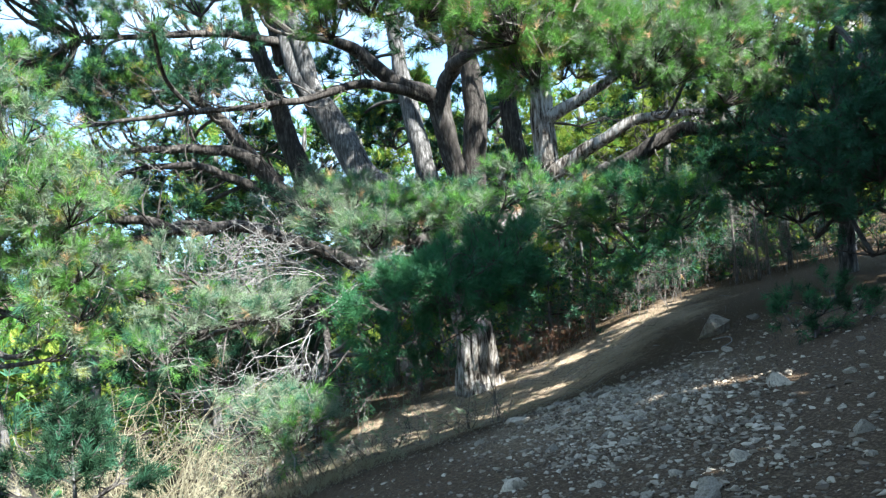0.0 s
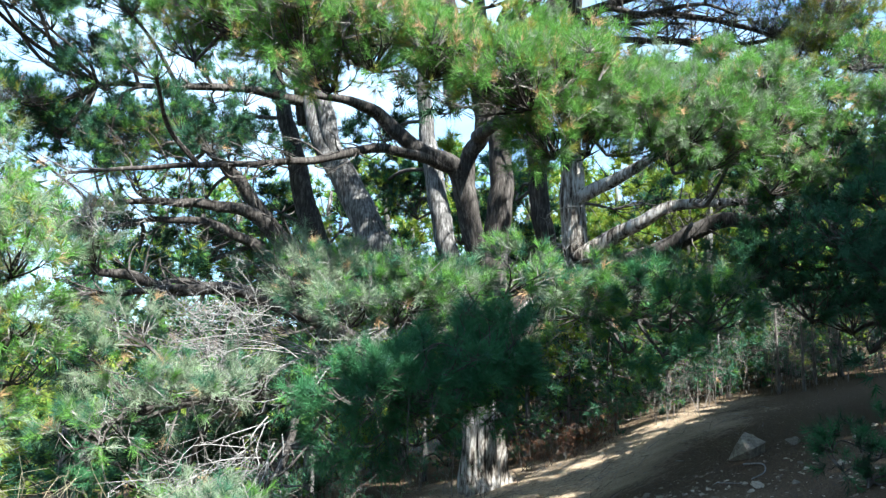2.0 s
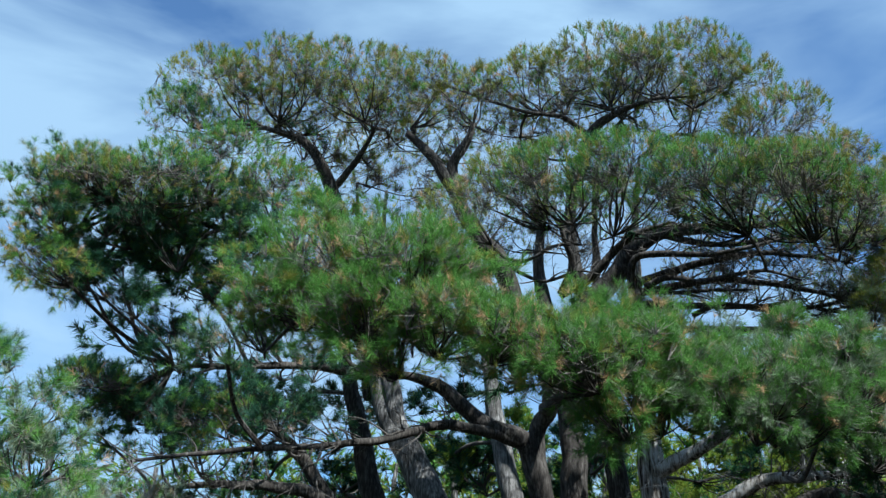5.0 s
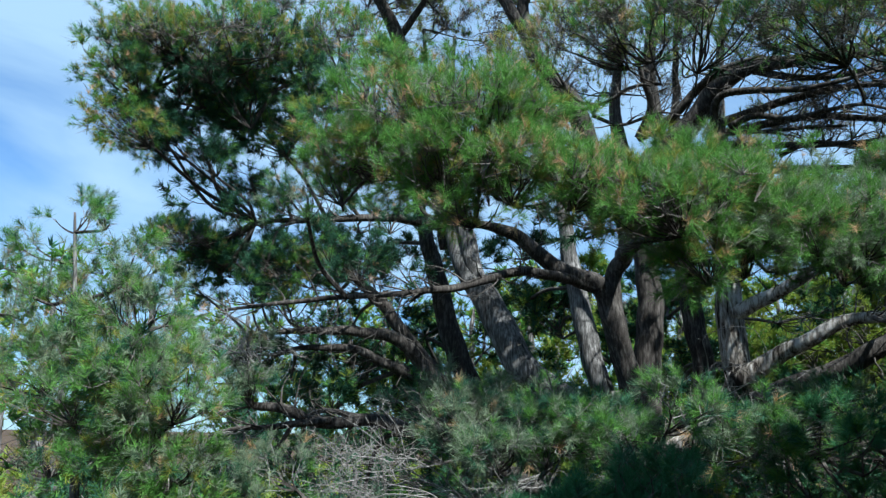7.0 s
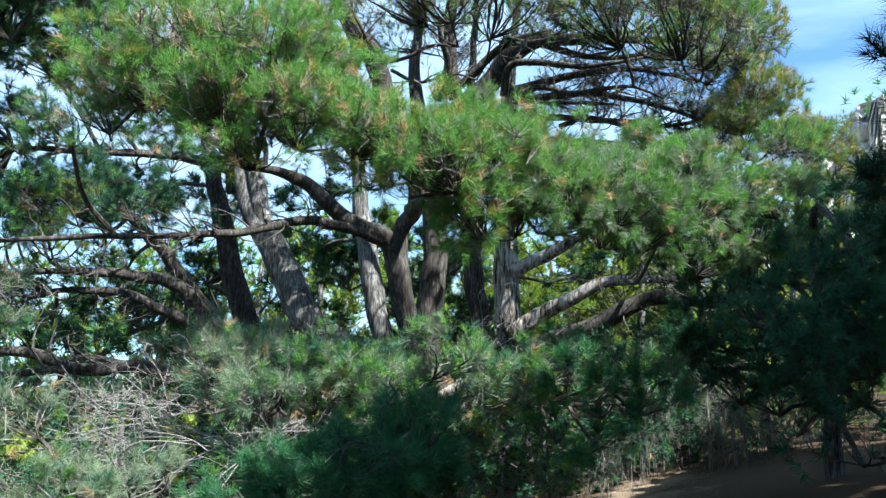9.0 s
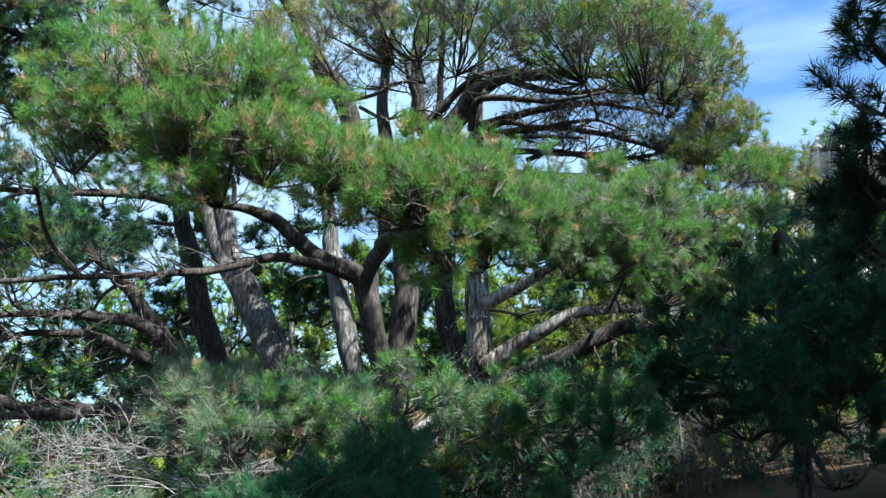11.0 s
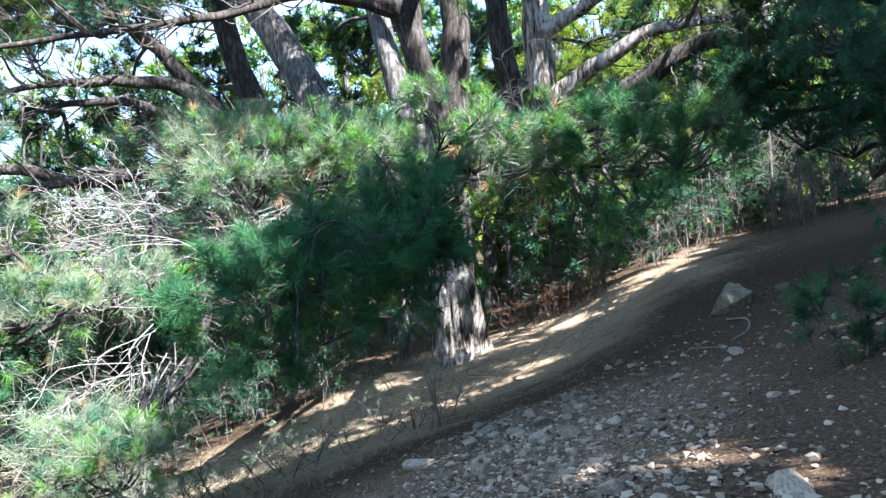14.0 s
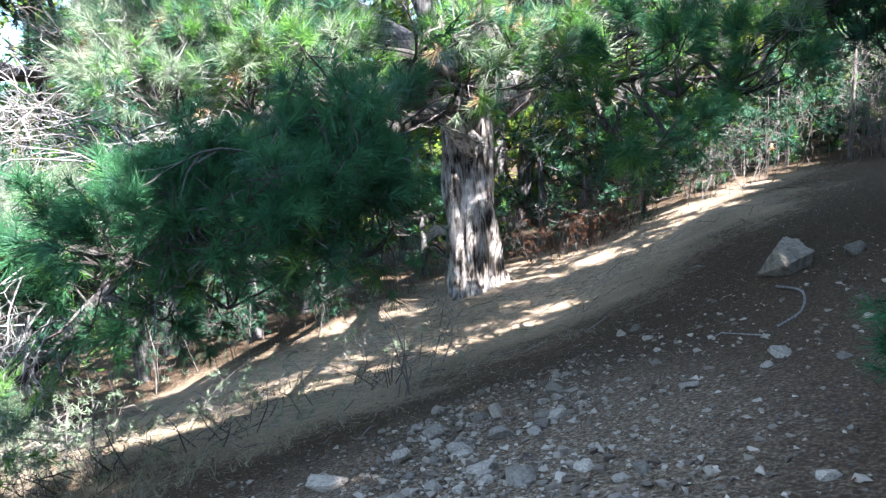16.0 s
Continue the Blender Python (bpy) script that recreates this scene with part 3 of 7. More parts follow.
# ---- the old many-stemmed pine ----
big = Pine((1.31, 19.80, -1.92), "huge old pine with many grey stems rising from one weathered trunk", 11)
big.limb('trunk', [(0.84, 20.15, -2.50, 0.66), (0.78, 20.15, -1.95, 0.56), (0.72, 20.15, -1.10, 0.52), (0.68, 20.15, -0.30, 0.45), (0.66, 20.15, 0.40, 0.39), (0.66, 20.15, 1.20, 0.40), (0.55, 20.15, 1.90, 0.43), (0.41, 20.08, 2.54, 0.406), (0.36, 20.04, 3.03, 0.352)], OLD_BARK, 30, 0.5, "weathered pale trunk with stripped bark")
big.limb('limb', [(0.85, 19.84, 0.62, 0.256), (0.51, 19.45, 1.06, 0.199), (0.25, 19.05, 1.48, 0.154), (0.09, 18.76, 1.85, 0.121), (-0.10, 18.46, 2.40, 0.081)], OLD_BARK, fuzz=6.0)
big.limb('stem', [(0.74, 20.43, 1.86, 0.413), (-0.42, 20.04, 2.51, 0.372), (-1.21, 19.74, 3.01, 0.335), (-1.90, 19.64, 3.60, 0.349), (-2.33, 19.74, 4.35, 0.366), (-2.86, 19.94, 5.41, 0.346), (-3.46, 20.22, 6.26, 0.270), (-3.83, 20.43, 7.34, 0.246), (-4.17, 20.67, 8.95, 0.194), (-4.54, 20.80, 10.42, 0.121), (-4.59, 20.43, 11.54, 0.090), (-4.46, 19.45, 12.74, 0.036)], None, 16)
big.limb('stem', [(-2.55, 19.94, 4.79, 0.247), (-3.09, 20.04, 6.00, 0.224), (-3.45, 20.22, 7.14, 0.215), (-3.71, 20.43, 8.40, 0.175), (-3.86, 20.43, 9.80, 0.119), (-3.79, 20.04, 11.19, 0.081), (-3.47, 19.05, 12.21, 0.035)])
big.limb('stem', [(0.24, 20.93, 1.44, 0.352), (-1.77, 21.05, 2.10, 0.328), (-3.25, 21.05, 2.92, 0.301), (-3.99, 21.05, 4.50, 0.291), (-4.37, 21.05, 5.99, 0.265), (-4.83, 21.18, 7.54, 0.211), (-5.16, 21.18, 9.11, 0.138), (-5.31, 20.80, 10.74, 0.076), (-5.24, 19.45, 11.47, 0.029)], LIMB_BARK)
big.limb('stem', [(0.73, 21.05, 1.71, 0.312), (-0.10, 21.18, 3.12, 0.290), (-0.50, 21.30, 4.74, 0.266), (-0.82, 21.43, 6.44, 0.227), (-1.01, 21.55, 8.05, 0.185), (-1.12, 21.55, 9.68, 0.110), (-1.21, 21.18, 11.16, 0.077), (-1.16, 19.84, 12.10, 0.030)])
big.limb('stem', [(0.91, 20.12, 2.00, 0.366), (0.62, 19.84, 3.19, 0.297), (0.36, 19.64, 4.25, 0.270), (0.14, 19.45, 5.16, 0.242), (-0.12, 19.25, 5.51, 0.227), (-0.69, 18.86, 5.65, 0.196), (-1.30, 18.46, 6.04, 0.180), (-1.77, 18.09, 6.43, 0.152), (-2.16, 17.48, 6.50, 0.103), (-2.89, 16.94, 6.45, 0.059)], LIMB_BARK, 14)
big.limb('stem', [(0.40, 19.64, 4.11, 0.229), (0.29, 19.55, 5.19, 0.217), (0.36, 19.45, 5.79, 0.204), (0.66, 19.25, 6.24, 0.189), (0.55, 19.25, 7.36, 0.191), (0.14, 19.25, 8.50, 0.179)], LIMB_BARK)
big.limb('limb', [(0.07, 19.35, 5.35, 0.161), (-0.38, 19.05, 5.46, 0.145), (-1.02, 18.46, 5.54, 0.121), (-1.66, 17.63, 5.48, 0.103), (-2.59, 16.56, 5.00, 0.085), (-3.52, 15.98, 4.78, 0.070), (-5.02, 15.98, 4.75, 0.059), (-6.30, 15.58, 4.58, 0.041), (-7.17, 15.00, 4.38, 0.030)], LIMB_BARK, fuzz=6.0)
big.limb('stem', [(0.88, 20.43, 1.86, 0.385), (0.95, 20.43, 3.09, 0.349), (1.09, 20.43, 4.36, 0.325), (1.16, 20.55, 5.54, 0.301), (0.95, 20.67, 7.20, 0.264), (0.65, 20.67, 9.20, 0.210), (0.53, 20.67, 10.80, 0.136), (0.76, 19.84, 11.82, 0.089), (0.90, 18.66, 12.54, 0.035)], LIMB_BARK, 14)
big.limb('stem', [(1.29, 20.80, 1.73, 0.351), (2.08, 21.05, 2.58, 0.288), (2.32, 21.18, 3.45, 0.263), (2.20, 21.18, 4.62, 0.265), (2.08, 21.18, 5.82, 0.253), (2.00, 21.18, 7.36, 0.211), (2.05, 21.18, 9.26, 0.169), (2.10, 21.18, 10.90, 0.101), (2.14, 20.43, 12.01, 0.069), (2.19, 19.25, 12.77, 0.029)], LIMB_BARK)
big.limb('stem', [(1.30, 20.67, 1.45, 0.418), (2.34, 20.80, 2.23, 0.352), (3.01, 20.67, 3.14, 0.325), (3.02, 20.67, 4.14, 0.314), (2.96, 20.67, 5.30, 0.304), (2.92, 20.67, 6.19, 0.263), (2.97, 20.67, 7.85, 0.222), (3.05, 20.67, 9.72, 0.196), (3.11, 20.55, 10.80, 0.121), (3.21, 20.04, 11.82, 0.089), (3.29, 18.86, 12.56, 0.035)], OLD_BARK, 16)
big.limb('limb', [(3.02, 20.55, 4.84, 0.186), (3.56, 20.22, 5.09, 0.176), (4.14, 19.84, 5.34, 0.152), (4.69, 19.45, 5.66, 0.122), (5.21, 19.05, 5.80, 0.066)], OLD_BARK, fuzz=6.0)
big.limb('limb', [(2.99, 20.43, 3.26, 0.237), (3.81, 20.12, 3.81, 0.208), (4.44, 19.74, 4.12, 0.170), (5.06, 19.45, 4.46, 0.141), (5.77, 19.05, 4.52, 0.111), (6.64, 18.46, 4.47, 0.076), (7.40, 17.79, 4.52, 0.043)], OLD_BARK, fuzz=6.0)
big.limb('limb', [(2.44, 20.22, 2.43, 0.261), (3.97, 19.45, 3.11, 0.211), (4.94, 18.96, 3.51, 0.208), (5.51, 18.66, 3.83, 0.191), (6.11, 18.46, 4.04, 0.177), (6.73, 18.09, 3.90, 0.136), (7.49, 17.48, 3.96, 0.083), (8.20, 16.94, 4.15, 0.046)], LIMB_BARK, fuzz=6.0)
big.limb('limb', [(0.84, 20.04, 1.32, 0.206), (0.78, 17.79, 1.49, 0.147), (0.81, 12.50, 1.38, 0.070), (0.74, 10.90, 1.23, 0.038), (0.35, 10.20, 1.12, 0.023), (-0.11, 9.90, 1.06, 0.013), (-0.52, 9.80, 1.04, 0.007)], LIMB_BARK, fuzz=6.0)
big.limb('limb', [(0.84, 11.60, 1.25, 0.038), (0.98, 10.61, 0.93, 0.022), (0.76, 10.20, 0.73, 0.013), (0.32, 10.00, 0.78, 0.007)], LIMB_BARK, fuzz=6.0)
big.limb('limb', [(0.55, 20.04, 1.94, 0.174), (0.05, 15.98, 2.30, 0.097), (-0.35, 12.63, 2.10, 0.050), (-1.14, 12.00, 1.91, 0.028), (-2.02, 12.00, 2.10, 0.016)], LIMB_BARK, fuzz=6.0)
big.limb('limb', [(0.66, 20.04, 2.14, 0.174), (1.71, 15.98, 2.38, 0.094), (2.28, 14.26, 1.90, 0.054), (3.31, 14.23, 1.76, 0.035), (4.50, 14.60, 1.77, 0.018)], LIMB_BARK, fuzz=6.0)
big.limb('limb', [(0.29, 19.84, 1.73, 0.200), (-1.01, 15.98, 1.86, 0.125), (-1.37, 13.19, 2.12, 0.072), (-1.98, 12.63, 2.25, 0.036)], LIMB_BARK, fuzz=6.0)
big.limb('limb', [(-1.26, 18.46, 0.54, 0.210), (-1.85, 14.06, 0.56, 0.125), (-2.36, 12.00, 0.64, 0.071), (-3.16, 11.20, 0.62, 0.041), (-4.04, 10.70, 0.30, 0.020)], LIMB_BARK, fuzz=6.0)
big.limb('limb', [(-2.01, 12.90, 0.59, 0.067), (-1.67, 11.00, -0.06, 0.044), (-1.95, 10.00, -0.48, 0.029), (-2.42, 9.60, -0.66, 0.014)], LIMB_BARK, fuzz=6.0)
big.limb('limb', [(-2.92, 20.93, 2.77, 0.242), (-4.25, 20.43, 3.42, 0.209), (-4.86, 20.04, 4.14, 0.179), (-5.44, 19.64, 4.42, 0.149), (-6.35, 19.25, 4.49, 0.119), (-7.26, 18.46, 4.41, 0.081), (-8.23, 17.79, 4.21, 0.048)], LIMB_BARK, fuzz=6.0)
big.limb('limb', [(-3.74, 20.67, 3.10, 0.182), (-5.03, 20.22, 3.54, 0.165), (-5.38, 19.84, 3.73, 0.129), (-6.12, 19.45, 4.05, 0.100), (-7.21, 18.96, 4.06, 0.071), (-7.95, 18.46, 3.84, 0.044)], LIMB_BARK, fuzz=6.0)
big.limb('limb', [(-4.29, 20.55, 3.58, 0.169), (-5.01, 20.43, 4.40, 0.182), (-5.57, 20.22, 5.21, 0.169), (-5.96, 20.12, 5.61, 0.140), (-6.36, 19.94, 5.99, 0.098)], LIMB_BARK, fuzz=6.0)
big.limb('low_limb', [(-1.25, 18.46, 0.81, 0.203), (-2.45, 17.29, 1.55, 0.164), (-3.47, 16.11, 2.02, 0.140), (-4.21, 15.72, 2.29, 0.125), (-5.10, 15.34, 2.21, 0.110), (-5.84, 15.04, 2.48, 0.098), (-6.39, 14.85, 2.55, 0.074), (-6.42, 14.75, 3.05, 0.045), (-6.46, 14.75, 3.71, 0.022)], LIMB_BARK, fuzz=4.0)
big.limb('low_limb', [(-4.91, 15.34, 2.25, 0.075), (-5.51, 15.04, 2.19, 0.069), (-5.89, 14.85, 2.11, 0.056), (-6.44, 14.55, 2.09, 0.039), (-6.87, 14.30, 1.94, 0.021)], LIMB_BARK, fuzz=4.0)
big.limb('limb', [(-0.05, 19.94, 7.46, 0.301), (-0.20, 19.74, 9.24, 0.280), (-0.49, 19.45, 10.09, 0.268), (-0.91, 19.25, 10.59, 0.239), (-1.35, 19.05, 11.42, 0.211), (-1.72, 18.86, 12.20, 0.190), (-2.19, 18.66, 12.99, 0.145), (-2.87, 18.46, 13.62, 0.092)], LIMB_BARK, fuzz=8.0)
big.limb('limb', [(-1.57, 18.95, 11.90, 0.166), (-1.60, 18.76, 12.66, 0.152), (-1.21, 18.46, 13.17, 0.121), (-0.98, 18.23, 13.63, 0.069)], LIMB_BARK, fuzz=8.0)
big.limb('limb', [(1.31, 20.32, 8.78, 0.254), (2.08, 19.94, 9.26, 0.281), (2.60, 19.64, 9.72, 0.265), (3.00, 19.25, 10.17, 0.247), (3.66, 18.86, 10.36, 0.186), (4.79, 18.23, 10.12, 0.131), (5.90, 17.48, 9.75, 0.085), (6.98, 16.94, 9.57, 0.043)], LIMB_BARK, fuzz=8.0)
big.limb('limb', [(3.14, 20.43, 9.71, 0.121), (4.68, 19.45, 9.76, 0.094), (5.82, 18.46, 9.47, 0.061), (6.79, 16.94, 8.55, 0.030)], LIMB_BARK, fuzz=8.0)
big.limb('limb', [(3.17, 20.43, 9.39, 0.114), (4.90, 19.45, 9.25, 0.086), (6.60, 18.46, 8.50, 0.054), (7.75, 17.79, 7.66, 0.025)], LIMB_BARK, fuzz=8.0)
big.limb('limb', [(3.05, 20.43, 8.12, 0.117), (4.06, 19.45, 8.00, 0.098), (5.90, 18.76, 7.67, 0.080), (6.86, 18.46, 7.72, 0.059), (7.63, 16.94, 6.86, 0.029)], LIMB_BARK, fuzz=8.0)
big.limb('limb', [(3.15, 20.43, 9.06, 0.105), (5.23, 19.45, 8.55, 0.070), (6.60, 18.66, 8.15, 0.054), (8.00, 17.79, 8.27, 0.026)], LIMB_BARK, fuzz=8.0)
big.limb('limb', [(3.52, 18.95, 10.34, 0.107), (4.79, 18.46, 9.75, 0.069), (6.28, 17.63, 9.45, 0.046), (7.46, 16.94, 8.92, 0.024)], LIMB_BARK, fuzz=8.0)
big.limb('limb', [(1.61, 20.22, 9.36, 0.180), (1.43, 19.94, 10.72, 0.160), (1.51, 19.64, 11.78, 0.154), (1.88, 19.45, 12.99, 0.173), (2.21, 19.15, 13.70, 0.141), (3.06, 18.76, 14.04, 0.085), (3.96, 18.46, 14.13, 0.046)], LIMB_BARK, fuzz=8.0)
big.limb("limb", [(2.76, 19.20, 9.03, 0.100), (2.87, 18.85, 9.65, 0.090), (3.56, 18.50, 9.62, 0.080), (4.52, 18.15, 9.38, 0.060), (5.33, 17.80, 9.36, 0.045), (5.98, 17.45, 9.36, 0.030)], LIMB_BARK, fuzz=5.0)
big.limb("limb", [(3.11, 19.20, 9.07, 0.090), (3.68, 18.85, 9.14, 0.075), (4.31, 18.50, 8.86, 0.060), (5.03, 18.15, 8.84, 0.050), (5.58, 17.80, 8.75, 0.035), (6.16, 17.45, 8.35, 0.020)], LIMB_BARK, fuzz=5.0)
big.limb("limb", [(4.14, 19.20, 8.28, 0.070), (4.79, 18.85, 8.40, 0.055), (5.37, 18.50, 8.17, 0.045), (6.35, 18.15, 8.20, 0.020)], LIMB_BARK, fuzz=5.0)
big.limb("limb", [(1.06, 19.20, 8.97, 0.120), (1.71, 18.85, 9.20, 0.110), (2.35, 18.50, 9.68, 0.100), (2.89, 18.15, 10.01, 0.070), (3.62, 17.80, 10.09, 0.030)], LIMB_BARK, fuzz=5.0)
big.limb("limb", [(1.06, 19.20, 8.97, 0.100), (1.37, 18.85, 9.59, 0.090), (1.24, 18.50, 10.02, 0.070), (1.13, 18.15, 10.43, 0.040)], LIMB_BARK, fuzz=5.0)
big.limb("limb", [(-0.25, 19.20, 9.84, 0.050), (0.38, 18.85, 9.84, 0.045), (0.98, 18.50, 9.98, 0.035), (1.60, 18.15, 9.81, 0.020)], LIMB_BARK, fuzz=8.0)
big.limb("limb", [(0.01, 19.20, 9.66, 0.050), (0.68, 18.85, 9.20, 0.040), (1.46, 18.50, 9.28, 0.030), (2.04, 18.15, 9.00, 0.015)], LIMB_BARK, fuzz=8.0)
big.limb("limb", [(3.10, 19.20, 8.93, 0.060), (3.89, 18.85, 8.75, 0.050), (4.63, 18.50, 8.63, 0.040), (5.32, 18.15, 8.46, 0.020)], LIMB_BARK, fuzz=5.0)
big.limb('limb', [(2.14, 19.25, 13.59, 0.094), (1.36, 18.86, 14.01, 0.070), (0.45, 18.46, 13.98, 0.039)], LIMB_BARK, fuzz=8.0)
big.limb('limb', [(-4.02, 20.67, 6.86, 0.222), (-4.50, 20.22, 9.58, 0.216), (-5.08, 19.74, 12.14, 0.208), (-5.43, 19.05, 13.23, 0.174), (-5.96, 18.66, 13.84, 0.119), (-6.88, 18.23, 14.03, 0.062)], LIMB_BARK, fuzz=8.0)
big.limb('limb', [(-5.25, 19.64, 12.64, 0.112), (-4.34, 19.05, 13.35, 0.079), (-3.75, 18.46, 13.86, 0.046)], LIMB_BARK, fuzz=8.0)
big.limb('limb', [(-4.58, 20.22, 9.58, 0.170), (-6.17, 19.25, 10.55, 0.121), (-7.34, 18.23, 10.76, 0.087), (-8.50, 16.94, 10.78, 0.055), (-9.36, 15.98, 10.75, 0.033)], LIMB_BARK, fuzz=8.0)
big.limb('limb', [(-4.07, 20.43, 7.40, 0.149), (-5.29, 19.45, 7.46, 0.107), (-6.97, 18.66, 7.27, 0.076), (-8.29, 17.95, 7.11, 0.047)], LIMB_BARK, fuzz=8.0)
big.limb('limb', [(-0.11, 19.25, 7.84, 0.168), (-0.46, 16.94, 7.49, 0.123), (-0.76, 13.19, 6.27, 0.075), (-1.34, 12.00, 5.85, 0.051), (-2.31, 11.80, 5.81, 0.029)], LIMB_BARK, fuzz=8.0)
big.limb('limb', [(0.54, 19.25, 6.15, 0.174), (1.20, 16.94, 5.96, 0.129), (1.71, 13.78, 5.22, 0.079), (2.66, 14.01, 5.18, 0.061), (3.94, 14.04, 5.07, 0.042), (5.09, 14.23, 5.09, 0.024)], LIMB_BARK, fuzz=8.0)

big.canopy((-8.30, 18.26, 15.33), (1.93, 1.87, 1.21), 344, TOP, 1.2, length=0.1996, width=0.0095)
big.canopy((-6.34, 18.09, 15.27), (1.99, 1.99, 1.19), 377, TOP, 1.2, length=0.1990, width=0.0095)
big.canopy((-4.44, 18.26, 15.18), (1.98, 2.00, 1.11), 377, TOP, 1.2, length=0.1996, width=0.0095)
big.canopy((-2.52, 18.42, 14.79), (1.74, 1.87, 1.02), 328, TOP, 1.4, length=0.1999, width=0.0095)
big.canopy((-0.99, 18.80, 14.59), (1.27, 1.62, 1.02), 213, TOP, 2.0, length=0.2000, width=0.0095)
big.canopy((-8.91, 17.71, 14.10), (1.23, 1.48, 0.93), 213, MIXED, 1.2, length=0.1974, width=0.0083)
big.canopy((-6.10, 19.80, 15.51), (2.56, 1.75, 0.85), 270, TOP, 1.8, length=0.2000, width=0.0095)
big.canopy((-3.11, 19.80, 14.72), (2.00, 1.50, 0.75), 196, TOP, 2.5, length=0.2000, width=0.0095)
big.canopy((0.76, 18.93, 15.06), (1.60, 1.75, 1.12), 270, TOP, 2.2, length=0.2000, width=0.0095)
big.canopy((2.52, 18.80, 15.24), (1.90, 2.00, 1.19), 352, TOP, 1.8, length=0.2000, width=0.0095)
big.canopy((4.36, 18.68, 15.03), (1.95, 2.00, 1.25), 352, TOP, 2.0, length=0.2000, width=0.0095)
big.canopy((5.61, 18.55, 14.10), (1.36, 1.75, 1.21), 245, TOP, 2.4, length=0.2000, width=0.0095)
big.canopy((3.20, 19.93, 14.85), (2.48, 1.75, 0.83), 245, TOP, 2.5, length=0.2000, width=0.0095)
big.canopy((6.54, 18.26, 12.78), (1.31, 1.62, 1.09), 245, TOP, 2.2, length=0.1996, width=0.0095)
big.canopy((7.31, 17.91, 11.28), (1.16, 1.49, 1.10), 245, TOP, 2.2, length=0.1983, width=0.0083)
big.canopy((7.97, 17.71, 9.85), (1.05, 1.48, 1.11), 229, TOP, 2.4, length=0.1974, width=0.0083)
big.canopy((8.20, 17.50, 8.34), (0.81, 1.35, 1.07), 196, TOP, 2.4, length=0.1963, width=0.0083)
big.canopy((8.28, 17.06, 7.01), (0.82, 1.33, 0.82), 180, MIXED, 2.0, length=0.1938, width=0.0082)
big.canopy((6.85, 19.05, 11.71), (1.61, 1.50, 0.89), 196, TOP, 2.5, length=0.2000, width=0.0095)
big.canopy((-0.01, 16.08, 10.36), (1.14, 1.41, 0.76), 352, TOP, 1.2, length=0.1873, width=0.0078)
big.canopy((1.12, 15.58, 10.22), (1.33, 1.61, 0.72), 442, MIXED, 1.0, length=0.1837, width=0.0077)
big.canopy((2.50, 15.07, 9.85), (1.40, 1.57, 0.70), 459, MIXED, 1.0, length=0.1800, width=0.0075)
big.canopy((3.80, 14.83, 9.51), (1.35, 1.56, 0.68), 560, MIXED, 1.0, length=0.1781, width=0.0067)
big.canopy((5.08, 14.83, 9.25), (1.34, 1.56, 0.67), 540, MIXED, 1.2, length=0.1781, width=0.0067)
big.canopy((6.38, 15.33, 9.02), (1.01, 1.36, 0.68), 328, MIXED, 1.6, length=0.1819, width=0.0076)
big.canopy((-1.29, 17.06, 10.44), (0.93, 1.21, 0.53), 139, TOP, 1.6, length=0.1938, width=0.0082)
big.canopy((-3.00, 17.50, 8.17), (1.18, 1.23, 0.45), 164, PALEMIX, 2.5, length=0.1963, width=0.0083)
big.canopy((-8.88, 14.83, 10.48), (1.35, 1.45, 0.73), 330, LOBE, 0.8, length=0.1781, width=0.0067)
big.canopy((-7.38, 15.07, 10.56), (1.36, 1.46, 0.74), 278, MIXED, 0.8, length=0.1800, width=0.0075)
big.canopy((-6.57, 16.08, 11.67), (1.33, 1.52, 0.80), 262, MIXED, 0.8, length=0.1873, width=0.0078)
big.canopy((-5.44, 16.58, 11.06), (1.07, 1.31, 0.74), 188, MIXED, 1.0, length=0.1907, width=0.0081)
big.clump((-10.05, 14.34, 9.68), (0.80, 1.10, 0.76), 300, FRONT, 0.8, length=0.1744, width=0.0065)
big.clump((-9.70, 15.07, 10.75), (1.10, 1.20, 0.75), 551, LOBE, bare=0.2)
big.clump((-9.72, 14.58, 8.42), (0.85, 1.10, 0.66), 435, LOBE, bare=0.2)
big.canopy((-8.82, 16.08, 10.97), (1.53, 1.52, 0.84), 245, LOBE, 0.8, length=0.1873, width=0.0078)
big.canopy((-9.71, 17.06, 6.62), (1.01, 1.21, 0.51), 164, MIXED, 0.8, length=0.1938, width=0.0082)
big.canopy((-2.62, 11.60, 6.92), (0.94, 1.10, 0.51), 210, FRONT, 0.3)
big.canopy((-1.35, 11.40, 6.68), (0.99, 1.10, 0.54), 230, FRONT, 0.3)
big.canopy((-3.21, 11.80, 6.19), (0.76, 1.00, 0.47), 170, FRONT, 0.3)
big.canopy((-1.81, 11.20, 5.79), (0.87, 1.00, 0.43), 190, FRONT, 0.3)
big.canopy((-0.59, 11.10, 5.63), (0.77, 1.00, 0.38), 180, FRONT, 0.3)
big.canopy((0.34, 11.00, 5.28), (0.67, 1.00, 0.37), 170, FRONT, 0.3)
big.canopy((1.07, 11.06, 5.01), (0.73, 1.01, 0.44), 190, FRONT, 0.3)
big.canopy((1.90, 12.09, 5.45), (0.82, 1.12, 0.49), 190, FRONT, 0.3, length=0.1790, width=0.0067)
big.canopy((2.82, 13.08, 5.26), (0.83, 1.20, 0.48), 230, FRONT_PALE, 0.3, length=0.1920, width=0.0072)
big.canopy((3.85, 13.44, 5.33), (0.90, 1.20, 0.49), 230, FRONT_PALE, 0.5, length=0.1920, width=0.0072)
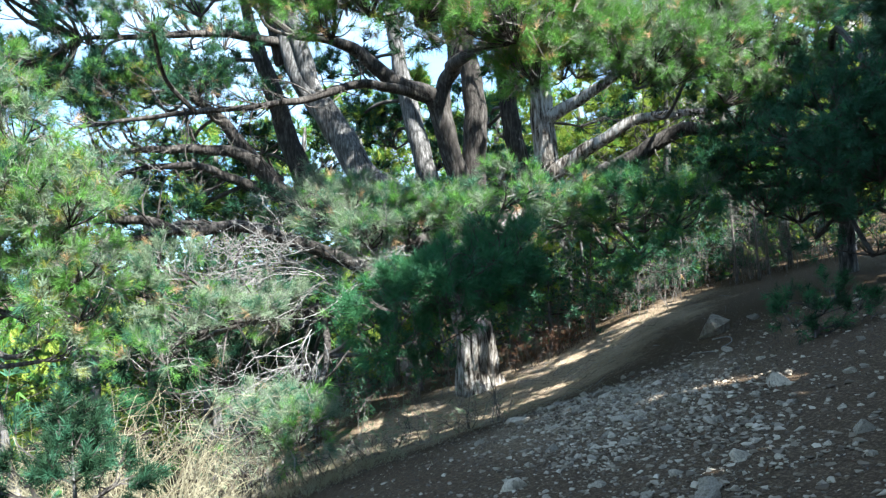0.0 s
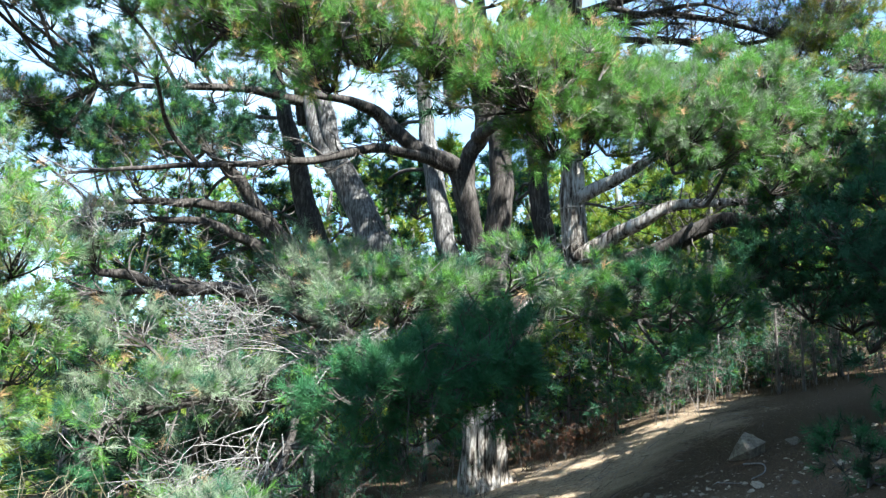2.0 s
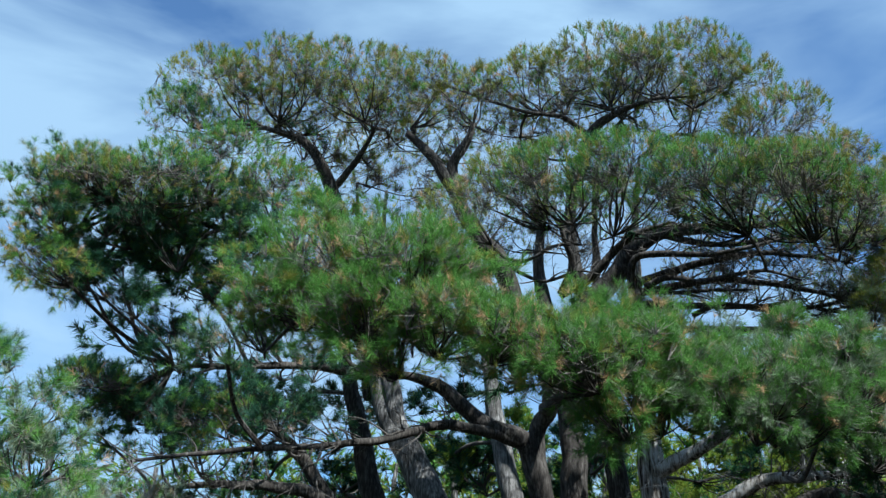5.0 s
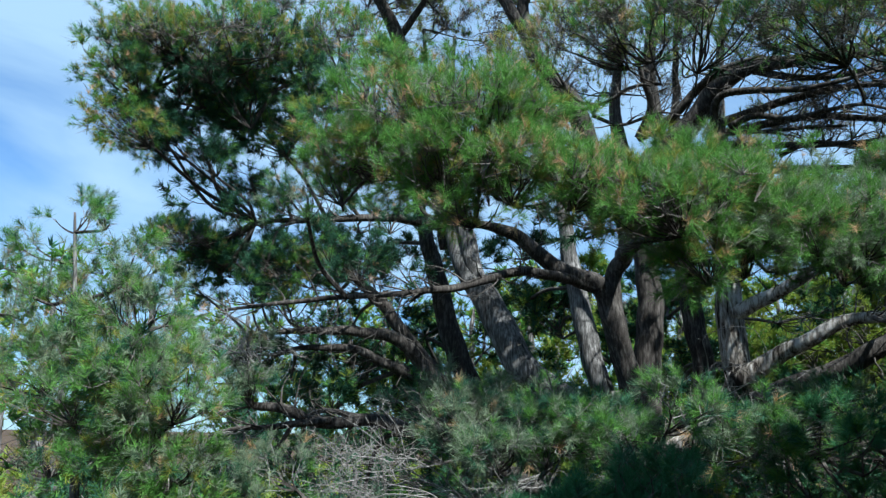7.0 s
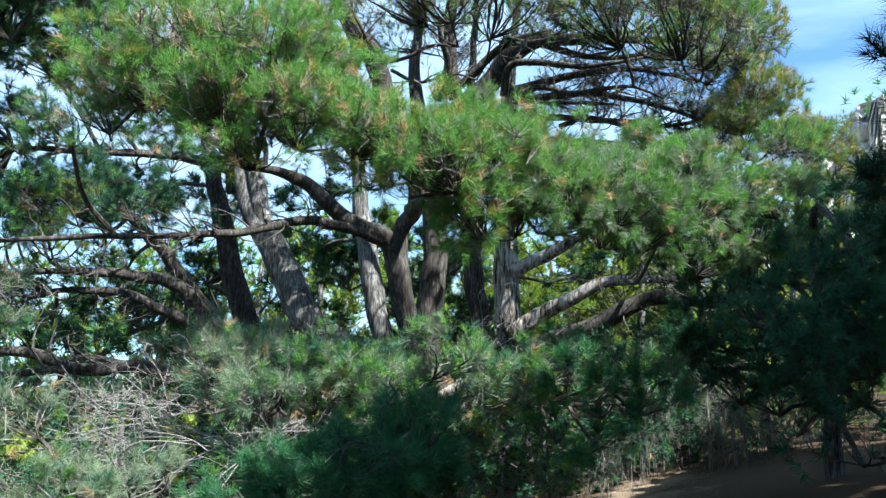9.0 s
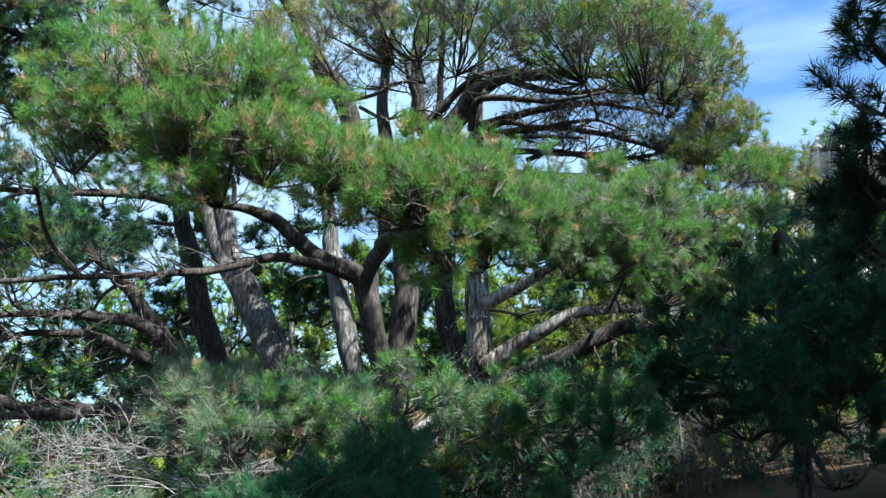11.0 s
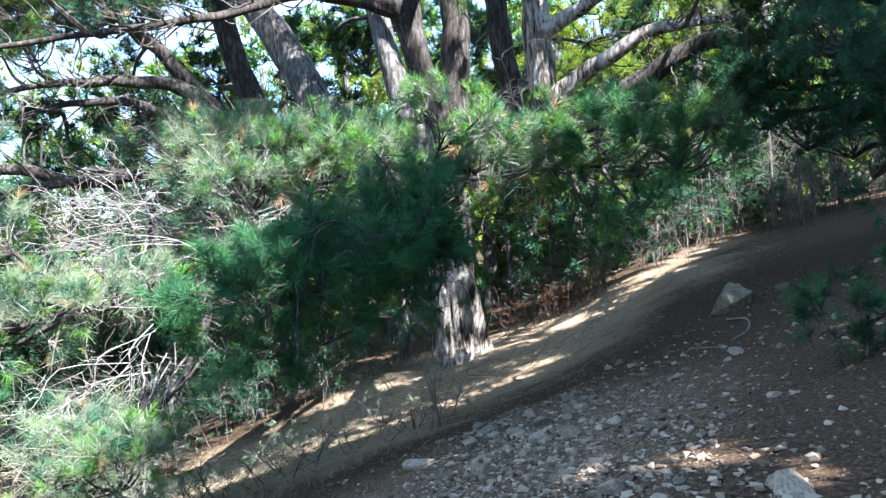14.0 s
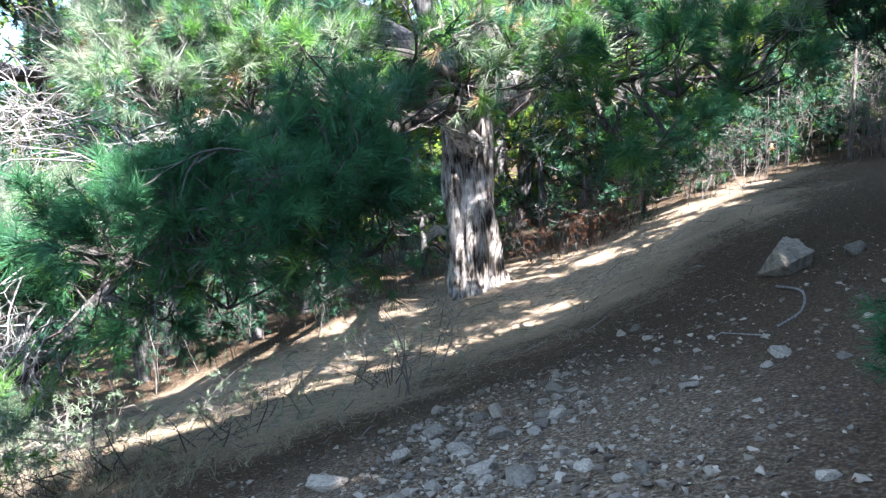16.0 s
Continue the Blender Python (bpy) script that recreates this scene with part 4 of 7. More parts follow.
big.canopy((4.97, 13.92, 5.49), (0.92, 1.20, 0.52), 230, FRONT_PALE, 0.6, length=0.1920, width=0.0072)
big.canopy((-0.53, 11.60, 6.47), (0.50, 0.80, 0.46), 110, FRONT, 0.3)
big.canopy((-3.78, 20.80, 13.81), (1.89, 1.62, 0.78), 122, TOP, 8.0, length=0.2000, width=0.0095)
big.canopy((-5.77, 20.80, 14.51), (1.57, 1.50, 0.79), 98, TOP, 8.0, length=0.2000, width=0.0095)
big.canopy((-0.16, 20.80, 14.62), (1.72, 1.50, 0.86), 106, TOP, 8.0, length=0.2000, width=0.0095)
big.canopy((0.76, 21.55, 11.70), (1.84, 1.62, 0.75), 98, TOP, 9.0, length=0.2000, width=0.0095)
big.canopy((5.81, 20.05, 9.95), (2.38, 1.88, 0.68), 122, TOP, 9.0, length=0.2000, width=0.0095)
big.canopy((7.17, 19.05, 8.56), (1.64, 1.50, 0.61), 114, TOP, 8.0, length=0.2000, width=0.0095)
big.canopy((4.14, 21.05, 9.60), (1.71, 1.50, 0.70), 82, TOP, 9.0, length=0.2000, width=0.0095)
big.clump((-8.12, 18.26, 15.72), (1.78, 1.78, 1.13), 135, TOP, length=0.2145, width=0.0108, count=29)
big.clump((-5.92, 18.26, 15.37), (2.08, 2.08, 1.28), 172, TOP, length=0.2145, width=0.0108, count=29)
big.clump((-3.79, 18.26, 15.13), (1.75, 1.75, 1.18), 147, TOP, length=0.2145, width=0.0108, count=29)
big.clump((-1.71, 18.26, 14.62), (1.40, 1.40, 0.94), 94, TOP, bare=1.4, length=0.2145, width=0.0108, count=29)
big.clump((-9.18, 17.50, 14.43), (0.77, 0.86, 0.92), 93, SHADY, length=0.2110, width=0.0106, count=29)
big.clump((-2.82, 18.55, 13.95), (1.25, 1.25, 0.55), 49, TOP, bare=2.0, length=0.2150, width=0.0108, count=29)
big.clump((2.06, 18.93, 15.46), (1.76, 1.76, 1.05), 122, TOP, bare=1.5, length=0.2150, width=0.0108, count=29)
big.clump((4.12, 18.93, 15.43), (1.75, 1.75, 1.04), 135, TOP, bare=1.7, length=0.2150, width=0.0108, count=29)
big.clump((5.38, 18.68, 14.39), (1.23, 1.23, 1.15), 90, TOP, bare=2.0, length=0.2150, width=0.0108, count=29)
big.clump((-0.01, 18.68, 14.93), (0.95, 1.12, 0.71), 32, TOP, bare=3.4, length=0.2150, width=0.0108, count=29)
big.clump((6.25, 18.26, 12.80), (1.16, 1.16, 0.95), 94, TOP, bare=1.7, length=0.2145, width=0.0108, count=29)
big.clump((7.34, 17.91, 11.52), (1.10, 1.10, 1.04), 106, TOP, bare=1.7, length=0.2132, width=0.0108, count=29)
big.clump((8.09, 17.50, 9.89), (0.91, 0.98, 1.04), 94, TOP, bare=2.0, length=0.2110, width=0.0106, count=29)
big.clump((8.24, 17.50, 8.48), (0.69, 0.98, 1.01), 73, TOP, bare=1.7, length=0.2110, width=0.0106, count=29)
big.clump((8.69, 17.29, 7.45), (0.84, 0.98, 0.72), 168, MIXED, length=0.2097, width=0.0106, count=29)
big.clump((-2.92, 18.26, 10.99), (1.01, 1.00, 0.44), 75, PALEMIX, bare=1.8, twig=DEADWOOD, length=0.2145, width=0.0108, count=29)
big.clump((7.50, 18.26, 8.11), (1.04, 1.04, 0.65), 53, TOP, bare=3.4, length=0.2145, width=0.0108, count=29)
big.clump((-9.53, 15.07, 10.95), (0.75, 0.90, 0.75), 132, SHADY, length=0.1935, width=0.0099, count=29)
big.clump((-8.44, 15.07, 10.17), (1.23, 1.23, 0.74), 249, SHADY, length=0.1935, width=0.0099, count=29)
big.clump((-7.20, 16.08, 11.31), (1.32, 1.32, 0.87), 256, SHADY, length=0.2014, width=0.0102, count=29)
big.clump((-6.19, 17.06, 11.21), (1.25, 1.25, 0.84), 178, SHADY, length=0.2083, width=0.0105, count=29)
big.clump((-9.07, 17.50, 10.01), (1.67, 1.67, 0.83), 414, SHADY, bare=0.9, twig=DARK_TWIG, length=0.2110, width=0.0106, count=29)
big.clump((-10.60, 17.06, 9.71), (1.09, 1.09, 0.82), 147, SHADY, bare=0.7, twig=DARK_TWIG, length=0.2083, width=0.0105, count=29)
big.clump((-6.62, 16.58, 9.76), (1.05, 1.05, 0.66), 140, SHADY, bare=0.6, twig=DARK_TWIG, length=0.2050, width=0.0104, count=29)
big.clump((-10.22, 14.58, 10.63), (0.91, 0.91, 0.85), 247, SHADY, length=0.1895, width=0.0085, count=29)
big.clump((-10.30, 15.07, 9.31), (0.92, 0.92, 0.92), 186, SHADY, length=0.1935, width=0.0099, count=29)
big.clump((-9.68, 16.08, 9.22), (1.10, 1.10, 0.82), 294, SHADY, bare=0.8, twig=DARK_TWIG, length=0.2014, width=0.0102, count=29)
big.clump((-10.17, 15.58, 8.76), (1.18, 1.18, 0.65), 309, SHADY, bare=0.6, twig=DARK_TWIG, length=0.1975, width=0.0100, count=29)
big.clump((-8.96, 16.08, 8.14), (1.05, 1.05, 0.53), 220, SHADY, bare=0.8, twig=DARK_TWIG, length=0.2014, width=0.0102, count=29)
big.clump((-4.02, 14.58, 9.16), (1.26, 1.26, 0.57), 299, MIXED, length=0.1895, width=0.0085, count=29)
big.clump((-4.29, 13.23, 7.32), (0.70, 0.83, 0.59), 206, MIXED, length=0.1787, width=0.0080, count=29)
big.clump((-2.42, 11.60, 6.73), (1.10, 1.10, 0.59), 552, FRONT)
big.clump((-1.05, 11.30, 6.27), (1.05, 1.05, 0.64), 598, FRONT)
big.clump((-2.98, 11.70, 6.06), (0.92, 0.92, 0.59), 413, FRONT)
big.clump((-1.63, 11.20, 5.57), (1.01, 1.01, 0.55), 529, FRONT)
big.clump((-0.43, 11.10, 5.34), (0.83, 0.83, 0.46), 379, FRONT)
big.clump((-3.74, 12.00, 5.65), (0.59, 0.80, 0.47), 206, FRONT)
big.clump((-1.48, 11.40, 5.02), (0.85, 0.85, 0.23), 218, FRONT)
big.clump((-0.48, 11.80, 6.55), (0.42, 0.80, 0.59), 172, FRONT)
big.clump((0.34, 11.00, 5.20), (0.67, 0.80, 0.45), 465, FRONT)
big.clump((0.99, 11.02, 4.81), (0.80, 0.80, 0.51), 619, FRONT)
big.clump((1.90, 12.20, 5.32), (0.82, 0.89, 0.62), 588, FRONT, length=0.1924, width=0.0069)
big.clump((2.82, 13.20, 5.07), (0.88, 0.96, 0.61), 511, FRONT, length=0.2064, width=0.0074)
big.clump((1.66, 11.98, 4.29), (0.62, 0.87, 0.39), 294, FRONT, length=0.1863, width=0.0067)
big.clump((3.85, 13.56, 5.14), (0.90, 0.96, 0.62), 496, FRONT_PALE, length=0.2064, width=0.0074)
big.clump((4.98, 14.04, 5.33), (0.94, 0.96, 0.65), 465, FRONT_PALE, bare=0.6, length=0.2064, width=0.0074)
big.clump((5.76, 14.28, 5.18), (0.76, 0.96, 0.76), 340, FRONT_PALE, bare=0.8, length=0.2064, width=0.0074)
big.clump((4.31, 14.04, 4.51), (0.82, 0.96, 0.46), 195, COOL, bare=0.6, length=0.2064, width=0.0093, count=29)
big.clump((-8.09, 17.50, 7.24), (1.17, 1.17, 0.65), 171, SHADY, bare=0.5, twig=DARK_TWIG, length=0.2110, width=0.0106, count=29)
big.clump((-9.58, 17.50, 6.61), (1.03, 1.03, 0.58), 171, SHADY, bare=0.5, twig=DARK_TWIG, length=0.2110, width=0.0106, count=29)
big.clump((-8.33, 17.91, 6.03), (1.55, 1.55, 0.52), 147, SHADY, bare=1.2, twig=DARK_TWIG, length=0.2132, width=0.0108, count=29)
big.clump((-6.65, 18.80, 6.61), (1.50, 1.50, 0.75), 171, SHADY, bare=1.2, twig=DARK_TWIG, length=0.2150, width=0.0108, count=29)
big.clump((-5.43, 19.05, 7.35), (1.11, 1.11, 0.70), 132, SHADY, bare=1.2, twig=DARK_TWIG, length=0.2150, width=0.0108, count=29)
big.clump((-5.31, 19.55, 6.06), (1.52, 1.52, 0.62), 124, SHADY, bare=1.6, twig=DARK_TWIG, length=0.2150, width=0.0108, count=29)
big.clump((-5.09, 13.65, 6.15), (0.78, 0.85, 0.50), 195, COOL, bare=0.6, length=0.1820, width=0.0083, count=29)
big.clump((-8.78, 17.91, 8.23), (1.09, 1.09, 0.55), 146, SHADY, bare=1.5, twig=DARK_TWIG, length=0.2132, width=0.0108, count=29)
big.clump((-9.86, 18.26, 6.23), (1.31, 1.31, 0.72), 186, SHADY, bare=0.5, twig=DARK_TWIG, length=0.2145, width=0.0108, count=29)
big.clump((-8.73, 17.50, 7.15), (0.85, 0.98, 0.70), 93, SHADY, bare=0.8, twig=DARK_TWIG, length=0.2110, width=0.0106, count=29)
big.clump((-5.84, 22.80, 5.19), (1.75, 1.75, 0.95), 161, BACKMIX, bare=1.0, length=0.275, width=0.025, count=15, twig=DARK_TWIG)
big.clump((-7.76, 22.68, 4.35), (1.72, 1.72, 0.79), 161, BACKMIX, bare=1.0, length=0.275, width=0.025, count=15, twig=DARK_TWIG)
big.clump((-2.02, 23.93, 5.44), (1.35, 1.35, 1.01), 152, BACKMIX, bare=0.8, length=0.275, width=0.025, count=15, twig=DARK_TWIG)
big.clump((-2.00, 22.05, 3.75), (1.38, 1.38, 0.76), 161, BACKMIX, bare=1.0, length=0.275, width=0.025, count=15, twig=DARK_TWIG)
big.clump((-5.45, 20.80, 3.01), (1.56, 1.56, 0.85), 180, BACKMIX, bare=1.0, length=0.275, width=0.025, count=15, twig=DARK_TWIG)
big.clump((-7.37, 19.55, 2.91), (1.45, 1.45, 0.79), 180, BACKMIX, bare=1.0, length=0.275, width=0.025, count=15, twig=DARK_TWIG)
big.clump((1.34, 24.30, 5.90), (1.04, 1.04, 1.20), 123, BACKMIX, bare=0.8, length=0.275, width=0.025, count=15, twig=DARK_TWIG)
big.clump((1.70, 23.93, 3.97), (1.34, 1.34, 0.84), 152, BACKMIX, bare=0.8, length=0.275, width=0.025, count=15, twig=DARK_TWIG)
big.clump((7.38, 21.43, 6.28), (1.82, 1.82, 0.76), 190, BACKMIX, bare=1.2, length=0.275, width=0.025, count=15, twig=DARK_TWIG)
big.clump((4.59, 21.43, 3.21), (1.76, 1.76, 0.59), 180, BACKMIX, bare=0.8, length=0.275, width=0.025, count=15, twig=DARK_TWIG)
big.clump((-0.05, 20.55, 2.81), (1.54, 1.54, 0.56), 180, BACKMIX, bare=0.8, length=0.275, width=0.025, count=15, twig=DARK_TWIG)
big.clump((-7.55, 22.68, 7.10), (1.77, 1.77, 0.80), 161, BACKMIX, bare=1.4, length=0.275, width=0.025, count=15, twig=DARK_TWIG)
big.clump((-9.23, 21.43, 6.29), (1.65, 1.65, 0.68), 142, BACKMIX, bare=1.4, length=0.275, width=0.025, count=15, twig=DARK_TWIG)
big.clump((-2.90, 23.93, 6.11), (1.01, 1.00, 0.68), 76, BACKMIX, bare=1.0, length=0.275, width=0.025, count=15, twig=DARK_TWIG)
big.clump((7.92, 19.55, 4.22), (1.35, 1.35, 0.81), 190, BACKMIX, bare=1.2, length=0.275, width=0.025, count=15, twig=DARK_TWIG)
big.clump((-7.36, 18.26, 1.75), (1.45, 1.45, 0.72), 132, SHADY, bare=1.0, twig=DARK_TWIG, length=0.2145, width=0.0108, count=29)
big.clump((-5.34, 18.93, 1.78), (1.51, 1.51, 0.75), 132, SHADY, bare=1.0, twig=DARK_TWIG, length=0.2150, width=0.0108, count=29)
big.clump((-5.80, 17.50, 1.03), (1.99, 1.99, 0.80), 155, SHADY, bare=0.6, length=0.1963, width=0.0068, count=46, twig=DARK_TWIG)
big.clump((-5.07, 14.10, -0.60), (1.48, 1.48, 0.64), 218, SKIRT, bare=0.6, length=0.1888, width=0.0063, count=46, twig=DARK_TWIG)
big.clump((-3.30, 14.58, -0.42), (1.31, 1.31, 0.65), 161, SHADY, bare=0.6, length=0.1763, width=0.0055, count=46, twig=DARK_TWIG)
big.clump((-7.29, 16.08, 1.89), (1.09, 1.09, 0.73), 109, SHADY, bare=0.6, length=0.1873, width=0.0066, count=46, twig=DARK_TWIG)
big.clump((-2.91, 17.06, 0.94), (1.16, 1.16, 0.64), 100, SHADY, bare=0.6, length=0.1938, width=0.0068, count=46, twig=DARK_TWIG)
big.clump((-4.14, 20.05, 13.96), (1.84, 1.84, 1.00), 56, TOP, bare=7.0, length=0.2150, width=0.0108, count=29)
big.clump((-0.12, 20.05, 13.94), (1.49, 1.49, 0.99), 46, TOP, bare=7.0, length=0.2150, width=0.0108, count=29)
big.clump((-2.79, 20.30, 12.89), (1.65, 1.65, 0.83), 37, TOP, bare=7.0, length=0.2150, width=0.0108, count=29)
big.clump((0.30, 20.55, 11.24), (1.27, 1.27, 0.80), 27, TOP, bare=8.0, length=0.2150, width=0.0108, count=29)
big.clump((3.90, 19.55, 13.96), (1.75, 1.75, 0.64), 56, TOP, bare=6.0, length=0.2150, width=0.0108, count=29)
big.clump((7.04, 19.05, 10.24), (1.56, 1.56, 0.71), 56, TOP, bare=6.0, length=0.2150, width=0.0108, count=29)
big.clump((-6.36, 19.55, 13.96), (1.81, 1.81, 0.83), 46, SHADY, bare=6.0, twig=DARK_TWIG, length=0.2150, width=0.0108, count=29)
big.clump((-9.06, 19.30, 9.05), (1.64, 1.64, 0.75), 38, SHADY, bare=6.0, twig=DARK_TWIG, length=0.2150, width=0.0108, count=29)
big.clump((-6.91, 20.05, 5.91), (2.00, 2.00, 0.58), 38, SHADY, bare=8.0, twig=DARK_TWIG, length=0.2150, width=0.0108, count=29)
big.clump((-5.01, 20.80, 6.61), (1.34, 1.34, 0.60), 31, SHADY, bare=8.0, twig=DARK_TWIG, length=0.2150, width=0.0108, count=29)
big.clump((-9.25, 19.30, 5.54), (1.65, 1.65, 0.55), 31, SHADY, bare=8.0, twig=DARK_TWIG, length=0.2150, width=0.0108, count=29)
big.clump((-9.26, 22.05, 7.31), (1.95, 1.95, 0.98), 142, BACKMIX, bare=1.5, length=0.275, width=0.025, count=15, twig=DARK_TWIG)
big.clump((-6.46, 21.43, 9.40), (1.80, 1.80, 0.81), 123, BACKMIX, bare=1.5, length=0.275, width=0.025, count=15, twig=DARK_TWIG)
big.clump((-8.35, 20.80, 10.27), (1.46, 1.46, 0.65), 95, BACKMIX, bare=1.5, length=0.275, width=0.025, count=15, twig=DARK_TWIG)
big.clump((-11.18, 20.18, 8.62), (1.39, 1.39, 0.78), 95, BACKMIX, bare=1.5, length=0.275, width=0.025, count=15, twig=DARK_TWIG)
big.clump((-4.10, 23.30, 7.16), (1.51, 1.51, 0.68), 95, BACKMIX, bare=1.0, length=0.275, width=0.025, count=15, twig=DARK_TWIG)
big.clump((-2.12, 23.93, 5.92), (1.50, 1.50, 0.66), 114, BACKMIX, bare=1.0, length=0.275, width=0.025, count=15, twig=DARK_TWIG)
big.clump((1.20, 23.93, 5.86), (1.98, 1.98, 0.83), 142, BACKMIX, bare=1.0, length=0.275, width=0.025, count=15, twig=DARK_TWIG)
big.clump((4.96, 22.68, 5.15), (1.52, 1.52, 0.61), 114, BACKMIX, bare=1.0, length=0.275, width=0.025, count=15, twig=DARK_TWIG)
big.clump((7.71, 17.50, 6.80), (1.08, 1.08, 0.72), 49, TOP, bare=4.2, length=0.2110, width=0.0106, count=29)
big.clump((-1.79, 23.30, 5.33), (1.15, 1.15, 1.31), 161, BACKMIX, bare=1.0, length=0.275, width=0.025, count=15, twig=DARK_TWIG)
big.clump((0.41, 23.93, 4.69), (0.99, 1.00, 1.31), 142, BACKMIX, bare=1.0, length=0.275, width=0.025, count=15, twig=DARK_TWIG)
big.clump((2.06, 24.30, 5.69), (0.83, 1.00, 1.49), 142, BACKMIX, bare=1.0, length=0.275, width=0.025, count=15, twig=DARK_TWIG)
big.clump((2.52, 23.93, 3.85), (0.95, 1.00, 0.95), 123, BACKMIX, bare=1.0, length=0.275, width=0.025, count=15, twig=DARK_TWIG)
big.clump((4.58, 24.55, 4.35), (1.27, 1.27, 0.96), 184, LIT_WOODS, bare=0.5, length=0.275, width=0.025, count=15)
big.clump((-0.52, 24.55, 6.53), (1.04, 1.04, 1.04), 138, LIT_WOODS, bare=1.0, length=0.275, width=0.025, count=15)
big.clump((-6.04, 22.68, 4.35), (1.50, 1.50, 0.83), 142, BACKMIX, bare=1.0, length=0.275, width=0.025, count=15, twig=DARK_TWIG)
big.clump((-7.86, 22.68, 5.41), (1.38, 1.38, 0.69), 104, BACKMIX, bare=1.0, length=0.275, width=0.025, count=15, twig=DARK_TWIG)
big.clump((-7.19, 19.05, 15.25), (1.49, 1.49, 1.00), 69, TOP, bare=1.7, length=0.2150, width=0.0108, count=29)
big.clump((-4.96, 19.05, 14.91), (1.47, 1.47, 0.81), 69, TOP, bare=1.7, length=0.2150, width=0.0108, count=29)
big.clump((-2.64, 18.80, 15.78), (1.47, 1.47, 0.81), 61, TOP, bare=1.7, length=0.2150, width=0.0108, count=29)
big.clump((-0.69, 19.05, 15.64), (0.98, 1.00, 0.81), 32, TOP, bare=2.5, length=0.2150, width=0.0108, count=29)
big.clump((0.91, 19.30, 14.94), (1.30, 1.30, 0.81), 45, TOP, bare=2.5, length=0.2150, width=0.0108, count=29)
big.clump((3.14, 19.30, 14.60), (1.60, 1.60, 0.80), 61, TOP, bare=2.5, length=0.2150, width=0.0108, count=29)
big.clump((4.82, 18.80, 13.41), (1.51, 1.51, 0.76), 61, TOP, bare=1.7, length=0.2150, width=0.0108, count=29)
big.clump((-1.67, 19.30, 13.74), (1.11, 1.11, 0.80), 32, TOP, bare=2.5, length=0.2150, width=0.0108, count=29)
big.clump((2.76, 16.58, 10.21), (1.14, 1.14, 0.51), 122, MIXED, bare=0.8, length=0.2050, width=0.0104, count=29)
big.clump((1.11, 17.06, 10.11), (1.05, 1.05, 0.46), 84, MIXED, bare=0.8, length=0.2083, width=0.0105, count=29)
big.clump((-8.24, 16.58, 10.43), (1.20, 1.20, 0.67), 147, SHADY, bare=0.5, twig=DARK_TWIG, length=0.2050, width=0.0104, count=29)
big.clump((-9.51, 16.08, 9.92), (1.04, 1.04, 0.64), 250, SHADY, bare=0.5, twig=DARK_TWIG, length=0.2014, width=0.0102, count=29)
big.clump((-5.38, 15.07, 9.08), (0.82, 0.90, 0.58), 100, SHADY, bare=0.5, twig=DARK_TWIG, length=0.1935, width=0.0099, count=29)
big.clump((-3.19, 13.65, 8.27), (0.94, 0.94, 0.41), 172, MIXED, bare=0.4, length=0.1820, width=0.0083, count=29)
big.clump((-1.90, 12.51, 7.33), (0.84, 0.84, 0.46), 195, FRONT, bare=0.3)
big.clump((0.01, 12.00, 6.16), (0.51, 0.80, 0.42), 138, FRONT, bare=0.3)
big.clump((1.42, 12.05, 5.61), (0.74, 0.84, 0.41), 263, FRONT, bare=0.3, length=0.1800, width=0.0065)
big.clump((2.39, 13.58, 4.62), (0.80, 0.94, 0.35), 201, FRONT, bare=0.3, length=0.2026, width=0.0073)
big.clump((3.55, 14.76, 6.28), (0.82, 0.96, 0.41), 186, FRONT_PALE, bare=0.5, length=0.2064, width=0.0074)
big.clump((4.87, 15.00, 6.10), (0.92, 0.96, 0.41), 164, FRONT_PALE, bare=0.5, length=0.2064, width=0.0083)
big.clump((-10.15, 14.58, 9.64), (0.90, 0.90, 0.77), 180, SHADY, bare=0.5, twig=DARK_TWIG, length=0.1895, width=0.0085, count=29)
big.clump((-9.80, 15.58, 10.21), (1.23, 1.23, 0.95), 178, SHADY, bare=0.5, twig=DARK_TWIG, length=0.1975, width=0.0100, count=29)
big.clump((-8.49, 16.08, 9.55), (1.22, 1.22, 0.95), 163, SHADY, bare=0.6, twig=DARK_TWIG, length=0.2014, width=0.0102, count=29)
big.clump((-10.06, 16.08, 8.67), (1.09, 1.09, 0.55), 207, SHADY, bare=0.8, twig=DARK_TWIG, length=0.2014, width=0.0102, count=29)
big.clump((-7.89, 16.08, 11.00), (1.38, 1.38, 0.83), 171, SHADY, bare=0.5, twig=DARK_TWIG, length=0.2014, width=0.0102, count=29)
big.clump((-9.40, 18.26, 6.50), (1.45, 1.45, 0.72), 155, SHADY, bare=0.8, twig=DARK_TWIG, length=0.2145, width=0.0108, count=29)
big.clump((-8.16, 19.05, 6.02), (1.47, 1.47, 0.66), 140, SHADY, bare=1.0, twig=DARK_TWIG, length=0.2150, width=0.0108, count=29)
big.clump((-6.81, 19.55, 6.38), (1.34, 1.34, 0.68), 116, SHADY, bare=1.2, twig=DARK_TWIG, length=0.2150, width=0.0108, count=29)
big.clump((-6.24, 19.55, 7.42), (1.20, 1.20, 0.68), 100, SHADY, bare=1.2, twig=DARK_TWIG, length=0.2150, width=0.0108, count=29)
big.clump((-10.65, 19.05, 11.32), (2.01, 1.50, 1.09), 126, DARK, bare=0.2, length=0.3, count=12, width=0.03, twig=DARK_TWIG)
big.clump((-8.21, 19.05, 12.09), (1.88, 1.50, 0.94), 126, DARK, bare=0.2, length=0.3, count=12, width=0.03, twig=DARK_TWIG)
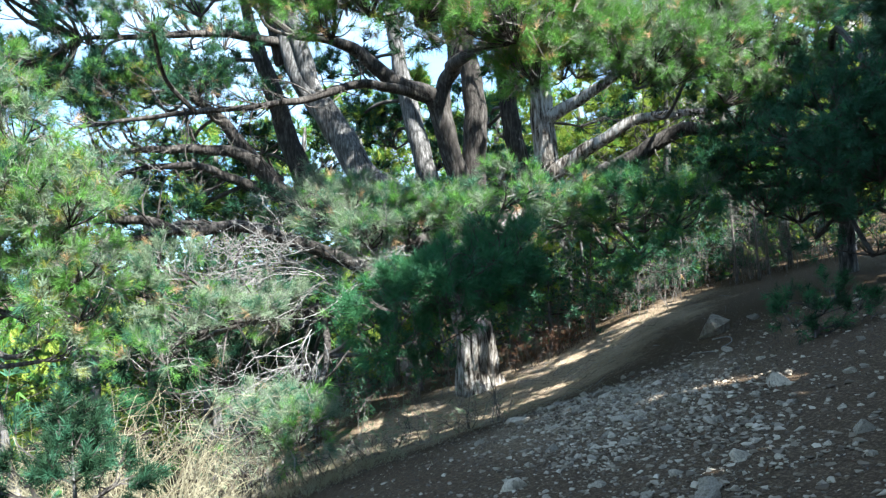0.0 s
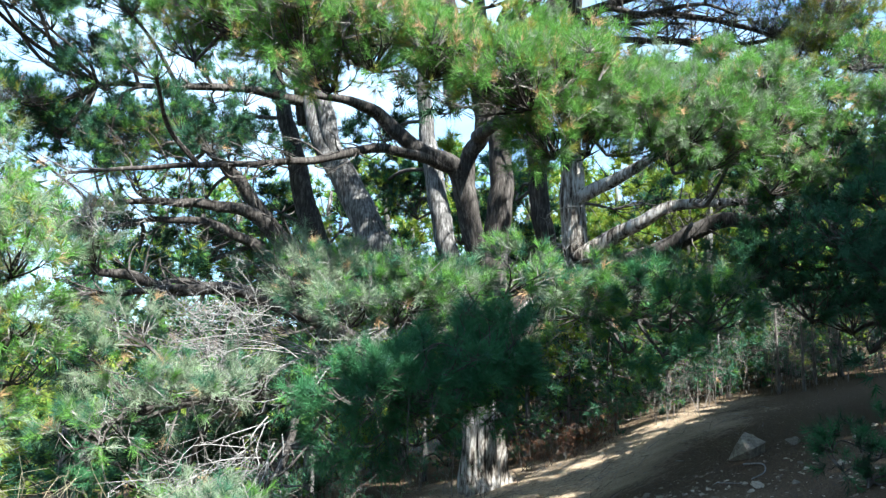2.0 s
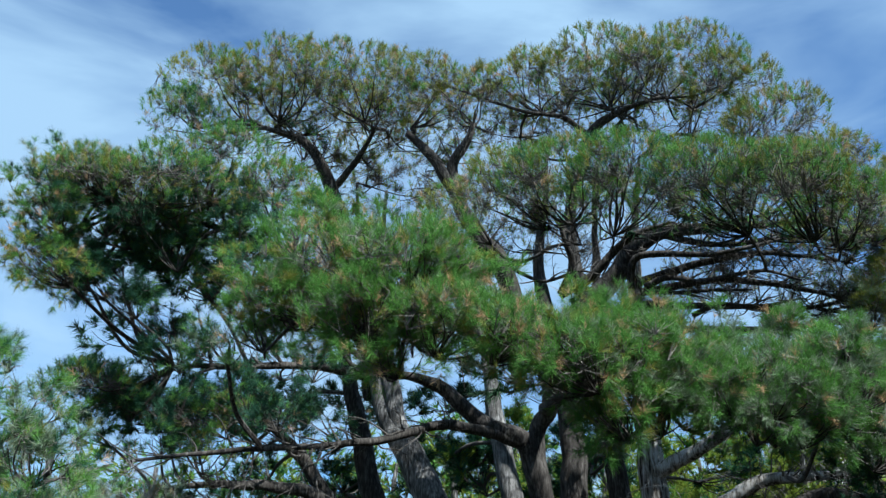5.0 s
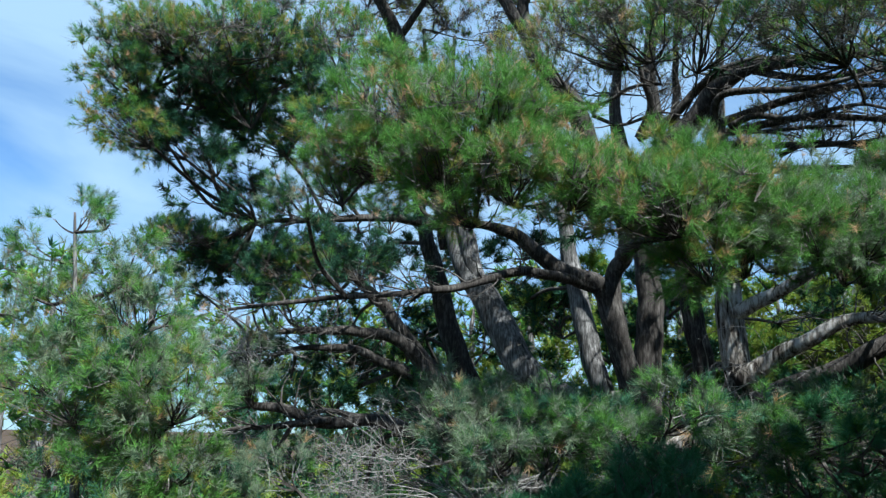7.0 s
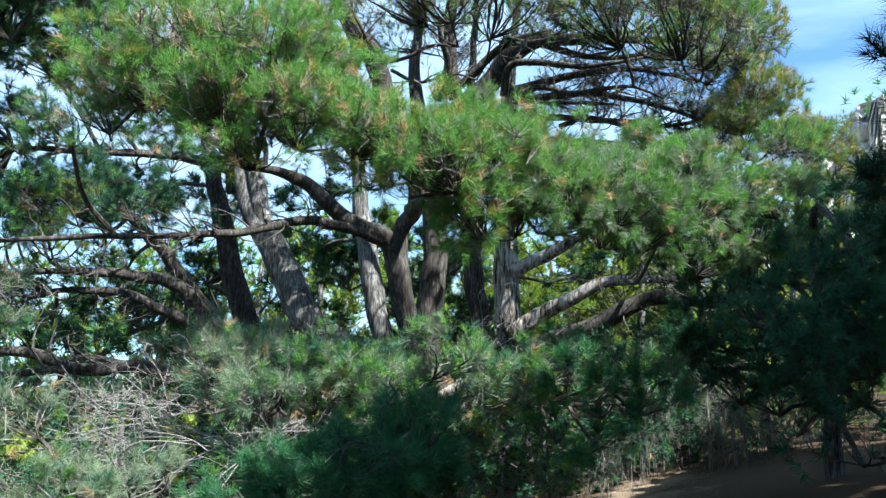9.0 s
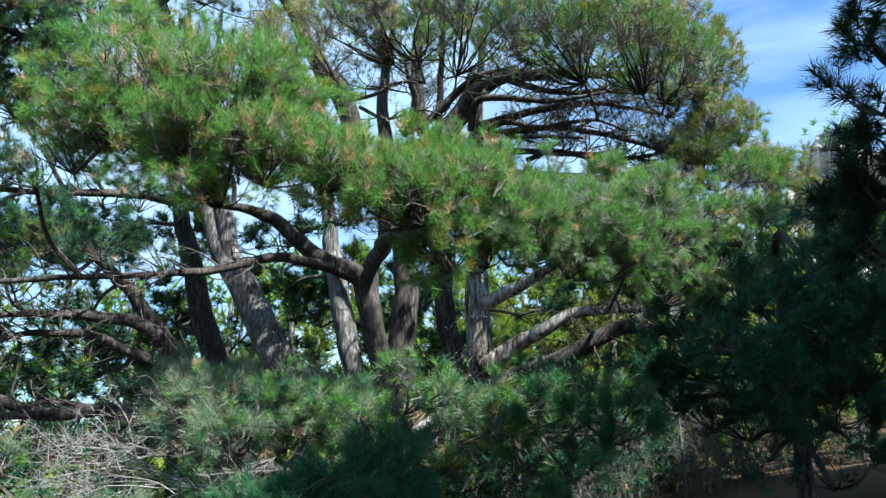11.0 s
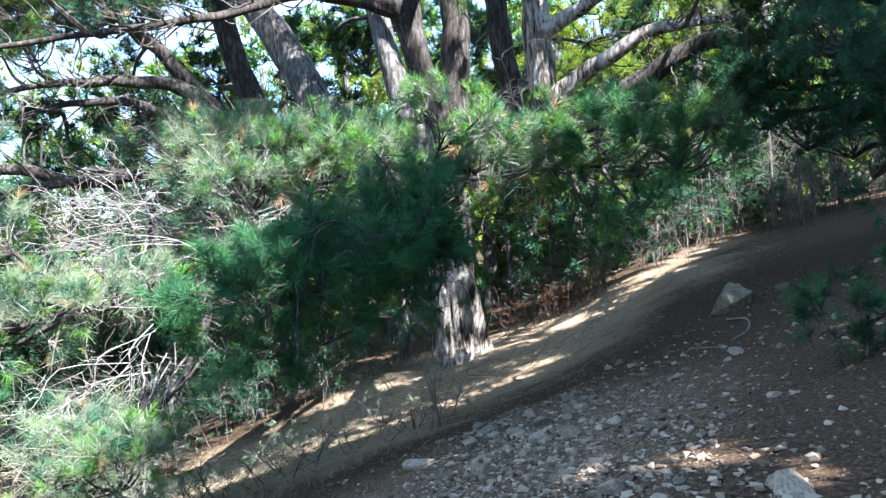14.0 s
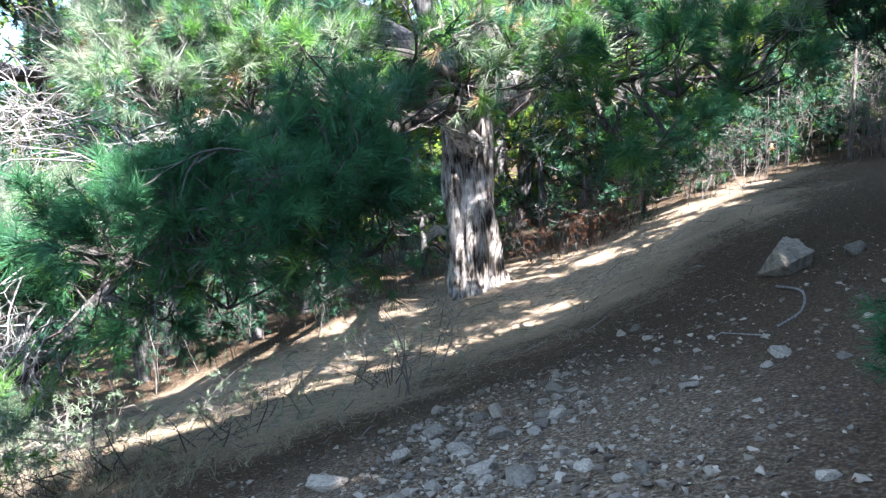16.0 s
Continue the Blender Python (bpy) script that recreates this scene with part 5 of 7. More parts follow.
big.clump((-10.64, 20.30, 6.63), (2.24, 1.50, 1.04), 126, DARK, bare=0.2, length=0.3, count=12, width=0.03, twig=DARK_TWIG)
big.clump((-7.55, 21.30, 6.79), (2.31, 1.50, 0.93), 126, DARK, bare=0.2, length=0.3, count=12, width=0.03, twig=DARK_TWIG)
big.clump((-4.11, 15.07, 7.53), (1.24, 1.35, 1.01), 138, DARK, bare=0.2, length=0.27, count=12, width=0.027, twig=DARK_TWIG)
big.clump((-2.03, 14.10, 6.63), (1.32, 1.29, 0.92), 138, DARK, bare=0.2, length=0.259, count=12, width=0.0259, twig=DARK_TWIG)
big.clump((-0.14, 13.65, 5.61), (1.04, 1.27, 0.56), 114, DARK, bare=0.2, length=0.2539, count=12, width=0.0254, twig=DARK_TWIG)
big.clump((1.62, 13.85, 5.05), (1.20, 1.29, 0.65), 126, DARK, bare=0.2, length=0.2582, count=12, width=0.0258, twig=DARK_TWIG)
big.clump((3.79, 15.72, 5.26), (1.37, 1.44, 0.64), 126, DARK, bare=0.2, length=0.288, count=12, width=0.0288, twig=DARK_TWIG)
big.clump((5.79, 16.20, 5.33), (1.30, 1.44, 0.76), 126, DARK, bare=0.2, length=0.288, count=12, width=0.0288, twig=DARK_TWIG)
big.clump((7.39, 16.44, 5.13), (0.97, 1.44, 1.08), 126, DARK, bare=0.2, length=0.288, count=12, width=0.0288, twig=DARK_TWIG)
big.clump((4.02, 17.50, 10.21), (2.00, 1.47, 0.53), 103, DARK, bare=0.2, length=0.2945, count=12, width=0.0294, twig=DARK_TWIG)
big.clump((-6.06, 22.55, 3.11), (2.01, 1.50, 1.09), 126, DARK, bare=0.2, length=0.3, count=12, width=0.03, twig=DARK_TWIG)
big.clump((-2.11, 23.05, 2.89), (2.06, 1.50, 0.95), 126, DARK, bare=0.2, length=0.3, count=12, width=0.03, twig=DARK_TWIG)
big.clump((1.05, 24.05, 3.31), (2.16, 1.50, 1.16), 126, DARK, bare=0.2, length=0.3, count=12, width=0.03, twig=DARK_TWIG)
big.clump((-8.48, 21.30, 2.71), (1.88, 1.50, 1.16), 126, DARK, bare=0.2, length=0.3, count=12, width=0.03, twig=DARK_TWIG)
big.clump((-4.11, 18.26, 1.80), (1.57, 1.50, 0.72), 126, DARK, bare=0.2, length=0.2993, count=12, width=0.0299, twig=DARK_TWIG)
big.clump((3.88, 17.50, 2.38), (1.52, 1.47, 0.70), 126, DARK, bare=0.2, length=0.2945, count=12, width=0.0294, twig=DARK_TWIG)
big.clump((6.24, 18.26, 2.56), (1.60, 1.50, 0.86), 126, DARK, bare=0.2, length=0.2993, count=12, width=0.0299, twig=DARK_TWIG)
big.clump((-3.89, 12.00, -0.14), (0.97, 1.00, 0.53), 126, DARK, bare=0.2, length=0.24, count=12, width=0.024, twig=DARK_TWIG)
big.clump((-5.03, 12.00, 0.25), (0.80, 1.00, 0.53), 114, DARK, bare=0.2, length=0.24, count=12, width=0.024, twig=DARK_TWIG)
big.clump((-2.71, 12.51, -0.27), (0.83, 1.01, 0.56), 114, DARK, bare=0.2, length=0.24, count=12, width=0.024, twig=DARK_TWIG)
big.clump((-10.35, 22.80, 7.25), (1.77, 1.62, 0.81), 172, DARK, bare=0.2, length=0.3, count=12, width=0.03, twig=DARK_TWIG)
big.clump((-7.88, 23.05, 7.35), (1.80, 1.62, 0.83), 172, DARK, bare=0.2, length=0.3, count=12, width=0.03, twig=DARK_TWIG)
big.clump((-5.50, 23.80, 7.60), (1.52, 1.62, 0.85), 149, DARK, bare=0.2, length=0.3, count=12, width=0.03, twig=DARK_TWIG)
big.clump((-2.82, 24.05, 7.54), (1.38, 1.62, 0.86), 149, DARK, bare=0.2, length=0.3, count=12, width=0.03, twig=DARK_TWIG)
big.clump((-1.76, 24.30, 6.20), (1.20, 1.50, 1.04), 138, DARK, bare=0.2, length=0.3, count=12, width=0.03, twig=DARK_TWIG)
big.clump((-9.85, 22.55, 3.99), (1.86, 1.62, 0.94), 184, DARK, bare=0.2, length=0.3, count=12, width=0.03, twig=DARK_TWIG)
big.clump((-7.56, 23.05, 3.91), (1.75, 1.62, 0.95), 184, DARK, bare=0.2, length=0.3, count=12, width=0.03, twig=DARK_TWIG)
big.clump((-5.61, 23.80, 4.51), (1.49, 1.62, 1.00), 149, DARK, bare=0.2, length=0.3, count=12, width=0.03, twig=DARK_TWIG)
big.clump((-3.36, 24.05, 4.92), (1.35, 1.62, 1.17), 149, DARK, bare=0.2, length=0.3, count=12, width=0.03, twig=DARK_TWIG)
big.clump((-1.89, 12.85, 2.50), (0.90, 0.90, 0.41), 252, PALEMIX, bare=1.8, twig=DEADWOOD, length=0.1760, width=0.0079, count=29)
big.clump((-1.26, 12.00, 1.95), (0.82, 0.82, 0.37), 264, PALEMIX, bare=1.8, twig=DEADWOOD)
big.clump((-0.57, 12.85, 2.29), (0.74, 0.82, 0.49), 229, COOL, bare=1.2, twig=DEADWOOD, length=0.1760, width=0.0079, count=29)
big.clump((0.18, 11.80, 1.90), (0.66, 0.80, 0.44), 264, COOL, bare=0.7, twig=DEADWOOD)
big.clump((1.38, 12.20, 2.29), (0.70, 0.83, 0.38), 163, COOL, bare=0.7, twig=DEADWOOD, length=0.1789, width=0.0080, count=29)
big.clump((2.58, 13.73, 2.01), (0.97, 0.97, 0.62), 213, COOL, bare=0.8, twig=DEADWOOD, length=0.2052, width=0.0093, count=29)
big.clump((4.13, 15.00, 2.62), (0.98, 0.98, 0.44), 115, COOL, bare=0.8, twig=DEADWOOD, length=0.2064, width=0.0104, count=29)
big.clump((4.48, 14.52, 1.95), (1.03, 1.03, 0.76), 213, COOL, bare=0.6, twig=DEADWOOD, length=0.2064, width=0.0093, count=29)
big.clump((5.81, 15.24, 2.85), (1.01, 1.01, 0.60), 106, SHADY, bare=0.8, twig=DARK_TWIG, length=0.2064, width=0.0104, count=29)
big.clump((1.81, 12.75, 1.98), (0.72, 0.88, 0.33), 141, COOL, bare=0.7, twig=DEADWOOD, length=0.1902, width=0.0086, count=29)
big.clump((1.84, 12.78, 2.25), (0.30, 0.78, 0.30), 78, PALEMIX, bare=0.6, twig=DEADWOOD, length=0.1775, width=0.0055, count=46)
big.clump((2.31, 13.50, 1.95), (0.27, 0.70, 0.35), 78, COOL, bare=1.2, twig=DEADWOOD, length=0.1872, width=0.0059, count=46)
big.clump((-1.57, 12.23, 2.19), (0.80, 0.80, 0.37), 333, PALEMIX, bare=1.6, twig=DEADWOOD, length=0.16, width=0.005, count=46)
big.clump((-0.01, 11.90, 2.02), (0.59, 0.80, 0.40), 276, COOL, bare=1.0, twig=DEADWOOD, length=0.16, width=0.005, count=46)
big.clump((-0.95, 11.60, 1.72), (0.44, 0.80, 0.24), 138, PALEMIX, bare=1.2, twig=DEADWOOD, length=0.16, width=0.005, count=46)
big.clump((3.31, 12.72, 2.07), (0.42, 1.08, 0.32), 63, SKIRT2, bare=0.8, length=0.21, width=0.007, count=46, twig=DARK_TWIG)
big.clump((3.76, 12.60, 1.78), (0.46, 1.08, 0.36), 78, SKIRT2, bare=0.8, length=0.21, width=0.007, count=46, twig=DARK_TWIG)
big.clump((4.36, 12.96, 1.90), (0.38, 1.08, 0.43), 63, SKIRT2, bare=0.8, length=0.21, width=0.007, count=46, twig=DARK_TWIG)
big.clump((2.95, 12.72, 1.39), (0.38, 0.84, 0.24), 63, SKIRT2, bare=0.5, length=0.21, width=0.007, count=46, twig=DARK_TWIG)
big.clump((3.58, 12.84, 1.31), (0.34, 0.84, 0.19), 42, SKIRT2, bare=0.6, length=0.21, width=0.007, count=46, twig=DARK_TWIG)
big.clump((0.36, 10.00, 1.22), (0.47, 0.80, 0.29), 195, SKIRT, bare=0.3, length=0.175, width=0.0058, count=46, twig=DARK_TWIG)
big.clump((0.04, 9.80, 0.89), (0.50, 0.80, 0.27), 195, SKIRT, bare=0.3, length=0.175, width=0.0058, count=46, twig=DARK_TWIG)
big.clump((-0.58, 9.80, 0.89), (0.44, 0.70, 0.26), 149, SKIRT, bare=0.3, length=0.175, width=0.0058, count=46, twig=DARK_TWIG)
big.clump((0.93, 10.30, 1.44), (0.34, 0.80, 0.34), 149, SKIRT, bare=0.3, length=0.175, width=0.0058, count=46, twig=DARK_TWIG)
big.clump((0.86, 10.30, 0.91), (0.31, 0.70, 0.35), 126, SKIRT, bare=0.4, length=0.175, width=0.0058, count=46, twig=DARK_TWIG)
big.clump((0.59, 10.00, 0.78), (0.37, 0.70, 0.22), 126, SKIRT, bare=0.5, length=0.175, width=0.0058, count=46, twig=DARK_TWIG)
big.clump((1.13, 10.90, 1.52), (0.20, 0.51, 0.25), 57, SKIRT, bare=0.5, length=0.175, width=0.0058, count=46, twig=DARK_TWIG)
big.clump((-2.80, 11.40, 0.75), (0.75, 0.80, 0.33), 218, PALEMIX, bare=0.5, twig=DEADWOOD, length=0.16, width=0.005, count=46)
big.clump((-3.51, 11.00, 0.65), (0.73, 0.80, 0.36), 218, PALEMIX, bare=0.5, twig=DEADWOOD, length=0.16, width=0.005, count=46)
big.clump((-3.85, 10.60, 0.27), (0.47, 0.70, 0.23), 126, COOL, bare=0.4, twig=DEADWOOD, length=0.16, width=0.005, count=46)
big.clump((-2.42, 9.60, -0.59), (0.77, 0.80, 0.35), 264, PALEMIX, bare=0.4, twig=DEADWOOD, length=0.16, width=0.005, count=46)
big.clump((-1.79, 9.60, -0.68), (0.42, 0.70, 0.35), 149, COOL, bare=0.4, twig=DEADWOOD, length=0.16, width=0.005, count=46)
big.clump((-1.50, 12.51, 2.35), (1.01, 1.01, 0.46), 218, PALEMIX, bare=1.2, twig=DEADWOOD, length=0.16, width=0.005, count=46)
big.clump((-0.54, 12.00, 1.85), (0.88, 0.88, 0.44), 218, COOL, bare=0.8, twig=DEADWOOD, length=0.16, width=0.005, count=46)
big.clump((-3.87, 11.20, 1.47), (0.41, 0.60, 0.29), 80, PALEMIX, bare=0.6, twig=DEADWOOD, length=0.16, width=0.005, count=46)
big.clump((-4.30, 11.00, 1.16), (0.40, 0.60, 0.24), 69, PALEMIX, bare=0.6, twig=DEADWOOD, length=0.16, width=0.005, count=46)
big.clump((-7.17, 15.05, 3.67), (1.14, 1.14, 0.58), 187, PALEMIX, bare=1.6, twig=DEADWOOD, length=0.2, width=0.0071, count=46)
big.clump((-6.96, 14.80, 2.96), (0.90, 1.00, 0.45), 126, PALEMIX, bare=1.8, twig=DEADWOOD, length=0.2, width=0.0063, count=46)

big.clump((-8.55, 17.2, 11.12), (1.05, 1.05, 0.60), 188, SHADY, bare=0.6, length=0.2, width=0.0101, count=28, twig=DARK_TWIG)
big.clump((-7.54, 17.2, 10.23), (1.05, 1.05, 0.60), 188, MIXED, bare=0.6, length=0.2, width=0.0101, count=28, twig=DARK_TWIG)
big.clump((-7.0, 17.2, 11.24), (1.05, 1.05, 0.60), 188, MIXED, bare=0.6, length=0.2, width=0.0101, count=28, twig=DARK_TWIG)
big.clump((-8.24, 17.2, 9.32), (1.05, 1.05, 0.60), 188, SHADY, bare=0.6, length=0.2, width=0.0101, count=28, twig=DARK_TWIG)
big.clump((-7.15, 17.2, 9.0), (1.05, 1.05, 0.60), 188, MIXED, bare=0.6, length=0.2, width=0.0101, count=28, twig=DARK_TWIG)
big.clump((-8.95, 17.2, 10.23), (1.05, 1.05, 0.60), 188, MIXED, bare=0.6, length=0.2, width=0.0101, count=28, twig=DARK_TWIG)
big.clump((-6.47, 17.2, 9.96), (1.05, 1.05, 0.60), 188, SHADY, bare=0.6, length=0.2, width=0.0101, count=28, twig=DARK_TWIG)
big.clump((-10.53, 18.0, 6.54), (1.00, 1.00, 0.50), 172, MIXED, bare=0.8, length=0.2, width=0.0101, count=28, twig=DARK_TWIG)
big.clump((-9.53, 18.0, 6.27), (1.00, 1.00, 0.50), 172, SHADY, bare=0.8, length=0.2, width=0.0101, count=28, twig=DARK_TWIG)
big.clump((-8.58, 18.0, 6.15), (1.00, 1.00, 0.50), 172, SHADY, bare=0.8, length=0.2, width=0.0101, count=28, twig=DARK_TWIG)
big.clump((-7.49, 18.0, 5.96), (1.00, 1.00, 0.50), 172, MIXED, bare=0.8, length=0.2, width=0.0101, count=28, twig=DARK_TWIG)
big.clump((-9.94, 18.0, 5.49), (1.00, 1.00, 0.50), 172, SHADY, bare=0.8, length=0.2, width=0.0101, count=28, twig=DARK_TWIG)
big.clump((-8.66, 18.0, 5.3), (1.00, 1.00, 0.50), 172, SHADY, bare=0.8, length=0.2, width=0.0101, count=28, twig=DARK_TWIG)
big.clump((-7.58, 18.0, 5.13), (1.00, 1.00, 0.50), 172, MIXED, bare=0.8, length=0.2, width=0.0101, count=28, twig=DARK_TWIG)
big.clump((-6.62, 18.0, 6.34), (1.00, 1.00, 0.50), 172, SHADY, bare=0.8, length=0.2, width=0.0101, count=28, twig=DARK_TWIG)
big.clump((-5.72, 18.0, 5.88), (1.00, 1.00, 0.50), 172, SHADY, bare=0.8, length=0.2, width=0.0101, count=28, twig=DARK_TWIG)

big.clump((-0.91, 10.3, 0.67), (0.40, 0.60, 0.26), 105, SKIRT2, bare=0.4, length=0.175, width=0.0058, count=44, twig=DARK_TWIG)
big.clump((-0.51, 10.3, 0.83), (0.40, 0.60, 0.26), 105, SKIRT, bare=0.4, length=0.175, width=0.0058, count=44, twig=DARK_TWIG)
big.clump((-0.08, 10.3, 0.94), (0.40, 0.60, 0.26), 105, SKIRT, bare=0.4, length=0.175, width=0.0058, count=44, twig=DARK_TWIG)
big.clump((0.34, 10.3, 1.02), (0.40, 0.60, 0.26), 105, SKIRT2, bare=0.4, length=0.175, width=0.0058, count=44, twig=DARK_TWIG)
big.clump((0.78, 10.3, 1.12), (0.40, 0.60, 0.26), 105, SKIRT, bare=0.4, length=0.175, width=0.0058, count=44, twig=DARK_TWIG)
big.clump((-0.61, 10.3, 0.34), (0.40, 0.60, 0.26), 105, SKIRT, bare=0.4, length=0.175, width=0.0058, count=44, twig=DARK_TWIG)
big.clump((-0.16, 10.3, 0.4), (0.40, 0.60, 0.26), 105, SKIRT2, bare=0.4, length=0.175, width=0.0058, count=44, twig=DARK_TWIG)
big.clump((1.15, 10.3, 0.74), (0.40, 0.60, 0.26), 105, SKIRT2, bare=0.4, length=0.175, width=0.0058, count=44, twig=DARK_TWIG)
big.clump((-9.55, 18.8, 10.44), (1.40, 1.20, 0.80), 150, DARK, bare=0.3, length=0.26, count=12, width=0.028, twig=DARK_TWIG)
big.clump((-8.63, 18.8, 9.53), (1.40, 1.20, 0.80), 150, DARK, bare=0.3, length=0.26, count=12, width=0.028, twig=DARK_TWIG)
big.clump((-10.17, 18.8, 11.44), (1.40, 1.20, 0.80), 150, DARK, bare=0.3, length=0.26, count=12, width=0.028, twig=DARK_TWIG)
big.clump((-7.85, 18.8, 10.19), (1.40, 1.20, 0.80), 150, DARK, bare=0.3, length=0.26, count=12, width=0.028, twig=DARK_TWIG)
big.clump((6.15, 14.60, 5.41), (0.62, 0.62, 0.46), 190, FRONT_PALE, bare=0.9)
big.clump((6.78, 14.60, 5.47), (0.63, 0.63, 0.47), 190, FRONT_PALE, bare=0.9)
big.clump((6.41, 14.60, 4.83), (0.62, 0.62, 0.46), 190, FRONT_PALE, bare=0.9)
big.clump((7.03, 14.60, 4.74), (0.63, 0.63, 0.47), 190, FRONT_PALE, bare=0.9)
big.clump((5.63, 14.60, 4.67), (0.61, 0.61, 0.45), 190, FRONT_PALE, bare=0.9)
big.clump((7.33, 14.60, 5.21), (0.64, 0.64, 0.48), 190, FRONT_PALE, bare=0.9)
big.clump((5.90, 14.60, 4.17), (0.61, 0.61, 0.45), 190, FRONT_PALE, bare=0.9)
big.clump((6.62, 14.60, 4.17), (0.62, 0.62, 0.46), 190, FRONT_PALE, bare=0.9)
big.clump((8.19, 17.60, 9.61), (0.69, 0.69, 0.51), 170, FRINGE, bare=1.6)
big.clump((8.49, 17.60, 8.63), (0.68, 0.68, 0.51), 170, FRINGE, bare=1.6)
big.clump((7.86, 17.60, 8.00), (0.66, 0.66, 0.49), 170, FRINGE, bare=1.6)
big.clump((7.40, 17.60, 8.96), (0.67, 0.67, 0.50), 170, FRINGE, bare=1.6)
big.clump((7.42, 17.60, 7.45), (0.65, 0.65, 0.49), 170, FRINGE, bare=1.6)
big.clump((8.32, 17.60, 7.67), (0.66, 0.66, 0.50), 170, FRINGE, bare=1.6)
big.clump((8.74, 17.60, 8.22), (0.67, 0.67, 0.51), 170, FRINGE, bare=1.6)
big.clump((2.53, 12.50, 4.60), (0.52, 0.52, 0.34), 170, FRONT_PALE, bare=0.6)
big.clump((3.18, 12.60, 4.64), (0.52, 0.52, 0.34), 170, FRONT_PALE, bare=0.6)
big.clump((3.91, 12.80, 4.65), (0.52, 0.52, 0.34), 170, FRONT_PALE, bare=0.6)
big.clump((4.64, 13.00, 4.70), (0.52, 0.52, 0.34), 170, FRONT_PALE, bare=0.6)
big.clump((5.34, 13.30, 4.87), (0.52, 0.52, 0.34), 170, FRONT_PALE, bare=0.6)
big.clump((3.64, 13.00, 4.33), (0.52, 0.52, 0.34), 170, FRONT_PALE, bare=0.6)
big.clump((4.57, 13.30, 4.33), (0.52, 0.52, 0.34), 170, FRONT_PALE, bare=0.6)
big.clump((2.34, 12.30, 4.89), (0.52, 0.52, 0.34), 170, FRONT_PALE, bare=0.6)
big.clump((5.23, 13.40, 5.47), (0.52, 0.52, 0.34), 170, FRONT_PALE, bare=0.6)

# ---- young pine in the light ----
young = sapling((-5.9, 10.6), (-7.0, 10.5, 5.1), 0.085, "young pine with soft green needles and a bare leading shoot", 21)
young.clump((-6.98, 10.50, 4.98), (0.24, 0.40, 0.36), 70, COOL, bare=0.2)
young.clump((-7.32, 10.50, 4.52), (0.33, 0.80, 0.23), 44, YOUNG, bare=0.2)
young.clump((-6.35, 10.40, 4.86), (0.11, 0.80, 0.11), 10, YOUNG, bare=0.2)
young.clump((-7.75, 10.60, 4.06), (0.37, 0.80, 0.33), 68, YOUNG, bare=0.2)
young.clump((-5.74, 10.30, 4.16), (0.35, 0.80, 0.35), 153, YOUNG, bare=0.5, count=30, width=0.0072)
young.clump((-6.56, 10.50, 3.83), (0.63, 0.80, 0.40), 204, YOUNG, bare=0.5, count=30, width=0.0072)
young.clump((-5.31, 10.10, 3.50), (0.44, 1.00, 0.37), 204, YOUNG, bare=0.5, count=30, width=0.0072)
young.clump((-6.95, 10.40, 3.43), (0.63, 0.80, 0.39), 221, YOUNG, bare=0.5, count=30, width=0.0072)
young.clump((-6.30, 10.30, 2.88), (0.83, 0.83, 0.41), 391, YOUNG, bare=0.5, count=30, width=0.0072)
young.clump((-5.13, 10.00, 2.77), (0.56, 1.00, 0.42), 323, YOUNG, bare=0.5, count=30, width=0.0072)
young.clump((-7.08, 10.20, 2.73), (0.60, 0.80, 0.53), 323, YOUNG, bare=0.5, count=30, width=0.0072)
young.clump((-6.03, 10.00, 2.30), (0.92, 0.92, 0.39), 391, YOUNG, bare=0.5, count=30, width=0.0072)
young.clump((-4.60, 9.90, 2.36), (0.54, 1.00, 0.41), 255, YOUNG, bare=0.5, count=30, width=0.0072)
young.clump((-7.12, 10.40, 1.69), (0.68, 0.80, 0.45), 238, YOUNG, bare=0.5, count=30, width=0.0072)
young.clump((-5.78, 10.20, 1.43), (0.64, 0.80, 0.36), 204, YOUNG, bare=0.5, count=30, width=0.0072)
young.clump((-5.44, 10.40, 2.53), (0.46, 0.80, 0.53), 289, YOUNG, bare=0.5, count=30, width=0.0072)
young.clump((-5.12, 10.20, 1.83), (0.60, 0.80, 0.45), 340, YOUNG, bare=0.5, count=30, width=0.0072)
young.clump((-5.26, 10.00, 1.10), (0.51, 0.80, 0.44), 187, YOUNG, bare=0.5, count=30, width=0.0072)
young.clump((-4.60, 10.00, 1.08), (0.44, 1.00, 0.37), 102, YOUNG, bare=0.5, count=30, width=0.0072)
young.clump((-5.03, 9.80, 0.53), (0.57, 1.00, 0.29), 85, YOUNG, bare=0.5, count=30, width=0.0072)
young.clump((-4.65, 10.00, 1.59), (0.37, 0.80, 0.37), 153, YOUNG, bare=0.5, count=30, width=0.0072)

# ---- further young pine and dark seedling ----
edge = sapling((-10.6, 13.6), (-10.9, 13.6, 5.0), 0.07, "slim young pine at the edge of the clearing", 22)
edge.clump((-11.46, 13.60, 5.36), (0.34, 0.80, 0.45), 60, COOL, bare=0.2)
edge.clump((-11.24, 13.60, 4.44), (0.67, 1.00, 0.56), 120, COOL, bare=0.2)
edge.clump((-12.24, 13.60, 4.58), (0.68, 1.00, 0.79), 120, COOL, bare=0.2)
edge.clump((-11.32, 13.40, 3.44), (1.07, 1.00, 0.64), 170, COOL, bare=0.2)
seedling = sapling((-2.9, 6.2), (-2.9, 6.2, 0.18), 0.03, "small dark green pine seedling in dry grass", 23)
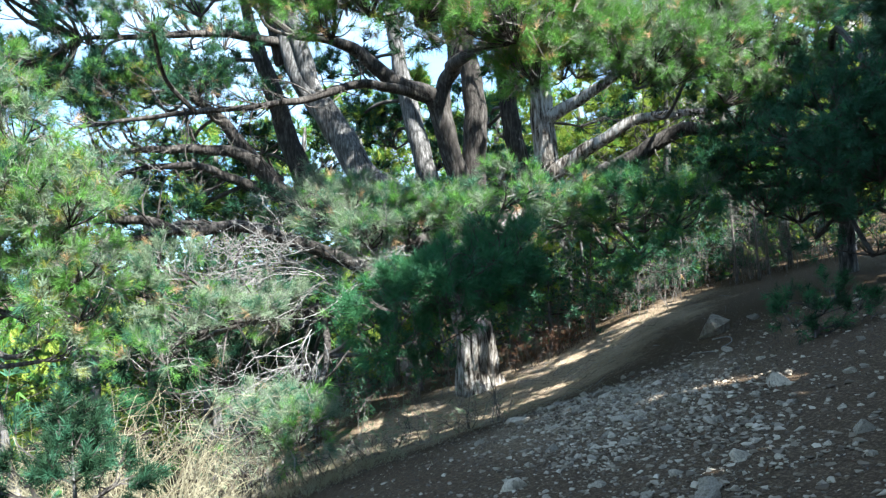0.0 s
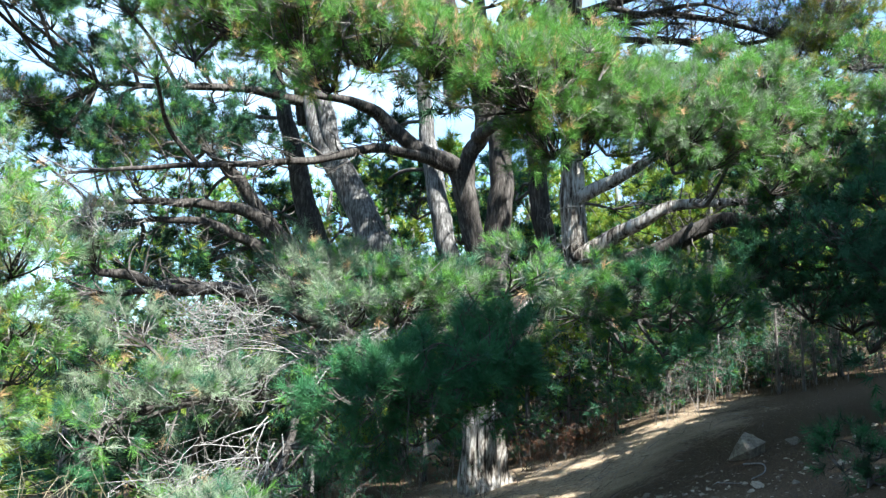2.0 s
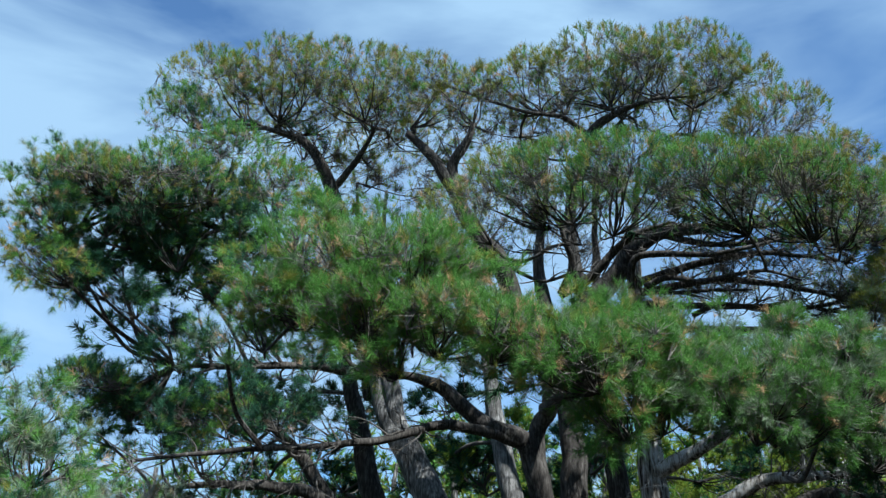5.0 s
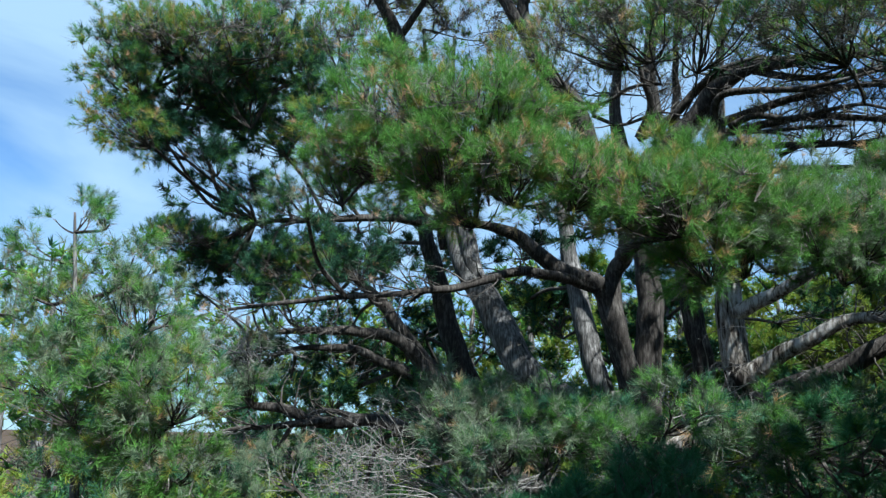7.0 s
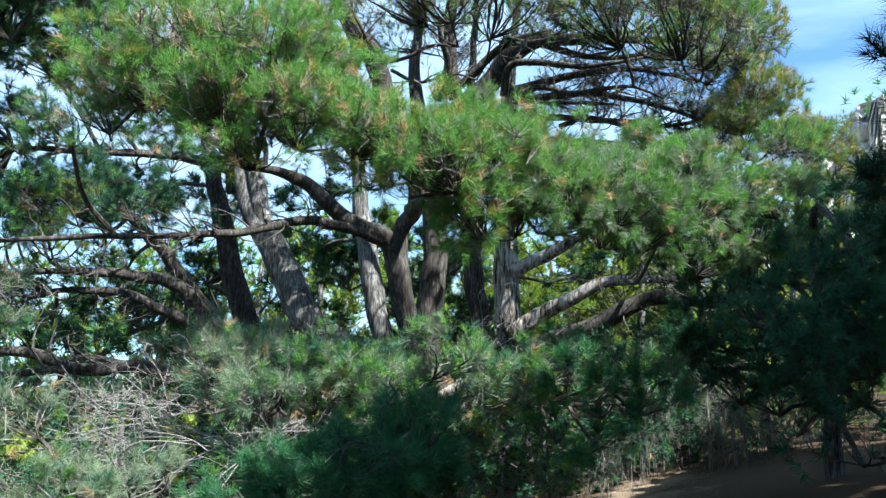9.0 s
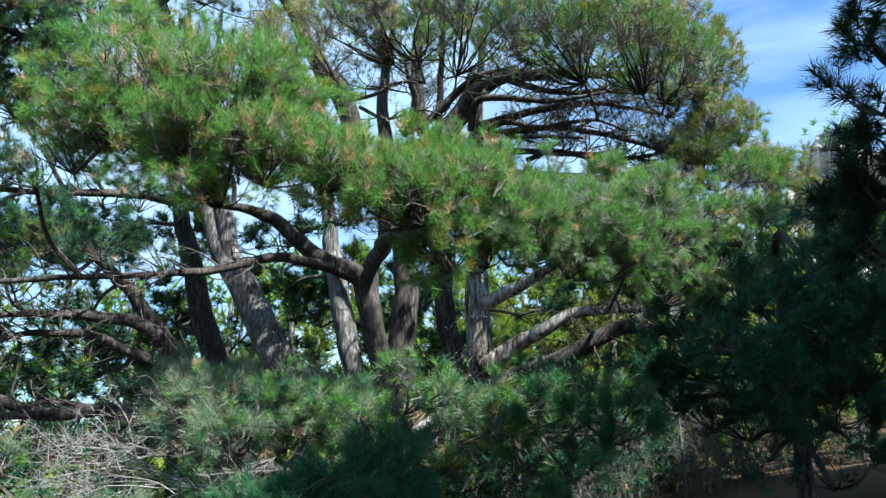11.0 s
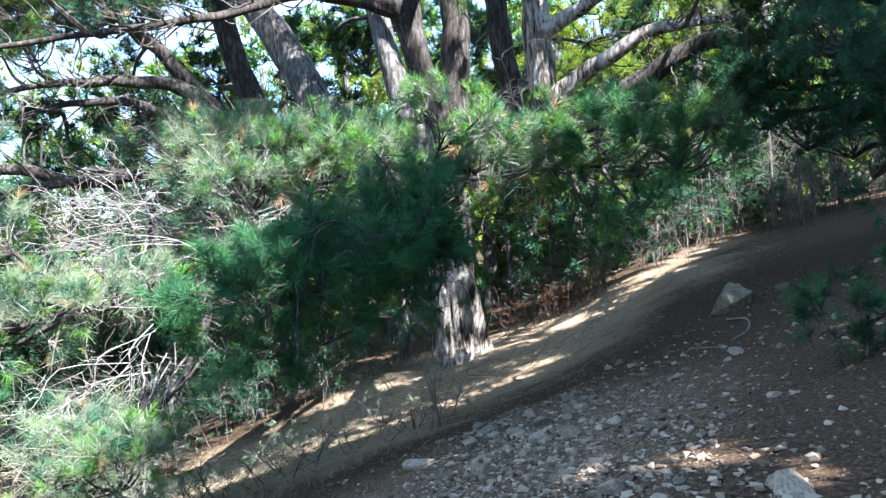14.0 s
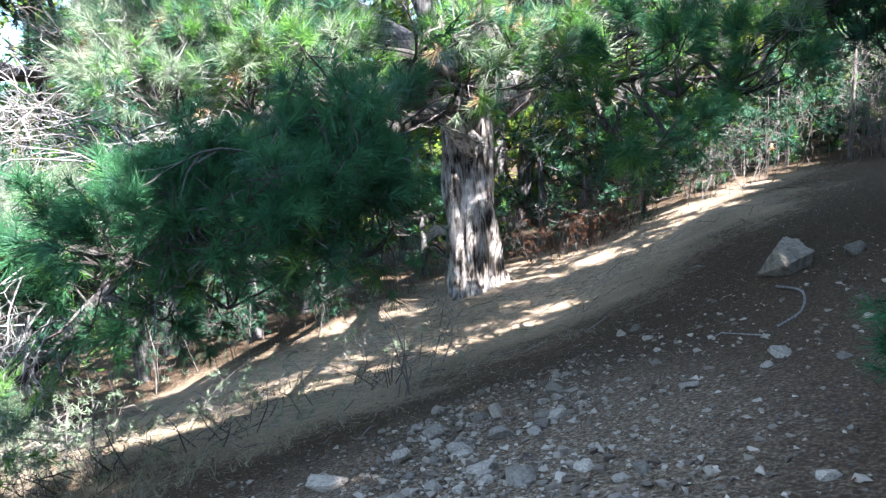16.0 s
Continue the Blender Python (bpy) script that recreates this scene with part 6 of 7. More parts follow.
for c in ((-3.21, 6.2, 0.1), (-2.9, 6.2, -0.05), (-2.64, 6.2, -0.21), (-3.36, 6.2, -0.16), (-2.98, 6.2, 0.18)):
    seedling.clump(c, (0.30, 0.45, 0.20), 80, ((DEEP, 0.7), (BLUE, 0.3)), bare=0.3, length=0.12, sub=0.2, twig=DARK_TWIG)

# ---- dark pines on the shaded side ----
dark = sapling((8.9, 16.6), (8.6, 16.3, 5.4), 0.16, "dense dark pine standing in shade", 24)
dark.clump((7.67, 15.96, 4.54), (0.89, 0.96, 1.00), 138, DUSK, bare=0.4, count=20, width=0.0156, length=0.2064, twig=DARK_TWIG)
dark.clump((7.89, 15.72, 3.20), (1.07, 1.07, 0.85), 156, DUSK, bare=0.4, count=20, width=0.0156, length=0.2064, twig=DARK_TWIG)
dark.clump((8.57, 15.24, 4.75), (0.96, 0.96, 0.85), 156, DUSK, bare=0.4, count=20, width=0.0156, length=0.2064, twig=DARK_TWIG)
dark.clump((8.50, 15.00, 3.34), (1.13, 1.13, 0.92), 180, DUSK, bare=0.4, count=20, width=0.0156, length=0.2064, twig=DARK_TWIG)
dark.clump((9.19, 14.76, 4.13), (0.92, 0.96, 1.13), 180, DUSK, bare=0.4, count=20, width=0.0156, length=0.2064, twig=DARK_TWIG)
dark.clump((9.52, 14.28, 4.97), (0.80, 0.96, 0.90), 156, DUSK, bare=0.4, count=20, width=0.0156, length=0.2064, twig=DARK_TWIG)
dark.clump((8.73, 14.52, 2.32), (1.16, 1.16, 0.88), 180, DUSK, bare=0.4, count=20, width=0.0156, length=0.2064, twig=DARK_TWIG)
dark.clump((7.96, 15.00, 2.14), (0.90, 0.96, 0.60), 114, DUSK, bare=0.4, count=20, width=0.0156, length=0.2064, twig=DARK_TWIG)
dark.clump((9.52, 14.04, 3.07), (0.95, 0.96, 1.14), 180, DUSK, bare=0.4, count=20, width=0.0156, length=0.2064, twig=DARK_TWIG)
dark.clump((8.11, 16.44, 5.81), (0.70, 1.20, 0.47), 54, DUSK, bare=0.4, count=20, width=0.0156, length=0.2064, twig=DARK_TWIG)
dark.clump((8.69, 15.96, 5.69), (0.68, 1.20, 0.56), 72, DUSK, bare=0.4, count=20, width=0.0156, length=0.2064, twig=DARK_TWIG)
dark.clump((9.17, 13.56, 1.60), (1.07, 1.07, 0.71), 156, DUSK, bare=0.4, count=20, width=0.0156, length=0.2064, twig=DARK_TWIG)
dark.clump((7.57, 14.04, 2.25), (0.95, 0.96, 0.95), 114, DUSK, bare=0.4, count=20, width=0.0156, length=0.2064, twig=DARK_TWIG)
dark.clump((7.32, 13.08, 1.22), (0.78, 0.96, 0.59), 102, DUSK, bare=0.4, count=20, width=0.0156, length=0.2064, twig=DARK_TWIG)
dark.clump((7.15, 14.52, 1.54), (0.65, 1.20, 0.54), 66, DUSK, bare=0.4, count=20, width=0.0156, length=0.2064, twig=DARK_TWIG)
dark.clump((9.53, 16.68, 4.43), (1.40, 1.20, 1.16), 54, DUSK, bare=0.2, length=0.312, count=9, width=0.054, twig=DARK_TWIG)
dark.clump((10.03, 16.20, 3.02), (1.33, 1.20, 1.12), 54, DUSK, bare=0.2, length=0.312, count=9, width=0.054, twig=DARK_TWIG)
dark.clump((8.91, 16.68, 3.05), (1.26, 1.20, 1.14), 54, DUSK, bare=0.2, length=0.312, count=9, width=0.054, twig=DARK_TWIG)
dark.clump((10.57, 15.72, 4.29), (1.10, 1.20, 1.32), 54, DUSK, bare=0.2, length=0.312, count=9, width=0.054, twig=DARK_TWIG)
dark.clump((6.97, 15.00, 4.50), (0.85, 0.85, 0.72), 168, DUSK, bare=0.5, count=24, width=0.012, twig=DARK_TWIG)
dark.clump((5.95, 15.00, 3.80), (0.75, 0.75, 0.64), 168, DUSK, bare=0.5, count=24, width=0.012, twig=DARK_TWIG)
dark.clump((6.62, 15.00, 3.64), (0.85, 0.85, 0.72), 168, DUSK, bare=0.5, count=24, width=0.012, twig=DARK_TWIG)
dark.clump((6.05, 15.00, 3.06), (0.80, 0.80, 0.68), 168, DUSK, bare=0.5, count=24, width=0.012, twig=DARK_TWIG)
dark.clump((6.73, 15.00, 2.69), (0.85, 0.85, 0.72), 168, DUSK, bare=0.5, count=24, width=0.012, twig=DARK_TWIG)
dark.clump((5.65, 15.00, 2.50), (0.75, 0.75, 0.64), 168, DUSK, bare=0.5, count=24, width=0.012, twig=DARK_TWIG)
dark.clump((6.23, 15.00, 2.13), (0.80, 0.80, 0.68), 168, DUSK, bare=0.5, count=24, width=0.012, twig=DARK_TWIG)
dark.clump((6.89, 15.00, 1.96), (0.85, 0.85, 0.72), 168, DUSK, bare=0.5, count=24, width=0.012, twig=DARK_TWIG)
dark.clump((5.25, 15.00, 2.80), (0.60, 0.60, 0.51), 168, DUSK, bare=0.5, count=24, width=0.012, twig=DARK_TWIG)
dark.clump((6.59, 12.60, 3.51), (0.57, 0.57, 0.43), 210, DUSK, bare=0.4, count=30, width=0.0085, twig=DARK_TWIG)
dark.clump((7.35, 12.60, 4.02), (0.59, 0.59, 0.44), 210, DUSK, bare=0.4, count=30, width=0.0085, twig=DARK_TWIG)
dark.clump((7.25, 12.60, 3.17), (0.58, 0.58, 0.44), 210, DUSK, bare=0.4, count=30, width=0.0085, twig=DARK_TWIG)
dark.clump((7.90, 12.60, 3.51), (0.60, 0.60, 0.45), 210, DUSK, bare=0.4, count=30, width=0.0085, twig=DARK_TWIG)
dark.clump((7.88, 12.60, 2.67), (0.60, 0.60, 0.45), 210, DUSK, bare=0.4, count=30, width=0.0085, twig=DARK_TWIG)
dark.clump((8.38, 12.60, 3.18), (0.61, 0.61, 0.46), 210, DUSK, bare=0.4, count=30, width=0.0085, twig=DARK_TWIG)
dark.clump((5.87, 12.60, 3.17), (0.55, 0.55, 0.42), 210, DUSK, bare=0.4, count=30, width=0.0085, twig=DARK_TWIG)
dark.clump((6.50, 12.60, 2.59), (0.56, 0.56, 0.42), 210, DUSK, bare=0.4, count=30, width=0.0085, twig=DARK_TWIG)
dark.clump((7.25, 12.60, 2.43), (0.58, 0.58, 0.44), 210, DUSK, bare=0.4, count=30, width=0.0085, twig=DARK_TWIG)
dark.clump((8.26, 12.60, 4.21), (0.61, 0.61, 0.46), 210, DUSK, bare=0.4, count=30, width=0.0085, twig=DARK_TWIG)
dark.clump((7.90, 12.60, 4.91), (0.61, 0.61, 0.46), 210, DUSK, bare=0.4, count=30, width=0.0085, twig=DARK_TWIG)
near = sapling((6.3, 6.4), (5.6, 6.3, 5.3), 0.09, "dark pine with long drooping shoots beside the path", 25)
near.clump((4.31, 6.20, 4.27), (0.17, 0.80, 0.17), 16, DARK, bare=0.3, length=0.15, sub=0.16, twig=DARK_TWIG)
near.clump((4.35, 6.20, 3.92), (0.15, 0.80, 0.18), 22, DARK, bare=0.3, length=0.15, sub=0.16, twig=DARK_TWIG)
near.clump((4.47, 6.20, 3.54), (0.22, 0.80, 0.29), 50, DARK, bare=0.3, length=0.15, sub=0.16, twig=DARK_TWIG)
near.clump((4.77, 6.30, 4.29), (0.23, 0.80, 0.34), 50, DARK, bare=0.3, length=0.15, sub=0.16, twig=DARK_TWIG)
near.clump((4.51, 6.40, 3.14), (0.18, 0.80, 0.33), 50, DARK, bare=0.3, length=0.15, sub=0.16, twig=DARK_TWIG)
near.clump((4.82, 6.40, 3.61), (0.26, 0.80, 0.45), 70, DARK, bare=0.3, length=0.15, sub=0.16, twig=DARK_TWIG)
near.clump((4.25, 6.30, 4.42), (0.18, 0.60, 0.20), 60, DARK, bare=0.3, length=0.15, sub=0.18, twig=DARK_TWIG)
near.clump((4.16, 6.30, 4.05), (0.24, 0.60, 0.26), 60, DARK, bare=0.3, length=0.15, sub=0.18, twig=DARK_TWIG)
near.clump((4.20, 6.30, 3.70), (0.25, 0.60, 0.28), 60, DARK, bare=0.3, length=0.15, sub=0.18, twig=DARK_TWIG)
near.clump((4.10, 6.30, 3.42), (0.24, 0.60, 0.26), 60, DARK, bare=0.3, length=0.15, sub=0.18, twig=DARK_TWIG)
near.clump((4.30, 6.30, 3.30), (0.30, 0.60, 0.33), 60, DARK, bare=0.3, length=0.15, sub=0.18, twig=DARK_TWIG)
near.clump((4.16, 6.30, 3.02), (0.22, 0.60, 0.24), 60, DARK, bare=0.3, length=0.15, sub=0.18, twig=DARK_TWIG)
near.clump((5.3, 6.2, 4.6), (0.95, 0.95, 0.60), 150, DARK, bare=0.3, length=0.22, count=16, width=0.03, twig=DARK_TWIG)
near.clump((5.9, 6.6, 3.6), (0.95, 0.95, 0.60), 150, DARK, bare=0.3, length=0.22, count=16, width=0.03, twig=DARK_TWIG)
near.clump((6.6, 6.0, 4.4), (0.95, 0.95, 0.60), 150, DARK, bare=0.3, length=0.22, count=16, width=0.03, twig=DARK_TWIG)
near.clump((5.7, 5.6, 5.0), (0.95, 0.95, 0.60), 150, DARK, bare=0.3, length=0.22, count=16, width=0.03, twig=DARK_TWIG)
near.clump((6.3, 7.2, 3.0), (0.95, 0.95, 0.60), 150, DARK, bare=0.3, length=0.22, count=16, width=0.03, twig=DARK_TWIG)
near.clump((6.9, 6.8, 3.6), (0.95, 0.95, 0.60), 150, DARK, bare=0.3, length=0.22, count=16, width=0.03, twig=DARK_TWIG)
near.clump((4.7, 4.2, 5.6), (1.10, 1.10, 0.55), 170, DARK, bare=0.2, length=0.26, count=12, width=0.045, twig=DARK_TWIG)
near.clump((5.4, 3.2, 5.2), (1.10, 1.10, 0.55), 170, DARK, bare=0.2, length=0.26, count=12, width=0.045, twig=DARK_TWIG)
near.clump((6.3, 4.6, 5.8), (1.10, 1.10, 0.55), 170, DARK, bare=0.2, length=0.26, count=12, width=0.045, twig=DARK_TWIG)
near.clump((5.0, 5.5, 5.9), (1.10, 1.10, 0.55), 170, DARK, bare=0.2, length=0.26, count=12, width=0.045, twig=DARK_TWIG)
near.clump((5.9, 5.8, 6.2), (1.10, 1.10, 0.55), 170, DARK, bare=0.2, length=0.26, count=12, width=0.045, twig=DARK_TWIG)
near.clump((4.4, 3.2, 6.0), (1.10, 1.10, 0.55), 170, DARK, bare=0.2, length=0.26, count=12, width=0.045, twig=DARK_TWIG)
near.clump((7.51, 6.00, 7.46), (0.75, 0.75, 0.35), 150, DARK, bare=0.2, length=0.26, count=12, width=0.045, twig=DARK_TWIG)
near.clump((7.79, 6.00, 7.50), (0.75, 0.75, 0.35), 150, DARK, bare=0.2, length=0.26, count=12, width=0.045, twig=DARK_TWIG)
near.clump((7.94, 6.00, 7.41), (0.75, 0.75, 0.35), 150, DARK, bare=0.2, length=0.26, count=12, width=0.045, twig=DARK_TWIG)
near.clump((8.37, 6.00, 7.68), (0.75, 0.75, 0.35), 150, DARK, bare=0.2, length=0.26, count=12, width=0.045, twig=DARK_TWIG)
sprig = sapling((4.28, 8.75), (4.31, 8.75, 0.55), 0.012, "low dark green pine sprig on the stony slope", 26)
for dx, dz, r in ((-0.08, 0.44, 0.15), (0.14, 0.38, 0.20), (-0.28, 0.25, 0.16), (0.30, 0.52, 0.18), (0.02, 0.14, 0.18), (0.34, 0.22, 0.20), (-0.36, 0.42, 0.14), (0.58, 0.40, 0.22), (0.62, 0.20, 0.20)):
    sprig.clump((4.28 + dx, 8.75, 0.20 + dz), (r, 0.22, r), 30, DARK_GREEN, bare=0.3, width=0.004, count=40, length=0.12, sub=0.14, twig=DARK_TWIG)

# ---- dead silvery sprays on the old pine ----
dead_spray(big, (-1.54, 12.51, 1.11), (-3.68, 11.80, 1.36), 20, 0.50, 0.0111)
dead_spray(big, (-1.90, 12.51, 1.26), (-3.55, 12.00, 1.70), 10, 0.40, 0.0101)
dead_spray(big, (-0.73, 12.85, 1.68), (-1.48, 11.60, 1.03), 12, 0.35, 0.0102)
dead_spray(big, (-1.72, 10.60, 0.51), (-2.61, 10.20, -0.32), 9, 0.42, 0.0090)
dead_spray(big, (-1.74, 10.50, 0.49), (-1.91, 10.30, -0.47), 6, 0.25, 0.0080)
dead_spray(big, (-3.09, 12.23, 1.59), (-3.66, 11.80, 1.79), 8, 0.30, 0.0100)
dead_spray(big, (-1.39, 12.85, 1.61), (-1.08, 11.80, 1.18), 10, 0.30, 0.0102)
dead_spray(big, (-5.94, 14.67, 2.01), (-6.39, 14.17, 1.59), 8, 0.31, 0.0125)
dead_spray(big, (-2.30, 11.80, 0.87), (-3.21, 11.40, 1.10), 10, 0.35, 0.0100)
dead_spray(big, (-6.33, 14.55, 2.09), (-6.35, 14.05, 1.27), 9, 0.38, 0.0125)
dead_spray(big, (-6.05, 14.67, 2.14), (-7.30, 14.30, 2.06), 8, 0.31, 0.0125)
dead_spray(big, (-6.45, 14.80, 3.16), (-7.50, 14.80, 3.88), 12, 0.62, 0.0125)
dead_spray(big, (-6.45, 14.80, 3.16), (-6.48, 14.80, 3.95), 10, 0.56, 0.0125)
dead_spray(big, (-5.90, 15.18, 2.49), (-6.63, 14.55, 2.81), 6, 0.38, 0.0125)
dead_spray(big, (-6.04, 14.80, 3.21), (-7.23, 14.05, 3.88), 16, 0.56, 0.0112)
dead_spray(big, (-5.77, 14.80, 2.90), (-6.53, 14.30, 3.69), 12, 0.50, 0.0112)
dead_spray(big, (2.39, 19.55, 2.54), (2.99, 14.64, 2.30), 10, 0.60, 0.0125)
dead_spray(big, (2.03, 14.53, 2.17), (2.67, 13.77, 1.94), 14, 0.42, 0.0227)
dead_spray(big, (2.61, 15.18, 2.36), (2.31, 13.50, 1.29), 10, 0.35, 0.0119)
dead_spray(big, (4.03, 18.26, 3.26), (1.75, 17.06, 2.91), 10, 0.48, 0.0125)
dead_spray(big, (3.78, 18.26, 3.01), (2.58, 16.35, 2.76), 8, 0.36, 0.0125)
dead_spray(big, (5.50, 19.05, 4.12), (7.29, 17.50, 4.58), 12, 0.74, 0.0125)
dead_spray(big, (6.48, 18.80, 4.38), (6.96, 17.50, 5.18), 12, 0.61, 0.0125)
dead_spray(big, (3.06, 18.80, 14.06), (5.35, 18.26, 14.83), 14, 0.62, 0.0125)
dead_spray(big, (5.89, 18.55, 12.84), (7.91, 17.91, 11.65), 14, 0.56, 0.0125)
dead_spray(big, (0.75, 19.05, 14.56), (-0.01, 18.68, 15.31), 10, 0.50, 0.0125)
dead_spray(big, (5.66, 19.30, 9.94), (8.02, 18.26, 9.52), 14, 0.75, 0.0125)
dead_spray(big, (5.50, 19.55, 8.36), (8.00, 18.26, 8.10), 14, 0.75, 0.0125)
dead_spray(big, (5.34, 19.55, 9.27), (7.66, 18.26, 8.96), 12, 0.75, 0.0125)

dead_spray(big, (-1.17, 11.9, 1.22), (-3.49, 11.2, 1.2), 6, 0.34, 0.0105)
dead_spray(big, (-1.25, 11.9, 1.13), (-2.88, 11.2, 0.94), 6, 0.34, 0.0105)
dead_spray(big, (-1.3, 11.9, 1.3), (-3.31, 11.2, 1.57), 6, 0.34, 0.0105)
dead_spray(big, (-1.11, 11.9, 1.12), (-2.12, 11.2, 0.79), 6, 0.34, 0.0105)
dead_spray(big, (-1.44, 11.9, 1.21), (-3.67, 11.2, 1.37), 6, 0.34, 0.0105)
dead_spray(big, (-0.33, 11.9, 1.45), (-1.04, 11.2, 1.42), 6, 0.34, 0.0105)
dead_spray(big, (-1.86, 11.9, 1.71), (-2.89, 11.2, 1.87), 6, 0.34, 0.0105)
dead_spray(big, (-1.71, 10.6, 0.38), (-2.85, 10.0, -0.51), 6, 0.34, 0.0105)
dead_spray(big, (-1.64, 10.6, 0.3), (-2.25, 10.0, -0.4), 6, 0.34, 0.0105)
dead_spray(big, (-1.6, 10.6, 0.37), (-1.81, 10.0, -0.43), 6, 0.34, 0.0105)


# ---- woods behind and beside ----
def wood_tree(x, y, height, wide, mix, seed, n=190, label="pine in the woods behind", blade=0.30, width=0.028, count=16, low=0.15, crowns=7, spread=1.0):
    z = ground_z(x, y)
    t = Pine((x, y, z), label, seed, "woods around the clearing")
    rng = t.rng
    lean = rng.normal(size=2) * 0.04 * height
    t.limb("trunk", [(x, y, z - 0.1, 0.028 * height), (x + lean[0] * 0.4, y + lean[1] * 0.4, z + height * 0.45, 0.02 * height), (x + lean[0], y + lean[1], z + height * 0.93, 0.006 * height)], sides=8)
    for k in range(crowns):
        s = low + (1.0 - low) * (k + 0.5) / crowns
        a = k * 2.4 + rng.random()
        out_ = spread * wide * (0.62 - 0.45 * s) * (0.6 + 0.6 * rng.random())
        c = (x + lean[0] * s + math.cos(a) * out_, y + lean[1] * s + math.sin(a) * out_, z + height * s * 0.96)
        t.clump(c, (wide * 0.52 * (1.1 - 0.45 * s), wide * 0.52 * (1.1 - 0.45 * s), height * 0.12), n, mix, bare=0.1, length=blade, count=count, width=width, sub=0.13 * wide)
    return t


# the dense stand on the right, whose shadow lies over the path
def shade_top(x, y):
    """The height at which a crown at (x, y) just touches the light that ends at the edge of the shade."""
    along, across = (x + y) * 0.7071, (y - x) * 0.7071
    edge = float(np.interp(along, (3.0, 5.0, 6.7, 8.4, 9.7, 11.0, 12.2, 15.0, 18.0, 20.0), (6.0, 7.2, 9.1, 10.3, 10.3, 9.5, 9.1, 9.3, 9.3, 10.1)))
    gx, gy = (along - edge) * 0.7071, (along + edge) * 0.7071
    return ground_z(gx, gy) + (edge - across) * 1.2437


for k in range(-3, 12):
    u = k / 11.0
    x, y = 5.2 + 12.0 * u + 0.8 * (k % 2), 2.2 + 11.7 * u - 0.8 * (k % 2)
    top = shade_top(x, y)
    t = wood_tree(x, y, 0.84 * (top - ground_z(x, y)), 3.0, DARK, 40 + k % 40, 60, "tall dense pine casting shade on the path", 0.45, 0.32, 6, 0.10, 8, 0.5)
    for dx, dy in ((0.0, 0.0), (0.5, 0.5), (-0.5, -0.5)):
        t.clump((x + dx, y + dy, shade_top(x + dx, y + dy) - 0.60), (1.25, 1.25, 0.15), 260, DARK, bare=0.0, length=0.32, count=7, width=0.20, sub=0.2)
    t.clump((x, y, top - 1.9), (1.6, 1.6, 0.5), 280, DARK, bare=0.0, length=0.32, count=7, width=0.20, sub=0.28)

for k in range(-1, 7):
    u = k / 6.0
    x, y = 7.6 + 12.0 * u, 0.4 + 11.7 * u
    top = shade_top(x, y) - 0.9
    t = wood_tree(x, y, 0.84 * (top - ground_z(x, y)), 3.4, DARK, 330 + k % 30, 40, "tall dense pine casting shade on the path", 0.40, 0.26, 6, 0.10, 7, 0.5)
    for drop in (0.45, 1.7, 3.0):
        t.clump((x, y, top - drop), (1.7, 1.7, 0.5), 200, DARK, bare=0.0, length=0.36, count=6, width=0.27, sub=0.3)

for k, (x, y) in enumerate([(9.5, -1.5), (13.5, 2.5), (6.0, -4.5), (1.5, -7.0), (-3.5, -7.5), (10.5, -6.0), (16.5, -1.0), (-8.5, -6.0), (-12.5, -1.5), (19.0, 6.0), (5.5, -9.5)]):
    wood_tree(x, y, 8.8 + 0.6 * math.sin(1.7 * k), 4.6, FAR_WOODS, 260 + k, 50, "pine of the woods that surround the path", 0.45, 0.15, 9, 0.10, 8)

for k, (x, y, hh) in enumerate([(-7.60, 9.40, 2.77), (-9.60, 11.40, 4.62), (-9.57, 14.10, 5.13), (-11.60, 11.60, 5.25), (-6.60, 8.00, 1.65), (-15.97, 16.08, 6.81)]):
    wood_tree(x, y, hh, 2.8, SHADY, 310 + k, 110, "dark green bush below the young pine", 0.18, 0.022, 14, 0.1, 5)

woods = [(-40, 26), (-33, 30), (-27, 34), (-22, 27), (-17, 33), (-13, 27), (10.5, 27), (14.5, 31), (18.5, 26), (24, 30), (-19, 20), (-26, 20), (-15, 15.5), (-21, 13), (-30, 13), (17, 20), (21, 17), (-13, 20.5), (13, 24), (17, 34), (11, 36), (22, 38), (29, 36)]
for k, (x, y) in enumerate(woods):
    # crowns reach a little above the eye's level, higher on the uphill side
    rise = 0.165 + 0.004 * max(0, x) + 0.03 * math.exp(-(x / 10.0) ** 2) + 0.02 * math.sin(2.3 * k)
    hh = max(4.0, 1.9 + math.hypot(x, y) * rise - ground_z(x, y))
    wood_tree(x, y, hh, 0.42 * hh + 2.2, LIT_WOODS if k % 3 != 2 else FAR_WOODS, 70 + k, 46, "sunlit yellow-green pine in the woods behind", 0.40, 0.095, 8, 0.1, 8)
for k, (x, y, hh) in enumerate([(4.26, 26.43, 8.06), (7.76, 27.68, 8.32), (-2.11, 27.05, 9.40), (-7.74, 26.43, 8.14), (11.64, 25.80, 7.37), (-12.11, 23.93, 7.61), (-15.24, 20.80, 6.32), (15.51, 23.30, 6.22), (1.26, 28.93, 10.14), (-4.74, 25.18, 8.42)]):
    wood_tree(x, y, hh, 4.4, LIT_WOODS, 100 + k, 130, "bright yellow-green bush behind the old pine", 0.26, 0.044, 10, 0.12, 6)


